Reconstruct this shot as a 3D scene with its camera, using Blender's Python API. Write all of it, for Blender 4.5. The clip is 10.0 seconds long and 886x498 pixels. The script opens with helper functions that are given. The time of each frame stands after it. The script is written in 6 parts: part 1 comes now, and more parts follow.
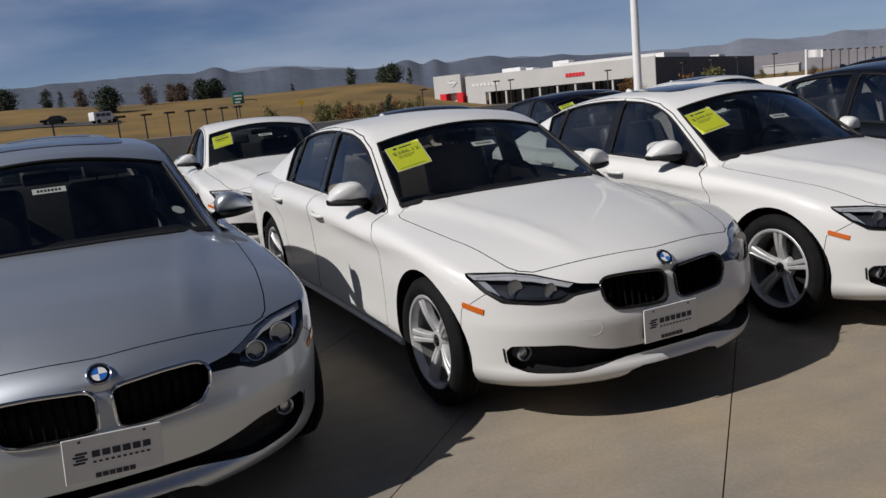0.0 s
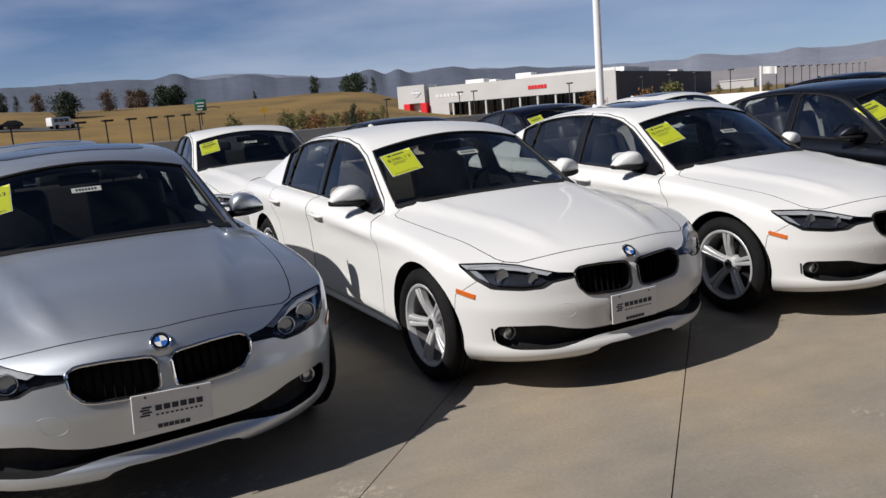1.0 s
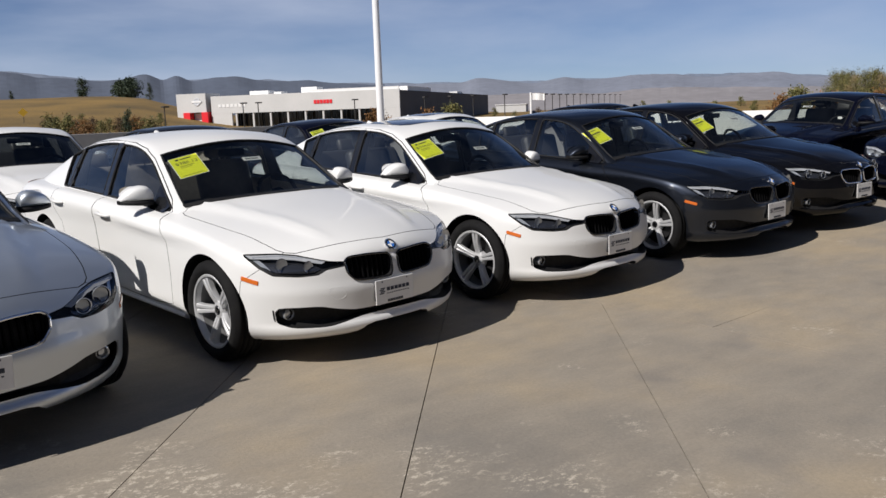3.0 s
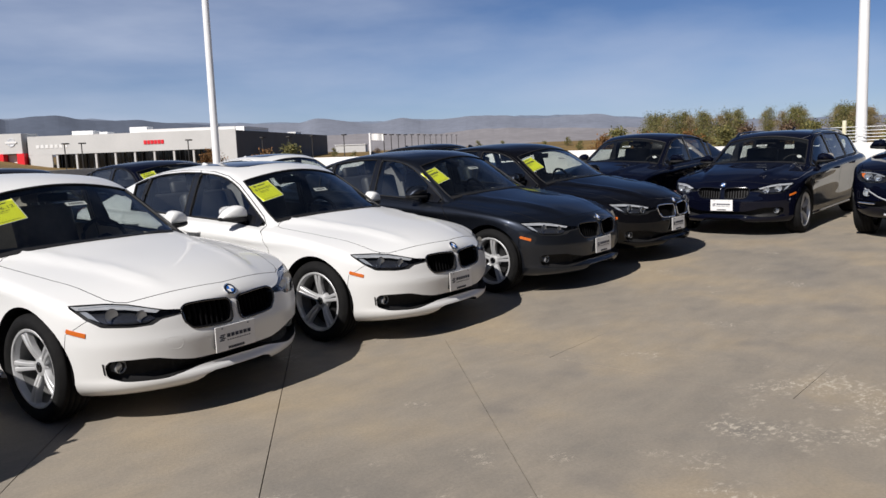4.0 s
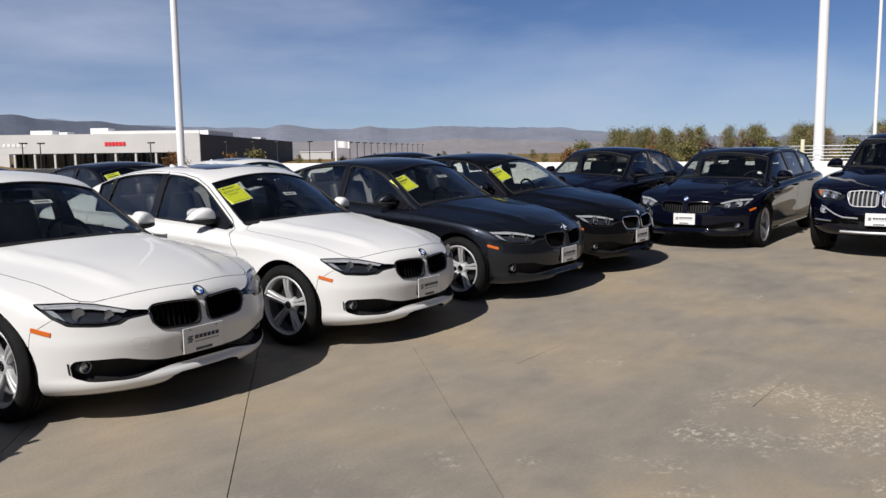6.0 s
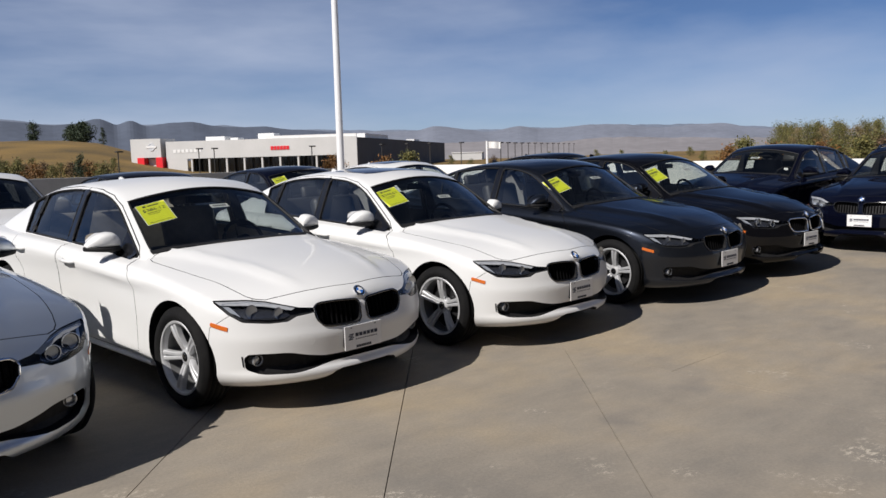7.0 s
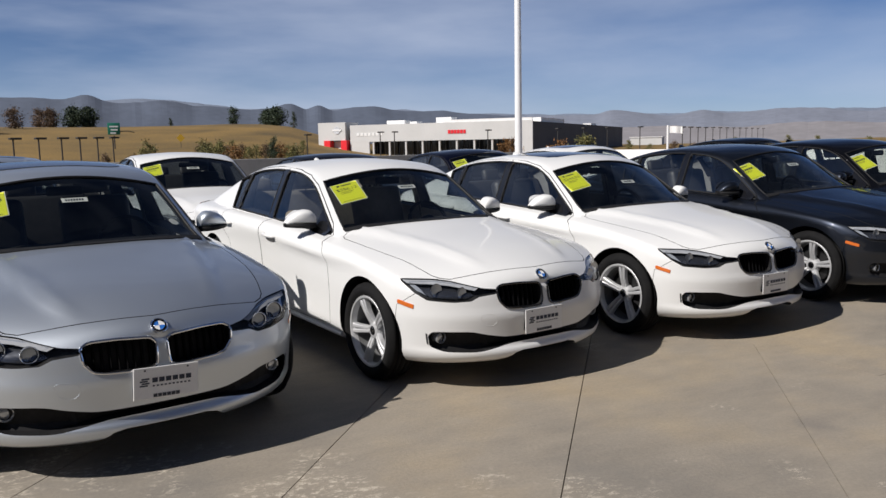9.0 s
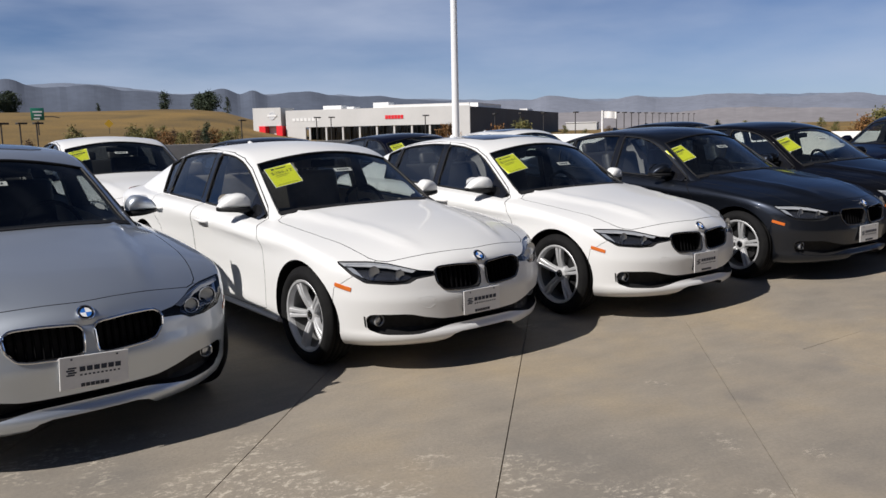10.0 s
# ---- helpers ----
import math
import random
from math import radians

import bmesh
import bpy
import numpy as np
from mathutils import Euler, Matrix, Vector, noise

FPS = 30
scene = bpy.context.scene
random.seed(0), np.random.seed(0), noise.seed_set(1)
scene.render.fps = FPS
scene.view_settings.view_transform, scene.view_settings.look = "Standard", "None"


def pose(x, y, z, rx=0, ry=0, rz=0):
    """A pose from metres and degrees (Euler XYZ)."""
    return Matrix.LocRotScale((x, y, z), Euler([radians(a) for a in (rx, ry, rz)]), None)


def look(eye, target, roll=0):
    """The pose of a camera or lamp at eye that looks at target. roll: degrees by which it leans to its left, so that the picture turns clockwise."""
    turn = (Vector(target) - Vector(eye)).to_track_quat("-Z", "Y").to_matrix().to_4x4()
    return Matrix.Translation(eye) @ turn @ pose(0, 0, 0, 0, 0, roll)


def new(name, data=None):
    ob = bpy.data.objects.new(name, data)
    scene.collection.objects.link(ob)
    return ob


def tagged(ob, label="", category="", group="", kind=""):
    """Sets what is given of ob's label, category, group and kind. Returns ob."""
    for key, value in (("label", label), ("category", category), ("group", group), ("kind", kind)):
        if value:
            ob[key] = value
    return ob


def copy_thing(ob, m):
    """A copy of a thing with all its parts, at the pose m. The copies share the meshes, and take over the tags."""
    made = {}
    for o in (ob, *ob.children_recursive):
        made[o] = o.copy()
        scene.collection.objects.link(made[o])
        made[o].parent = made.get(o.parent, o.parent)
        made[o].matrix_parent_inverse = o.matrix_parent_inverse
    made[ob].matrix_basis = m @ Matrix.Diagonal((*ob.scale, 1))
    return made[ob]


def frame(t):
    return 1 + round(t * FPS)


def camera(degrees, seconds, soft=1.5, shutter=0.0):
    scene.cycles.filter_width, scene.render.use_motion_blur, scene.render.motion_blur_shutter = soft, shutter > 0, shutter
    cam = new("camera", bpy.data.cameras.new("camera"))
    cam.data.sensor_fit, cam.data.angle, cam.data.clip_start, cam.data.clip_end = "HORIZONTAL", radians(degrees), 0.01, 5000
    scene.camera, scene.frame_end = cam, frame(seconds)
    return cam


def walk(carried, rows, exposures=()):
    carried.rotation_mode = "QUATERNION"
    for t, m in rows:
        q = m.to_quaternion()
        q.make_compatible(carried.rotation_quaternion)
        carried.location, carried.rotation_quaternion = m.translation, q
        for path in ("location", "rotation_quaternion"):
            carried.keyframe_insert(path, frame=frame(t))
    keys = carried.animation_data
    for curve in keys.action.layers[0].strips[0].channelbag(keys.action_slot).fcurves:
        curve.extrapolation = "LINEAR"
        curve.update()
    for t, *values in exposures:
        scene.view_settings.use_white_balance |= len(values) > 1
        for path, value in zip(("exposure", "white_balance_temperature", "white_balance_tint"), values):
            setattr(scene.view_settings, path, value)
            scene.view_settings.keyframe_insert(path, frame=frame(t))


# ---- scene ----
cam = camera(57.8, 10.0)
PATH = [
    (0, (-1.979, -3.637, 1.472), (-1.325, -1.782, 1.111), -5.4),
    (0.5, (-2.155, -3.88, 1.454), (-1.472, -2.033, 1.103), -3.4),
    (1, (-2.34, -4.101, 1.506), (-1.595, -2.278, 1.161), -4.6),
    (1.5, (-2.577, -4.29, 1.469), (-1.694, -2.524, 1.148), -4.0),
    (2, (-2.732, -4.419, 1.497), (-1.854, -2.656, 1.149), -4.1),
    (2.5, (-2.672, -4.624, 1.503), (-1.708, -2.908, 1.148), -2.9),
    (3, (-2.646, -4.768, 1.502), (-1.442, -3.208, 1.163), -2.0),
    (3.2, (-2.632, -4.789, 1.511), (-1.323, -3.31, 1.199), -1.9),
    (4.3, (-2.666, -4.792, 1.514), (-1.133, -3.535, 1.25), -1.5),
    (4.5, (-2.663, -4.813, 1.522), (-1.101, -3.595, 1.246), -0.8),
    (5, (-2.651, -4.818, 1.522), (-1.015, -3.701, 1.25), -0.9),
    (5.2, (-2.662, -4.779, 1.511), (-1.011, -3.677, 1.261), -0.8),
    (6.3, (-2.735, -4.801, 1.494), (-1.255, -3.477, 1.258), -1.0),
    (6.5, (-2.74, -4.82, 1.513), (-1.32, -3.432, 1.276), -1.4),
    (7, (-2.766, -4.803, 1.521), (-1.465, -3.301, 1.293), -1.5),
    (7.5, (-2.802, -4.805, 1.509), (-1.61, -3.216, 1.282), -0.9),
    (8, (-2.832, -4.765, 1.512), (-1.763, -3.094, 1.255), -0.6),
    (8.5, (-2.828, -4.767, 1.513), (-1.85, -3.045, 1.234), -0.9),
    (9, (-2.83, -4.767, 1.517), (-1.881, -3.025, 1.26), -1.1),
    (9.5, (-2.822, -4.747, 1.494), (-1.83, -3.031, 1.233), -1.1),
    (10, (-2.812, -4.754, 1.49), (-1.736, -3.094, 1.195), -1.2),
]
walk(cam, [(t, look(eye, target, roll)) for t, eye, target, roll in PATH],
     exposures=[(0.0, -0.28, 6400.0, 12.0), (0.5, 0.04, 6400.0, 12.0), (2.0, 0.10, 6400.0, 12.0), (3.0, 0.14, 6400.0, 12.0), (5.0, 0.22, 6400.0, 12.0), (6.5, 0.15, 6400.0, 12.0), (10.0, 0.16, 6400.0, 12.0)])

# ---- sky, sun ----
SUN_AZ, SUN_EL = 184.0, 42.0        # degrees: where the sun stands, from +x towards +y, and over the horizon
world = bpy.data.worlds.new("sky")
scene.world = world
world.use_nodes = True
wn, wl = world.node_tree.nodes, world.node_tree.links
wn.clear()
w_out = wn.new("ShaderNodeOutputWorld")
w_bg = wn.new("ShaderNodeBackground")
w_sky = wn.new("ShaderNodeTexSky")
w_sky.sky_type, w_sky.sun_disc = "NISHITA", False
w_sky.sun_elevation, w_sky.sun_rotation = radians(SUN_EL), radians(90.0 - SUN_AZ)
w_sky.altitude, w_sky.air_density, w_sky.dust_density = 1700.0, 0.82, 0.25
w_sky.ozone_density = 3.0
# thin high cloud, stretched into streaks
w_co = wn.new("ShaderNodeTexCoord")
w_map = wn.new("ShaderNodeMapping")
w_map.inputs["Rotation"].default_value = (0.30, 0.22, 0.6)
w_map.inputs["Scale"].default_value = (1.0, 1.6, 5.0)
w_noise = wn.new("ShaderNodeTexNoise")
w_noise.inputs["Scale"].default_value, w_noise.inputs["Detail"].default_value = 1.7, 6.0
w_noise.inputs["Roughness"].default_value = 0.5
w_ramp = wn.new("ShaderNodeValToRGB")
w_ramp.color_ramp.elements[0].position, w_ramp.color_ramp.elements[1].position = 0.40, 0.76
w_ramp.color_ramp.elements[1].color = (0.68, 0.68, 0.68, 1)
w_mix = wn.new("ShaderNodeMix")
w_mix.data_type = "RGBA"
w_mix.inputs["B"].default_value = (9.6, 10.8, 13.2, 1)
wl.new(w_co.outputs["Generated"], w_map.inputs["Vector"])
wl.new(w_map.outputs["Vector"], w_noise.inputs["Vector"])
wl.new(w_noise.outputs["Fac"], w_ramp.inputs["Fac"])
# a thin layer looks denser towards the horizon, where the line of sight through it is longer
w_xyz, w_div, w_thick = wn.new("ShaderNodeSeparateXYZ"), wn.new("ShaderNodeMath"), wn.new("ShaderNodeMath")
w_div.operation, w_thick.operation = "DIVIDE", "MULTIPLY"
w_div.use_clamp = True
# falloff set steep, so less cloud overhead lights the shaded ground
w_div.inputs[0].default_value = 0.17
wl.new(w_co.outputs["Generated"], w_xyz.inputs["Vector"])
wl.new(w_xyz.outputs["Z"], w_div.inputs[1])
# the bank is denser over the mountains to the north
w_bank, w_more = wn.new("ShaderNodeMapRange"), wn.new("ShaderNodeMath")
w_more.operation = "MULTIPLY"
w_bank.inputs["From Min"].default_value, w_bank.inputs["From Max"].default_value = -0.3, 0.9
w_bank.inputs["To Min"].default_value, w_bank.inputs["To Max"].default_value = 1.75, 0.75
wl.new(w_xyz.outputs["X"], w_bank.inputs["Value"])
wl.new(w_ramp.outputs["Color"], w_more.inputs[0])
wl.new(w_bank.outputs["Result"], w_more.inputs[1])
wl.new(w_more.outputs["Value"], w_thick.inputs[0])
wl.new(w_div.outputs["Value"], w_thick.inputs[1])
# haze low over the land
w_low, w_haze, w_most = wn.new("ShaderNodeMapRange"), wn.new("ShaderNodeMath"), wn.new("ShaderNodeMath")
w_low.interpolation_type = "SMOOTHSTEP"
w_low.inputs["From Min"].default_value, w_low.inputs["From Max"].default_value = -0.02, 0.15
w_low.inputs["To Min"].default_value, w_low.inputs["To Max"].default_value = 0.36, 0.0
w_haze.operation, w_most.operation = "ADD", "MINIMUM"
w_most.inputs[1].default_value = 0.80
wl.new(w_xyz.outputs["Z"], w_low.inputs["Value"])
wl.new(w_low.outputs["Result"], w_haze.inputs[0])
wl.new(w_thick.outputs["Value"], w_haze.inputs[1])
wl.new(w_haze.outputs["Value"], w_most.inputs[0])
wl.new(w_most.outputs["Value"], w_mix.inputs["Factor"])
w_tint = wn.new("ShaderNodeMix")      # the air of a high, dry place
w_tint.data_type, w_tint.blend_type = "RGBA", "MULTIPLY"
w_tint.inputs["Factor"].default_value = 1.0
w_tint.inputs["B"].default_value = (0.90, 1.0, 1.20, 1)
wl.new(w_sky.outputs["Color"], w_tint.inputs["A"])
# unseen upper sky, dimmed towards the zenith to deepen the shade
w_high, w_dim = wn.new("ShaderNodeMapRange"), wn.new("ShaderNodeMix")
w_high.interpolation_type = "SMOOTHSTEP"
w_high.inputs["From Min"].default_value, w_high.inputs["From Max"].default_value = 0.22, 0.95
w_high.inputs["To Min"].default_value, w_high.inputs["To Max"].default_value = 1.0, 0.5
w_dim.data_type, w_dim.blend_type = "RGBA", "MULTIPLY"
w_dim.inputs["Factor"].default_value = 1.0
wl.new(w_xyz.outputs["Z"], w_high.inputs["Value"])
wl.new(w_tint.outputs["Result"], w_dim.inputs["A"])
wl.new(w_high.outputs["Result"], w_dim.inputs["B"])
wl.new(w_dim.outputs["Result"], w_mix.inputs["A"])
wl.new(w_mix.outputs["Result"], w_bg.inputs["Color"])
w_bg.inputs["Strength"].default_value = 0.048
wl.new(w_bg.outputs["Background"], w_out.inputs["Surface"])

sun_data = bpy.data.lights.new("sun", "SUN")
sun_data.energy, sun_data.angle, sun_data.color = 5.0, radians(0.5), (1.0, 0.95, 0.87)
sun_dir = Vector((math.cos(radians(SUN_EL)) * math.cos(radians(SUN_AZ)),
                  math.cos(radians(SUN_EL)) * math.sin(radians(SUN_AZ)), math.sin(radians(SUN_EL))))
sun = new("sun", sun_data)
sun.matrix_world = look(sun_dir * 60, (0, 0, 0))

# ---- materials ----
def principled(name, color, rough=0.5, metal=0.0, coat=0.0, spec=0.5):
    m = bpy.data.materials.new(name)
    m.use_nodes = True
    b = m.node_tree.nodes["Principled BSDF"]
    b.inputs["Base Color"].default_value = (*color, 1)
    b.inputs["Roughness"].default_value = rough
    b.inputs["Metallic"].default_value = metal
    b.inputs["Coat Weight"].default_value = coat
    b.inputs["Coat Roughness"].default_value = 0.03
    b.inputs["Specular IOR Level"].default_value = spec
    return m


def textured(name, c1, c2, scale, rough=0.7, metal=0.0, bump=0.0, fine=12.0, coat=0.0, fine_mix=0.3, stretch=(1, 1, 1)):
    """Two colours mixed by broad and fine noise, with fine relief."""
    m = principled(name, c1, rough, metal, coat)
    n, l = m.node_tree.nodes, m.node_tree.links
    b = n["Principled BSDF"]
    co = n.new("ShaderNodeTexCoord")
    mp = n.new("ShaderNodeMapping")
    mp.inputs["Scale"].default_value = stretch
    big, small = n.new("ShaderNodeTexNoise"), n.new("ShaderNodeTexNoise")
    big.inputs["Scale"].default_value, big.inputs["Detail"].default_value = scale, 5
    small.inputs["Scale"].default_value, small.inputs["Detail"].default_value = scale * fine, 4
    mix = n.new("ShaderNodeMix")
    mix.inputs["Factor"].default_value = fine_mix
    ramp = n.new("ShaderNodeValToRGB")
    ramp.color_ramp.elements[0].position, ramp.color_ramp.elements[1].position = 0.35, 0.65
    ramp.color_ramp.elements[0].color, ramp.color_ramp.elements[1].color = (*c1, 1), (*c2, 1)
    l.new(co.outputs["Object"], mp.inputs["Vector"])
    for t in (big, small):
        l.new(mp.outputs["Vector"], t.inputs["Vector"])
    l.new(big.outputs["Fac"], mix.inputs["A"])
    l.new(small.outputs["Fac"], mix.inputs["B"])
    l.new(mix.outputs["Result"], ramp.inputs["Fac"])
    l.new(ramp.outputs["Color"], b.inputs["Base Color"])
    if bump:
        bp = n.new("ShaderNodeBump")
        bp.inputs["Strength"].default_value, bp.inputs["Distance"].default_value = bump, 0.01
        l.new(small.outputs["Fac"], bp.inputs["Height"])
        l.new(bp.outputs["Normal"], b.inputs["Normal"])
    return m


def paint(name, color, metal=0.0, rough=0.35, flake=0.0):
    """Car paint under a clear coat; flake adds fine metallic sparkle."""
    m = principled(name, color, rough, metal, 1.0)
    n, l = m.node_tree.nodes, m.node_tree.links
    b = n["Principled BSDF"]
    co, nz = n.new("ShaderNodeTexCoord"), n.new("ShaderNodeTexNoise")
    nz.inputs["Scale"].default_value, nz.inputs["Detail"].default_value = (900.0, 2) if flake else (3.0, 4)
    l.new(co.outputs["Object"], nz.inputs["Vector"])
    mr = n.new("ShaderNodeMapRange")
    mr.inputs["To Min"].default_value, mr.inputs["To Max"].default_value = rough - 0.08, rough + 0.08
    l.new(nz.outputs["Fac"], mr.inputs["Value"])
    l.new(mr.outputs["Result"], b.inputs["Roughness"])
    return m


def glass_mat(name, tint, rough=0.0, ior=1.5):
    """Thin tinted glass: sees through, with a Fresnel gloss."""
    m = bpy.data.materials.new(name)
    m.use_nodes = True
    n, l = m.node_tree.nodes, m.node_tree.links
    n.clear()
    out, mix = n.new("ShaderNodeOutputMaterial"), n.new("ShaderNodeMixShader")
    tr, gl, fr = n.new("ShaderNodeBsdfTransparent"), n.new("ShaderNodeBsdfGlossy"), n.new("ShaderNodeMapRange")
    tr.inputs["Color"].default_value = (*tint, 1)
    gl.inputs["Roughness"].default_value = rough
    lw, pw = n.new("ShaderNodeLayerWeight"), n.new("ShaderNodeMath")
    pw.operation, pw.inputs[1].default_value = "POWER", 5.0
    fr.inputs["To Min"].default_value = ((ior - 1) / (ior + 1)) ** 2
    l.new(lw.outputs["Facing"], pw.inputs[0])
    l.new(pw.outputs["Value"], fr.inputs["Value"])
    l.new(fr.outputs["Result"], mix.inputs["Fac"])
    l.new(tr.outputs["BSDF"], mix.inputs[1])
    l.new(gl.outputs["BSDF"], mix.inputs[2])
    l.new(mix.outputs["Shader"], out.inputs["Surface"])
    return m


M_WHITE = paint("white_paint", (0.69, 0.695, 0.692), 0.0, 0.4)
M_SILVER = paint("silver_paint", (0.58, 0.63, 0.69), 0.90, 0.45, 1)
M_GREY = paint("dark_grey_paint", (0.030, 0.035, 0.047), 0.97, 0.42, 1)
M_BLACK = paint("black_paint", (0.003, 0.003, 0.004), 0.0, 0.5, 1)
M_NAVY = paint("navy_paint", (0.0022, 0.0028, 0.0085), 0.0, 0.5, 1)
for m in (M_GREY, M_BLACK, M_NAVY):
    m.node_tree.nodes["Principled BSDF"].inputs["Specular IOR Level"].default_value = 0.0
    m.node_tree.nodes["Principled BSDF"].inputs["Coat Weight"].default_value = 0.7
M_WHITE.node_tree.nodes["Principled BSDF"].inputs["Coat Weight"].default_value = 0.45
M_WHITE.node_tree.nodes["Principled BSDF"].inputs["Specular IOR Level"].default_value = 0.35
M_TRIM = textured("black_plastic", (0.008, 0.008, 0.009), (0.015, 0.015, 0.016), 30, 0.6, bump=0.1)
M_TRIM.node_tree.nodes["Principled BSDF"].inputs["Specular IOR Level"].default_value = 0.25
M_GLOSSBLACK = principled("gloss_black", (0.008, 0.008, 0.009), 0.12, 0, 0.5)
M_DARK = principled("dark_cavity", (0.0035, 0.0035, 0.004), 0.8, spec=0.06)
M_CHROME = principled("chrome", (0.82, 0.83, 0.85), 0.10, 1.0)
M_ALLOY = textured("silver_alloy", (0.58, 0.59, 0.61), (0.66, 0.67, 0.68), 18, 0.50, 0.60)
M_BARREL = textured("grey_alloy", (0.15, 0.152, 0.155), (0.20, 0.203, 0.206), 18, 0.5, 0.3)
M_ALLOY_DARK = principled("dark_alloy", (0.012, 0.012, 0.013), 0.6, 0.3)
M_TYRE = textured("tyre_rubber", (0.006, 0.006, 0.007), (0.011, 0.011, 0.011), 14, 0.8, bump=0.1)
M_TYRE.node_tree.nodes["Principled BSDF"].inputs["Specular IOR Level"].default_value = 0.15
M_ORANGE = principled("orange_lens", (0.58, 0.13, 0.015), 0.15, 0, 0.6)
M_RED = principled("red_lens", (0.35, 0.01, 0.012), 0.12, 0, 0.6)
M_LAMP = principled("clear_lamp", (0.55, 0.58, 0.62), 0.08, 0.6)
M_GLASS = glass_mat("window_glass", (0.80, 0.85, 0.85), ior=2.4)
M_TINTED = glass_mat("privacy_glass", (0.14, 0.15, 0.15))
M_SCREEN = glass_mat("windshield_glass", (0.52, 0.56, 0.55), ior=1.9)
M_COVER = glass_mat("lamp_cover", (0.93, 0.94, 0.95), ior=1.36)
M_SEAT_DARK = textured("black_leather", (0.018, 0.018, 0.019), (0.030, 0.029, 0.028), 20, 0.5, bump=0.2)
M_SEAT_LIGHT = textured("beige_leather", (0.13, 0.12, 0.105), (0.17, 0.155, 0.135), 20, 0.5, bump=0.2)
M_PLATE = textured("white_plate", (0.72, 0.72, 0.72), (0.78, 0.78, 0.77), 25, 0.4)
M_INK = principled("dark_ink", (0.03, 0.035, 0.05), 0.5)
M_INK_BLUE = principled("blue_ink", (0.018, 0.026, 0.05), 0.5)
M_YELLOW = textured("yellow_sheet", (0.72, 0.76, 0.03), (0.80, 0.83, 0.05), 30, 0.5)
M_PAPER = principled("white_paper", (0.80, 0.80, 0.79), 0.6)
M_BLUE = principled("blue_enamel", (0.03, 0.16, 0.55), 0.2, 0, 0.5)
M_BROW = textured("grey_lamp_plastic", (0.30, 0.31, 0.33), (0.36, 0.37, 0.39), 40, 0.3)
M_BULB = principled("lamp_glass", (0.36, 0.40, 0.46), 0.16, 0.6, 1.0)
M_REFLECTOR = principled("lamp_reflector", (0.085, 0.09, 0.105), 0.24, 0.8)
M_LINING = textured("beige_lining", (0.42, 0.39, 0.33), (0.48, 0.44, 0.38), 12, 0.8)
M_LINING_GREY = textured("grey_lining", (0.22, 0.22, 0.222), (0.27, 0.268, 0.262), 12, 0.8)

# ---- mesh tools ----
from mathutils.bvhtree import BVHTree
from mathutils.geometry import delaunay_2d_cdt
from mathutils.interpolate import poly_3d_calc


def curve_through(*knots):
    """A smooth monotone curve through (t, value) knots, held flat past the ends."""
    t, v = np.array(knots, float).T
    h, d = np.diff(t), np.diff(v) / np.diff(t)
    m = np.zeros_like(v)
    m[0], m[-1] = d[0], d[-1]
    for i in range(1, len(t) - 1):
        if d[i - 1] * d[i] > 0:
            a, b = 2 * h[i] + h[i - 1], h[i] + 2 * h[i - 1]
            m[i] = (a + b) / (a / d[i - 1] + b / d[i])

    def f(x):
        x = min(max(x, t[0]), t[-1])
        i = min(int(np.searchsorted(t, x, "right")) - 1, len(h) - 1)
        s = (x - t[i]) / h[i]
        return float((1 + 2 * s) * (1 - s) ** 2 * v[i] + s * (1 - s) ** 2 * h[i] * m[i]
                     + s * s * (3 - 2 * s) * v[i + 1] + s * s * (s - 1) * h[i] * m[i + 1])
    return f


def mesh_of(bm, name="mesh", smooth=True):
    me = bpy.data.meshes.new(name)
    bm.normal_update()
    bm.to_mesh(me)
    bm.free()
    if smooth:
        me.shade_smooth()
    return me


def part(name, bm, material, parent, label="", smooth=True, angle=35):
    """One mesh object under a thing or a part, from a bmesh or a mesh."""
    me = bm
    if isinstance(bm, bmesh.types.BMesh):
        me = mesh_of(bm, name, smooth)
        if smooth and angle:
            me.set_sharp_from_angle(angle=radians(angle))
    if not me.materials and material:
        me.materials.append(material)
    ob = new(name, me)
    if parent:
        ob.parent = parent
    if label:
        ob["label"] = label
    return ob


def box(bm, x0, x1, y0, y1, z0, z1, bevel=0.0, seg=2, m=None):
    r = bmesh.ops.create_cube(bm, size=1.0)
    vs = r["verts"]
    for v in vs:
        v.co = Vector(((x0 + x1) / 2 + v.co.x * (x1 - x0), (y0 + y1) / 2 + v.co.y * (y1 - y0), (z0 + z1) / 2 + v.co.z * (z1 - z0)))
    if bevel:
        es = list({e for v in vs for e in v.link_edges})
        r = bmesh.ops.bevel(bm, geom=es, offset=bevel, segments=seg, affect="EDGES", profile=0.5)
        vs = list({v for f in r["faces"] for v in f.verts} | {v for v in vs if v.is_valid})
    if m is not None:
        bmesh.ops.transform(bm, matrix=m, verts=[v for v in vs if v.is_valid])
    return bm


def boxes(*args, bevel=0.0):
    bm = bmesh.new()
    for a in args:
        box(bm, *a, bevel=bevel)
    return bm


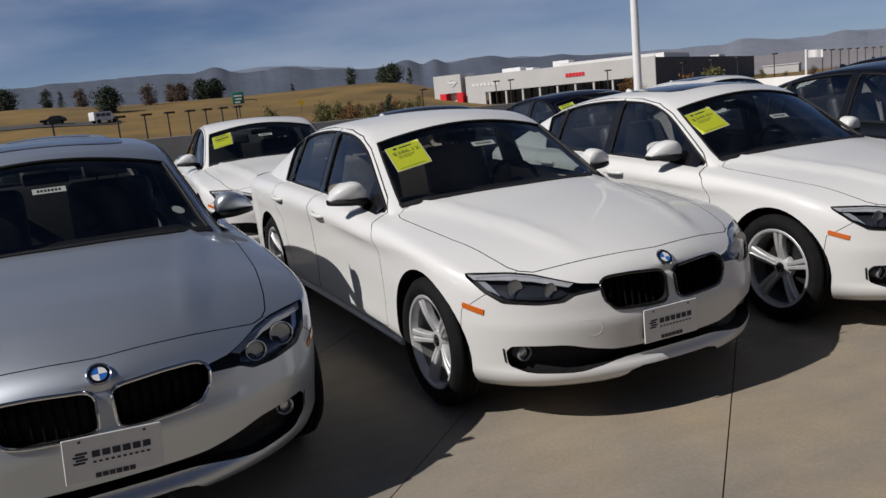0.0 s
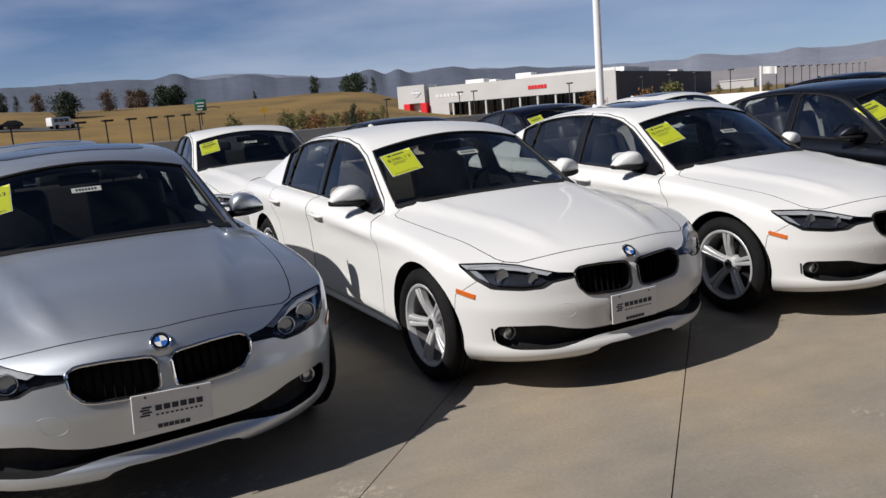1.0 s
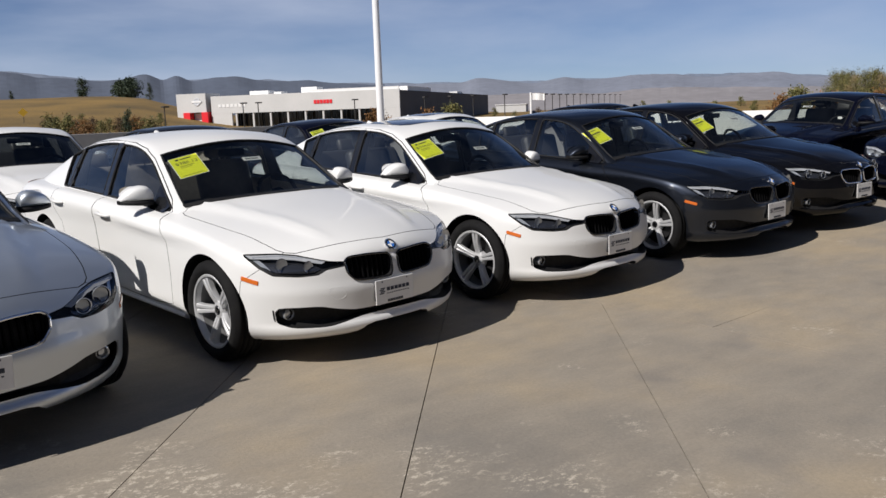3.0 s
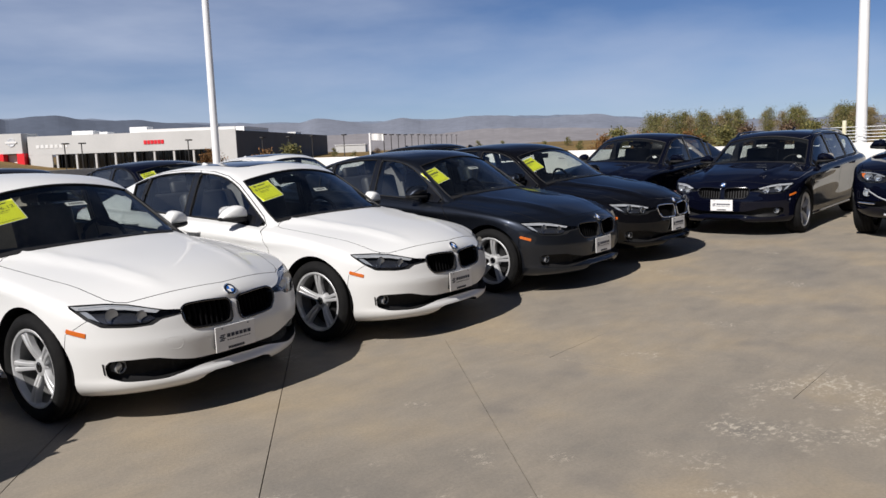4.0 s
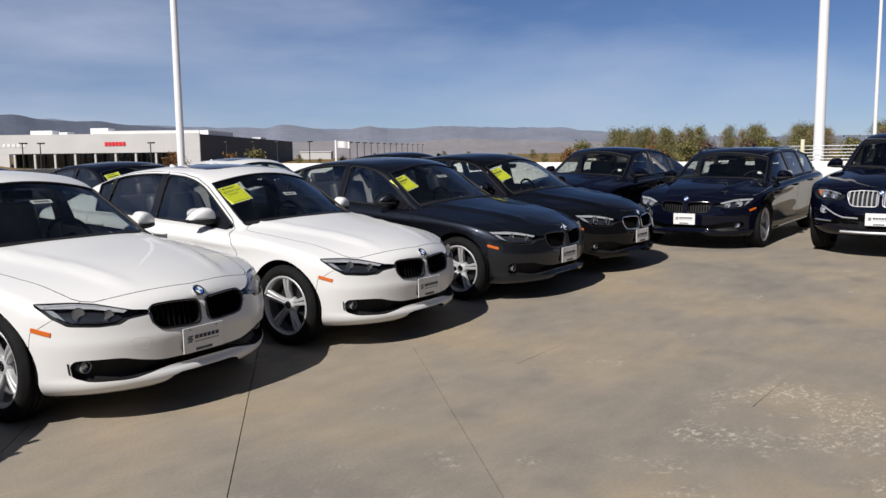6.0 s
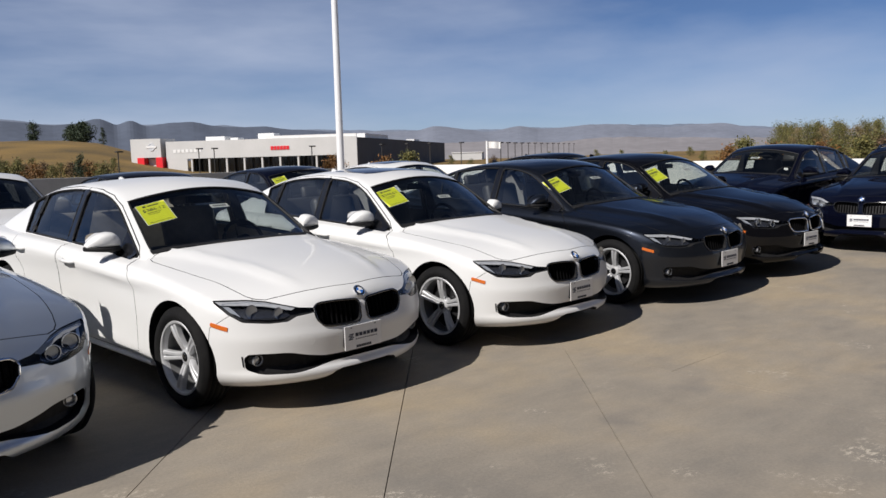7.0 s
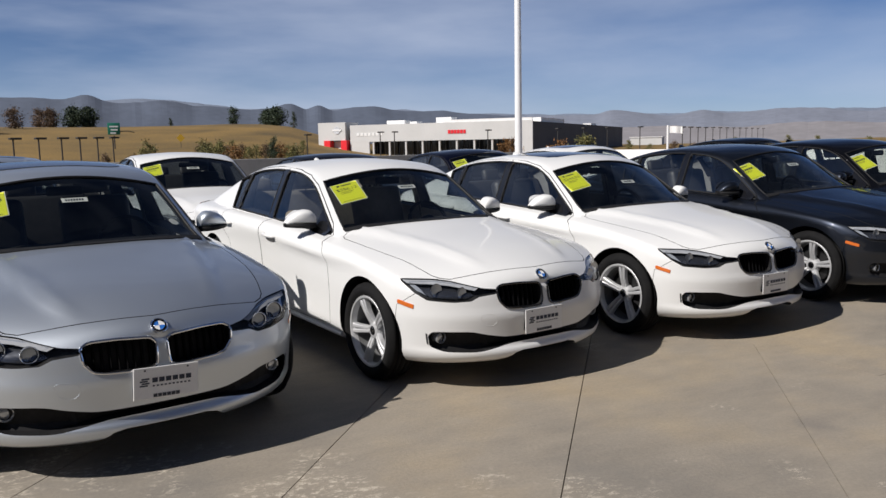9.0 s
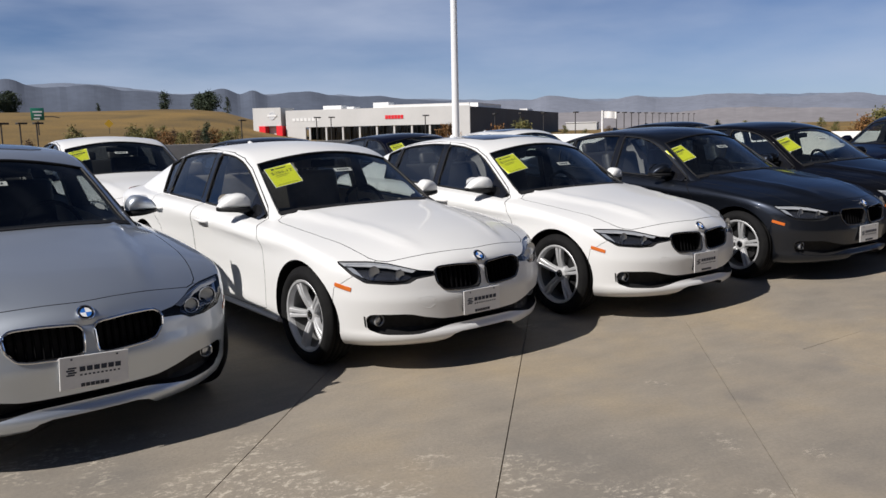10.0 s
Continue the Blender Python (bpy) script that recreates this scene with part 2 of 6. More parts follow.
def lathe(bm, profile, n=32, axis="x", at=(0, 0, 0), closed=False):
    """Turn (along, radius) points round an axis through at."""
    rings = []
    for i in range(n):
        a = 2 * math.pi * i / n
        ring = []
        for s, r in profile:
            c, d = r * math.cos(a), r * math.sin(a)
            p = {"x": (s, c, d), "y": (c, s, d), "z": (c, d, s)}[axis]
            ring.append(bm.verts.new(Vector(at) + Vector(p)))
        rings.append(ring)
    k = len(profile)
    for i in range(n):
        a, b = rings[i], rings[(i + 1) % n]
        for j in range(k if closed else k - 1):
            q = (j + 1) % k
            bm.faces.new((a[j], b[j], b[q], a[q]))
    bmesh.ops.remove_doubles(bm, verts=[v for r in rings for v in r], dist=1e-5)
    bmesh.ops.recalc_face_normals(bm, faces=bm.faces)
    return bm


def tube(bm, pts, r, n=8, closed=False):
    """A round bar along a line of points; r may be one radius or one for each point."""
    pts = [Vector(p) for p in pts]
    rs = r if isinstance(r, (list, tuple)) else [r] * len(pts)
    rings = []
    for i, p in enumerate(pts):
        a = pts[i - 1] if i or closed else p
        b = pts[(i + 1) % len(pts)] if i < len(pts) - 1 or closed else p
        d = (b - a).normalized()
        u = d.cross((0, 0, 1)) if abs(d.z) < 0.9 else d.cross((1, 0, 0))
        u.normalize()
        w = d.cross(u)
        rings.append([bm.verts.new(p + rs[i] * (math.cos(2 * math.pi * k / n) * u + math.sin(2 * math.pi * k / n) * w)) for k in range(n)])
    for i in range(len(rings) if closed else len(rings) - 1):
        a, b = rings[i], rings[(i + 1) % len(rings)]
        for k in range(n):
            bm.faces.new((a[k], a[(k + 1) % n], b[(k + 1) % n], b[k]))
    if not closed:
        bm.faces.new(rings[0][::-1])
        bm.faces.new(rings[-1])
    bmesh.ops.recalc_face_normals(bm, faces=bm.faces)
    return bm


def prism(bm, outline, axis, lo, hi):
    """A solid from a flat outline: axis y takes (x, z), x takes (y, z), z takes (x, y)."""
    def p(a, b, c):
        return {"y": (a, c, b), "x": (c, a, b), "z": (a, b, c)}[axis]
    lo_v = [bm.verts.new(p(a, b, lo)) for a, b in outline]
    hi_v = [bm.verts.new(p(a, b, hi)) for a, b in outline]
    n = len(outline)
    fs = [bm.faces.new(lo_v), bm.faces.new(hi_v[::-1])]
    for i in range(n):
        fs.append(bm.faces.new((lo_v[i], hi_v[i], hi_v[(i + 1) % n], lo_v[(i + 1) % n])))
    bmesh.ops.recalc_face_normals(bm, faces=fs)
    return bm


def rounded(outline, times=2, keep=0.22):
    """Corner cutting, so that an outline's corners become round."""
    for _ in range(times):
        out = []
        for i, a in enumerate(outline):
            b = outline[(i + 1) % len(outline)]
            out += [tuple(np.add(np.multiply(a, 1 - keep), np.multiply(b, keep))), tuple(np.add(np.multiply(a, keep), np.multiply(b, 1 - keep)))]
        outline = out
    return outline


def grown(outline, by):
    """An outline pushed out by so many metres (in for less than 0)."""
    area = sum(a[0] * b[1] - b[0] * a[1] for a, b in zip(outline, outline[1:] + outline[:1]))
    out = []
    for i, p in enumerate(outline):
        a, b = Vector(outline[i - 1]), Vector(outline[(i + 1) % len(outline)])
        d = (b - a).normalized()
        nrm = Vector((d.y, -d.x)) * (1 if area > 0 else -1)
        out.append((p[0] + nrm.x * by, p[1] + nrm.y * by))
    return out


def spaced(outline, step):
    """An outline with no stretch longer than step."""
    out = []
    for a, b in zip(outline, outline[1:] + outline[:1]):
        n = max(1, int(math.dist(a, b) / step))
        out += [tuple(np.add(np.multiply(a, 1 - i / n), np.multiply(b, i / n))) for i in range(n)]
    return out


def volume(me):
    bm = bmesh.new()
    bm.from_mesh(me)
    v = bm.calc_volume()
    bm.free()
    return v


def drop_crumbs(me, least=0.25):
    """Take away the small loose bits that cutting leaves."""
    bm = bmesh.new()
    bm.from_mesh(me)
    todo = set(bm.verts)
    while todo:
        seed = [todo.pop()]
        island = list(seed)
        while seed:
            for e in seed.pop().link_edges:
                for w in e.verts:
                    if w in todo:
                        todo.discard(w)
                        seed.append(w)
                        island.append(w)
        co = np.array([tuple(v.co) for v in island])
        if np.linalg.norm(co.max(0) - co.min(0)) < least:
            bmesh.ops.delete(bm, geom=island, context="VERTS")
    bm.to_mesh(me)
    bm.free()


def triangled(me):
    """A copy of a mesh in clean triangles."""
    bm = bmesh.new()
    bm.from_mesh(me)
    bmesh.ops.remove_doubles(bm, verts=bm.verts, dist=2e-5)
    bmesh.ops.dissolve_degenerate(bm, edges=bm.edges, dist=2e-5)
    bmesh.ops.triangulate(bm, faces=bm.faces)
    out = me.copy()
    bm.to_mesh(out)
    bm.free()
    return out


def boolean(me_a, me_b, how, lost=None):
    """The mesh of two solids, joined or cut. lost: about the volume that a cut should take."""
    was, first = volume(me_a), me_a
    for n in range(10):
        if n == 2:
            me_a = triangled(first)
        if n == 6:
            me_a = first
        a, b = new("a", me_a), new("b", me_b)
        b.location = (0.0003 * n, 0.0013 * ((n + 1) // 2) * (-1) ** n, -0.0011 * (n % 3))
        md = a.modifiers.new("cut", "BOOLEAN")
        md.object, md.operation, md.solver = b, how, "EXACT" if n < 8 else "FAST"
        md.use_self = n in (4, 5)
        bpy.context.view_layer.update()
        me = bpy.data.meshes.new_from_object(a.evaluated_get(bpy.context.evaluated_depsgraph_get()))
        bpy.data.objects.remove(a)
        bpy.data.objects.remove(b)
        now = volume(me)
        if how == "UNION" or (how == "INTERSECT" and now > 0.002) or (how == "DIFFERENCE" and 0.45 * was < now <= was + 1e-4 and (lost is None or was - 0.6 * lost > now > was - 1.35 * lost - 0.05)):
            break
    return me


class Skin:
    """A smooth closed surface, to lay outlines on and to take shading from."""

    def __init__(self, meshes):
        self.verts, self.faces, self.normals = [], [], []
        for me in meshes:
            base = len(self.verts)
            self.verts += [v.co.copy() for v in me.vertices]
            self.normals += [v.normal.copy() for v in me.vertices]
            self.faces += [[base + i for i in p.vertices] for p in me.polygons]
        self.tree = BVHTree.FromPolygons(self.verts, self.faces)
        self.flat = []
        for f in self.faces:
            a, b, c = (self.verts[i] for i in f[:3])
            nrm = (b - a).cross(c - a)
            if len(f) > 3:
                nrm += (c - a).cross(self.verts[f[3]] - a)
            self.flat.append(nrm.normalized())

    def smooth(self, co, n):
        """The smooth normal at co of the skin that faces n, or None if it is no point of the skin."""
        best = None
        for loc, _, i, d in self.tree.find_nearest_range(co, 0.004):
            if self.flat[i].dot(n) > 0.75 and (best is None or d < best[1]):
                best = (i, d, loc)
        if best is None or best[1] > 0.0015:
            return None
        f = self.faces[best[0]]
        w = poly_3d_calc([self.verts[i] for i in f], best[2])
        return sum((self.normals[i] * k for i, k in zip(f, w)), Vector()).normalized()

    def drop(self, a, b, axis, sign=1):
        """Where a line along an axis first meets the skin: y from the front, -y from behind, x from a side, z from above."""
        far = 6.0
        start, way = {"y": ((a, -far * sign, b), (0, sign, 0)), "x": ((far * sign, a, b), (-sign, 0, 0)), "z": ((a, b, far), (0, 0, -1))}[axis]
        loc, nrm, _, _ = self.tree.ray_cast(Vector(start), Vector(way))
        return loc, nrm, Vector(way)

    def shade(self, me, slots=(0, 1)):
        """Give a cut mesh the skin's smooth shading; faces that are not of the skin take the second material."""
        me.shade_smooth()
        normals = [None] * len(me.loops)
        for p in me.polygons:
            c = self.smooth(p.center, p.normal)
            on = 0
            for li in p.loop_indices:
                v = me.vertices[me.loops[li].vertex_index].co
                s = self.smooth(v, p.normal)
                on += s is not None
                normals[li] = tuple(s) if s is not None else tuple(p.normal)
            p.material_index = slots[0] if on == len(p.loop_indices) and (c is not None or len(p.loop_indices) > 4 or on > 2) else slots[1]
        me.normals_split_custom_set(normals)
        return me


def patch(skin, outline, axis, offset=0.0, step=0.05, sign=1, along=False, flip=False):
    """A sheet with that outline, laid on the skin. Returns points and triangles."""
    pts = [Vector(p) for p in outline]
    n = len(pts)
    lo, hi = np.min(outline, 0), np.max(outline, 0)
    inner = []
    for x in np.arange(lo[0] + step / 2, hi[0], step):
        for y in np.arange(lo[1] + step / 2, hi[1], step):
            inside, far = False, True
            for i in range(n):
                a, b = pts[i], pts[(i + 1) % n]
                if (a.y > y) != (b.y > y) and x < (b.x - a.x) * (y - a.y) / (b.y - a.y) + a.x:
                    inside = not inside
                if (a - Vector((x, y))).length < step * 0.35:
                    far = False
            if inside and far:
                inner.append(Vector((x, y)))
    vs, _, fs, *_ = delaunay_2d_cdt(pts + inner, [(i, (i + 1) % n) for i in range(n)], [], 1, 1e-6)
    out, last = [], None
    for v in vs:
        loc, nrm, way = skin.drop(v.x, v.y, axis, sign)
        if loc is None:
            loc, nrm = last
        last = (loc, nrm)
        out.append(loc + (-way if along else nrm) * offset)
    return out, [list(f) for f in fs]


def sheet(skin, outline, axis, offset=0.0, step=0.05, sign=1, thick=0.0):
    """A sheet on the skin as a bmesh, with its thickness behind it."""
    vs, fs = patch(skin, outline, axis, offset, step, sign)
    bm = bmesh.new()
    bv = [bm.verts.new(v) for v in vs]
    for f in fs:
        if len(set(f)) == len(f):
            bm.faces.new([bv[i] for i in f])
    bmesh.ops.recalc_face_normals(bm, faces=bm.faces)
    out = {"y": Vector((0, -sign, 0)), "x": Vector((sign, 0, 0)), "z": Vector((0, 0, 1))}[axis]
    if sum((f.normal.dot(out) * f.calc_area() for f in bm.faces), 0.0) < 0:
        bmesh.ops.reverse_faces(bm, faces=bm.faces)
    if thick:
        r = bmesh.ops.extrude_face_region(bm, geom=list(bm.faces))
        bmesh.ops.translate(bm, vec=-out * thick, verts=[g for g in r["geom"] if isinstance(g, bmesh.types.BMVert)])
        bmesh.ops.recalc_face_normals(bm, faces=bm.faces)
    return bm


def cutter(bm, skin, outline, axis, depth, out=0.03, step=0.06, sign=1):
    """A solid that follows the skin, from out before it to depth behind it."""
    a, fs = patch(skin, outline, axis, out, step, sign, along=True)
    b, _ = patch(skin, outline, axis, -depth, step, sign, along=True)
    va, vb = [bm.verts.new(v) for v in a], [bm.verts.new(v) for v in b]
    made, edges = [], {}
    for f in fs:
        made.append(bm.faces.new([va[i] for i in f]))
        made.append(bm.faces.new([vb[i] for i in f[::-1]]))
        for i in range(len(f)):
            e = (f[i], f[(i + 1) % len(f)])
            edges[tuple(sorted(e))] = edges.get(tuple(sorted(e)), []) + [e]
    for es in edges.values():
        if len(es) == 1:
            i, j = es[0]
            made.append(bm.faces.new((va[j], va[i], vb[i], vb[j])))
    bmesh.ops.recalc_face_normals(bm, faces=made)
    return bm

# ---- cars: origin on the ground under the middle of the front axle, nose towards -y ----
SEDAN = dict(
    base=2.81, front=-0.756, rear=3.85, join=-0.12, rear_join=3.35, wheel=0.322, track=0.775, arch=0.352,
    nose=curve_through((0.16, -0.63), (0.20, -0.716), (0.232, -0.764), (0.268, -0.768), (0.297, -0.744), (0.34, -0.746), (0.42, -0.756), (0.478, -0.762), (0.494, -0.761), (0.535, -0.749), (0.59, -0.738), (0.635, -0.728), (0.675, -0.70)),
    tail=curve_through((0.20, 3.70), (0.28, 3.80), (0.45, 3.85), (0.62, 3.85), (0.80, 3.80), (0.95, 3.77), (1.03, 3.75)),
    side=curve_through((0.17, 0.800), (0.22, 0.850), (0.30, 0.880), (0.40, 0.884), (0.55, 0.889), (0.68, 0.893), (0.745, 0.901), (0.775, 0.907), (0.795, 0.904), (0.86, 0.889), (0.95, 0.868), (1.05, 0.845)),
    along=curve_through((-0.8, 0.965), (-0.1, 0.995), (0.3, 1.0), (1.4, 0.995), (2.6, 1.003), (3.1, 0.995), (3.5, 0.965), (3.85, 0.94)),
    floor=curve_through((-0.8, 0.200), (-0.4, 0.19), (0.4, 0.185), (2.4, 0.19), (3.2, 0.22), (3.85, 0.27)),
    shoulder=curve_through((-0.75, 0.650), (-0.62, 0.662), (-0.5, 0.682), (-0.4, 0.708), (-0.3, 0.737), (-0.2, 0.762), (0.1, 0.809), (0.5, 0.846), (0.75, 0.859), (1, 0.872), (1.6, 0.894), (2.1, 0.907), (2.6, 0.916), (3, 0.918), (3.4, 0.919), (3.85, 0.884)),
    crown=curve_through((-0.75, 0.652), (-0.66, 0.736), (-0.5, 0.788), (-0.2, 0.848), (0.2, 0.903), (0.5, 0.946), (0.8, 0.958), (2.6, 0.956), (3, 0.968), (3.3, 0.996), (3.6, 0.990), (3.75, 0.976), (3.85, 0.949)),
    round=curve_through((-0.7, 0.04), (0.0, 0.075), (0.6, 0.06), (3.0, 0.05), (3.5, 0.07)),
    g_from=0.34, g_to=3.46,
    g_edge=curve_through((0.34, 0.77), (0.6, 0.735), (0.8, 0.70), (1.0, 0.662), (1.15, 0.634), (1.5, 0.614), (2.0, 0.602), (2.5, 0.602), (2.9, 0.62), (3.2, 0.66), (3.46, 0.70)),
    g_rail=curve_through((0.34, 0.826), (0.55, 0.866), (0.7, 0.926), (0.85, 1.023), (1, 1.121), (1.15, 1.215), (1.3, 1.283), (1.5, 1.319), (1.85, 1.331), (2.2, 1.311), (2.55, 1.253), (2.85, 1.161), (3.15, 1.044), (3.46, 0.908)),
    g_top=curve_through((0.34, 0.886), (0.44, 0.934), (0.6, 1.030), (0.75, 1.122), (0.9, 1.210), (1.05, 1.288), (1.15, 1.325), (1.3, 1.356), (1.5, 1.372), (1.75, 1.376), (2.1, 1.360), (2.5, 1.301), (2.8, 1.214), (3.1, 1.096), (3.3, 1.011), (3.46, 0.938)),
    screen=(0.465, 1.10, 0.18), backlight=(2.56, 3.26), windows=((0.92, 1.685), (1.765, 2.462), (2.495, 2.62)), tip=0.705, belt=0.018, roofline=0.034, rails=False)
WAGON = dict(SEDAN)
WAGON.update(
    g_to=3.78,
    tail=curve_through((0.20, 3.70), (0.28, 3.80), (0.45, 3.85), (0.62, 3.85), (0.80, 3.83), (0.95, 3.81), (1.03, 3.80)),
    g_edge=curve_through((0.34, 0.77), (0.6, 0.735), (0.8, 0.70), (1.0, 0.662), (1.15, 0.634), (1.5, 0.614), (2.0, 0.602), (2.9, 0.605), (3.4, 0.61), (3.78, 0.64)),
    g_rail=curve_through((0.34, 0.826), (0.55, 0.866), (0.7, 0.926), (0.85, 1.023), (1, 1.121), (1.15, 1.215), (1.3, 1.283), (1.5, 1.319), (1.85, 1.331), (2.6, 1.316), (3.1, 1.271), (3.4, 1.204), (3.6, 1.085), (3.78, 0.901)),
    g_top=curve_through((0.34, 0.886), (0.44, 0.934), (0.6, 1.030), (0.75, 1.122), (0.9, 1.210), (1.05, 1.288), (1.15, 1.325), (1.3, 1.356), (1.5, 1.372), (1.75, 1.376), (2.4, 1.371), (3, 1.328), (3.35, 1.255), (3.55, 1.146), (3.78, 0.921)),
    backlight=(3.40, 3.70), windows=((0.92, 1.685), (1.765, 2.52), (2.57, 3.26)), rails=True)
SUV = dict(
    base=2.81, front=-0.85, rear=3.82, join=-0.14, rear_join=3.3, wheel=0.365, track=0.80, arch=0.405,
    nose=curve_through((0.260, -0.68), (0.322, -0.80), (0.387, -0.84), (0.518, -0.85), (0.635, -0.84), (0.745, -0.815), (0.815, -0.77), (0.855, -0.71)),
    tail=curve_through((0.280, 3.68), (0.373, 3.80), (0.532, 3.82), (0.735, 3.80), (0.970, 3.72), (1.097, 3.68)),
    side=curve_through((0.240, 0.83), (0.315, 0.885), (0.387, 0.915), (0.518, 0.928), (0.685, 0.938), (0.835, 0.940), (0.938, 0.925), (1.075, 0.895), (1.203, 0.86)),
    along=curve_through((-0.85, 0.965), (-0.1, 0.995), (0.3, 1.0), (1.4, 0.995), (2.6, 1.003), (3.1, 0.995), (3.5, 0.965), (3.85, 0.94)),
    floor=curve_through((-0.85, 0.27), (-0.4, 0.26), (0.4, 0.26), (2.4, 0.26), (3.2, 0.30), (3.85, 0.36)),
    shoulder=curve_through((-0.82, 0.845), (-0.66, 0.870), (-0.45, 0.901), (-0.2, 0.933), (0.2, 0.975), (0.5, 1.001), (1.0, 1.023), (2.0, 1.060), (2.8, 1.097), (3.4, 1.107), (3.85, 1.065)),
    crown=curve_through((-0.82, 0.845), (-0.68, 0.896), (-0.5, 0.943), (-0.2, 0.996), (0.2, 1.044), (0.5, 1.070), (0.8, 1.075), (3.0, 1.118), (3.4, 1.150), (3.7, 1.118), (3.85, 1.086)),
    round=curve_through((-0.7, 0.05), (0.0, 0.09), (0.6, 0.07), (3.0, 0.06), (3.5, 0.07)),
    g_from=0.52, g_to=3.66,
    g_edge=curve_through((0.52, 0.83), (0.7, 0.80), (0.85, 0.77), (1.0, 0.735), (1.27, 0.67), (1.5, 0.645), (2.0, 0.625), (2.5, 0.61), (3.0, 0.62), (3.4, 0.66), (3.66, 0.70)),
    g_rail=curve_through((0.52, 0.949), (0.7, 0.991), (0.85, 1.065), (1.0, 1.181), (1.27, 1.398), (1.5, 1.478), (1.8, 1.509), (2.2, 1.467), (2.6, 1.393), (3.0, 1.277), (3.35, 1.150), (3.66, 0.991)),
    g_top=curve_through((0.52, 0.991), (0.64, 1.075), (0.85, 1.218), (1.0, 1.321), (1.22, 1.462), (1.38, 1.522), (1.75, 1.565), (2.1, 1.535), (2.5, 1.478), (2.9, 1.372), (3.2, 1.266), (3.45, 1.160), (3.66, 1.023)),
    screen=(0.64, 1.22, 0.21), backlight=(2.7, 3.42), windows=((0.92, 1.66), (1.76, 2.46), (2.51, 2.95)), tip=0.76, belt=0.02, roofline=0.066, rails=False)


def lower_body(k):
    """The body up to the shoulder and the hood and deck over it, as one closed surface."""
    def at(y, z, zs):
        w = k["side"](z) * k["along"](y)
        # wheel arch flares and the crease along the doors
        for ya in (0.0, k["base"]):
            w += 0.014 * math.exp(-((y - ya) / 0.36) ** 2) * math.exp(-((z - k["wheel"] - 0.2) / 0.22) ** 2)
        w -= 0.010 * math.exp(-((y - 1.45) / 0.75) ** 2) * math.exp(-((z - zs + 0.42) / 0.13) ** 2)
        w += 0.015 * max(0.0, 1 - abs(z - (zs - 0.072 - 0.02 * max(0.0, 1.6 - y))) / 0.045) * min(1.0, max(0.0, (y - 0.25) / 0.5))
        r = k["round"](y)
        if z > zs - r:
            u = min(1.0, (z - zs + r) / r)
            w -= r * 0.9 * (1 - math.sqrt(max(0.0, 1 - u * u)))
        return w
    cols = [("f", math.pi / 2 * i / 17) for i in range(17)]
    cols += [("s", k["join"] + (k["rear_join"] - k["join"]) * i / 62) for i in range(63)]
    cols += [("r", math.pi / 2 * (1 - i / 12)) for i in range(1, 13)]
    wall = [0, 0.03, 0.075, 0.11, 0.15, 0.185, 0.215, 0.25, 0.35, 0.45, 0.53, 0.565, 0.585, 0.605, 0.64, 0.68, 0.73, 0.78, 0.83, 0.87, 0.91, 0.94, 0.965, 0.985, 1.0]
    cap = [i / 16 for i in range(1, 17)]
    grid = []
    for kind, p in cols:
        line = []
        if kind == "f":
            yr = k["nose"](0.6) + (k["join"] - k["nose"](0.6)) * (1 - math.cos(p))
        elif kind == "r":
            yr = k["tail"](0.6) - (k["tail"](0.6) - k["rear_join"]) * (1 - math.cos(p))
        else:
            yr = p
        zb, zs = k["floor"](yr), k["shoulder"](yr)
        for v in wall:
            z = zb + (zs - zb) * v
            if kind == "f":
                n0 = k["nose"](z)
                x, y = at(k["join"], z, zs) * math.sin(p) ** 0.84, n0 + (k["join"] - n0) * (1 - math.cos(p))
            elif kind == "r":
                t0 = k["tail"](z)
                x, y = at(k["rear_join"], z, zs) * math.sin(p) ** 0.8, t0 - (t0 - k["rear_join"]) * (1 - math.cos(p))
            else:
                x, y = at(p, z, zs), p
            line.append((x, y, z))
        xs, ys, _ = line[-1]
        for r in cap:
            x = xs * (1 - r)
            z = zs + (max(k["crown"](ys), zs) - zs) * (1 - (1 - r) ** 2.3)
            if ys < 0.8:      # two raised lines along the hood, drawing in towards the grille
                xr = 0.31 + 0.27 * (ys + 0.65) / 1.25
                fade = min(1.0, max(0.0, (ys + 0.58) / 0.22))
                fade *= 0.3 if k["wheel"] > 0.34 else 1.0
                z += fade * (0.011 * math.exp(-((x - xr) / 0.032) ** 2) + 0.014 * (1 if x < xr else math.exp(-((x - xr) / 0.05) ** 2)))
            line.append((x, ys, z))
        line = [(0, line[0][1], zb), (line[0][0] * 0.5, line[0][1], zb)] + line
        grid.append(line)
    bm = bmesh.new()
    for side in (1, -1):
        vs = [[bm.verts.new((side * x, y, z)) for x, y, z in line] for line in grid]
        for a, b in zip(vs, vs[1:]):
            for j in range(len(a) - 1):
                bm.faces.new((a[j], b[j], b[j + 1], a[j + 1]) if side > 0 else (a[j], a[j + 1], b[j + 1], b[j]))
    bmesh.ops.remove_doubles(bm, verts=bm.verts, dist=4e-4)
    bmesh.ops.recalc_face_normals(bm, faces=bm.faces)
    return mesh_of(bm, "lower_body")


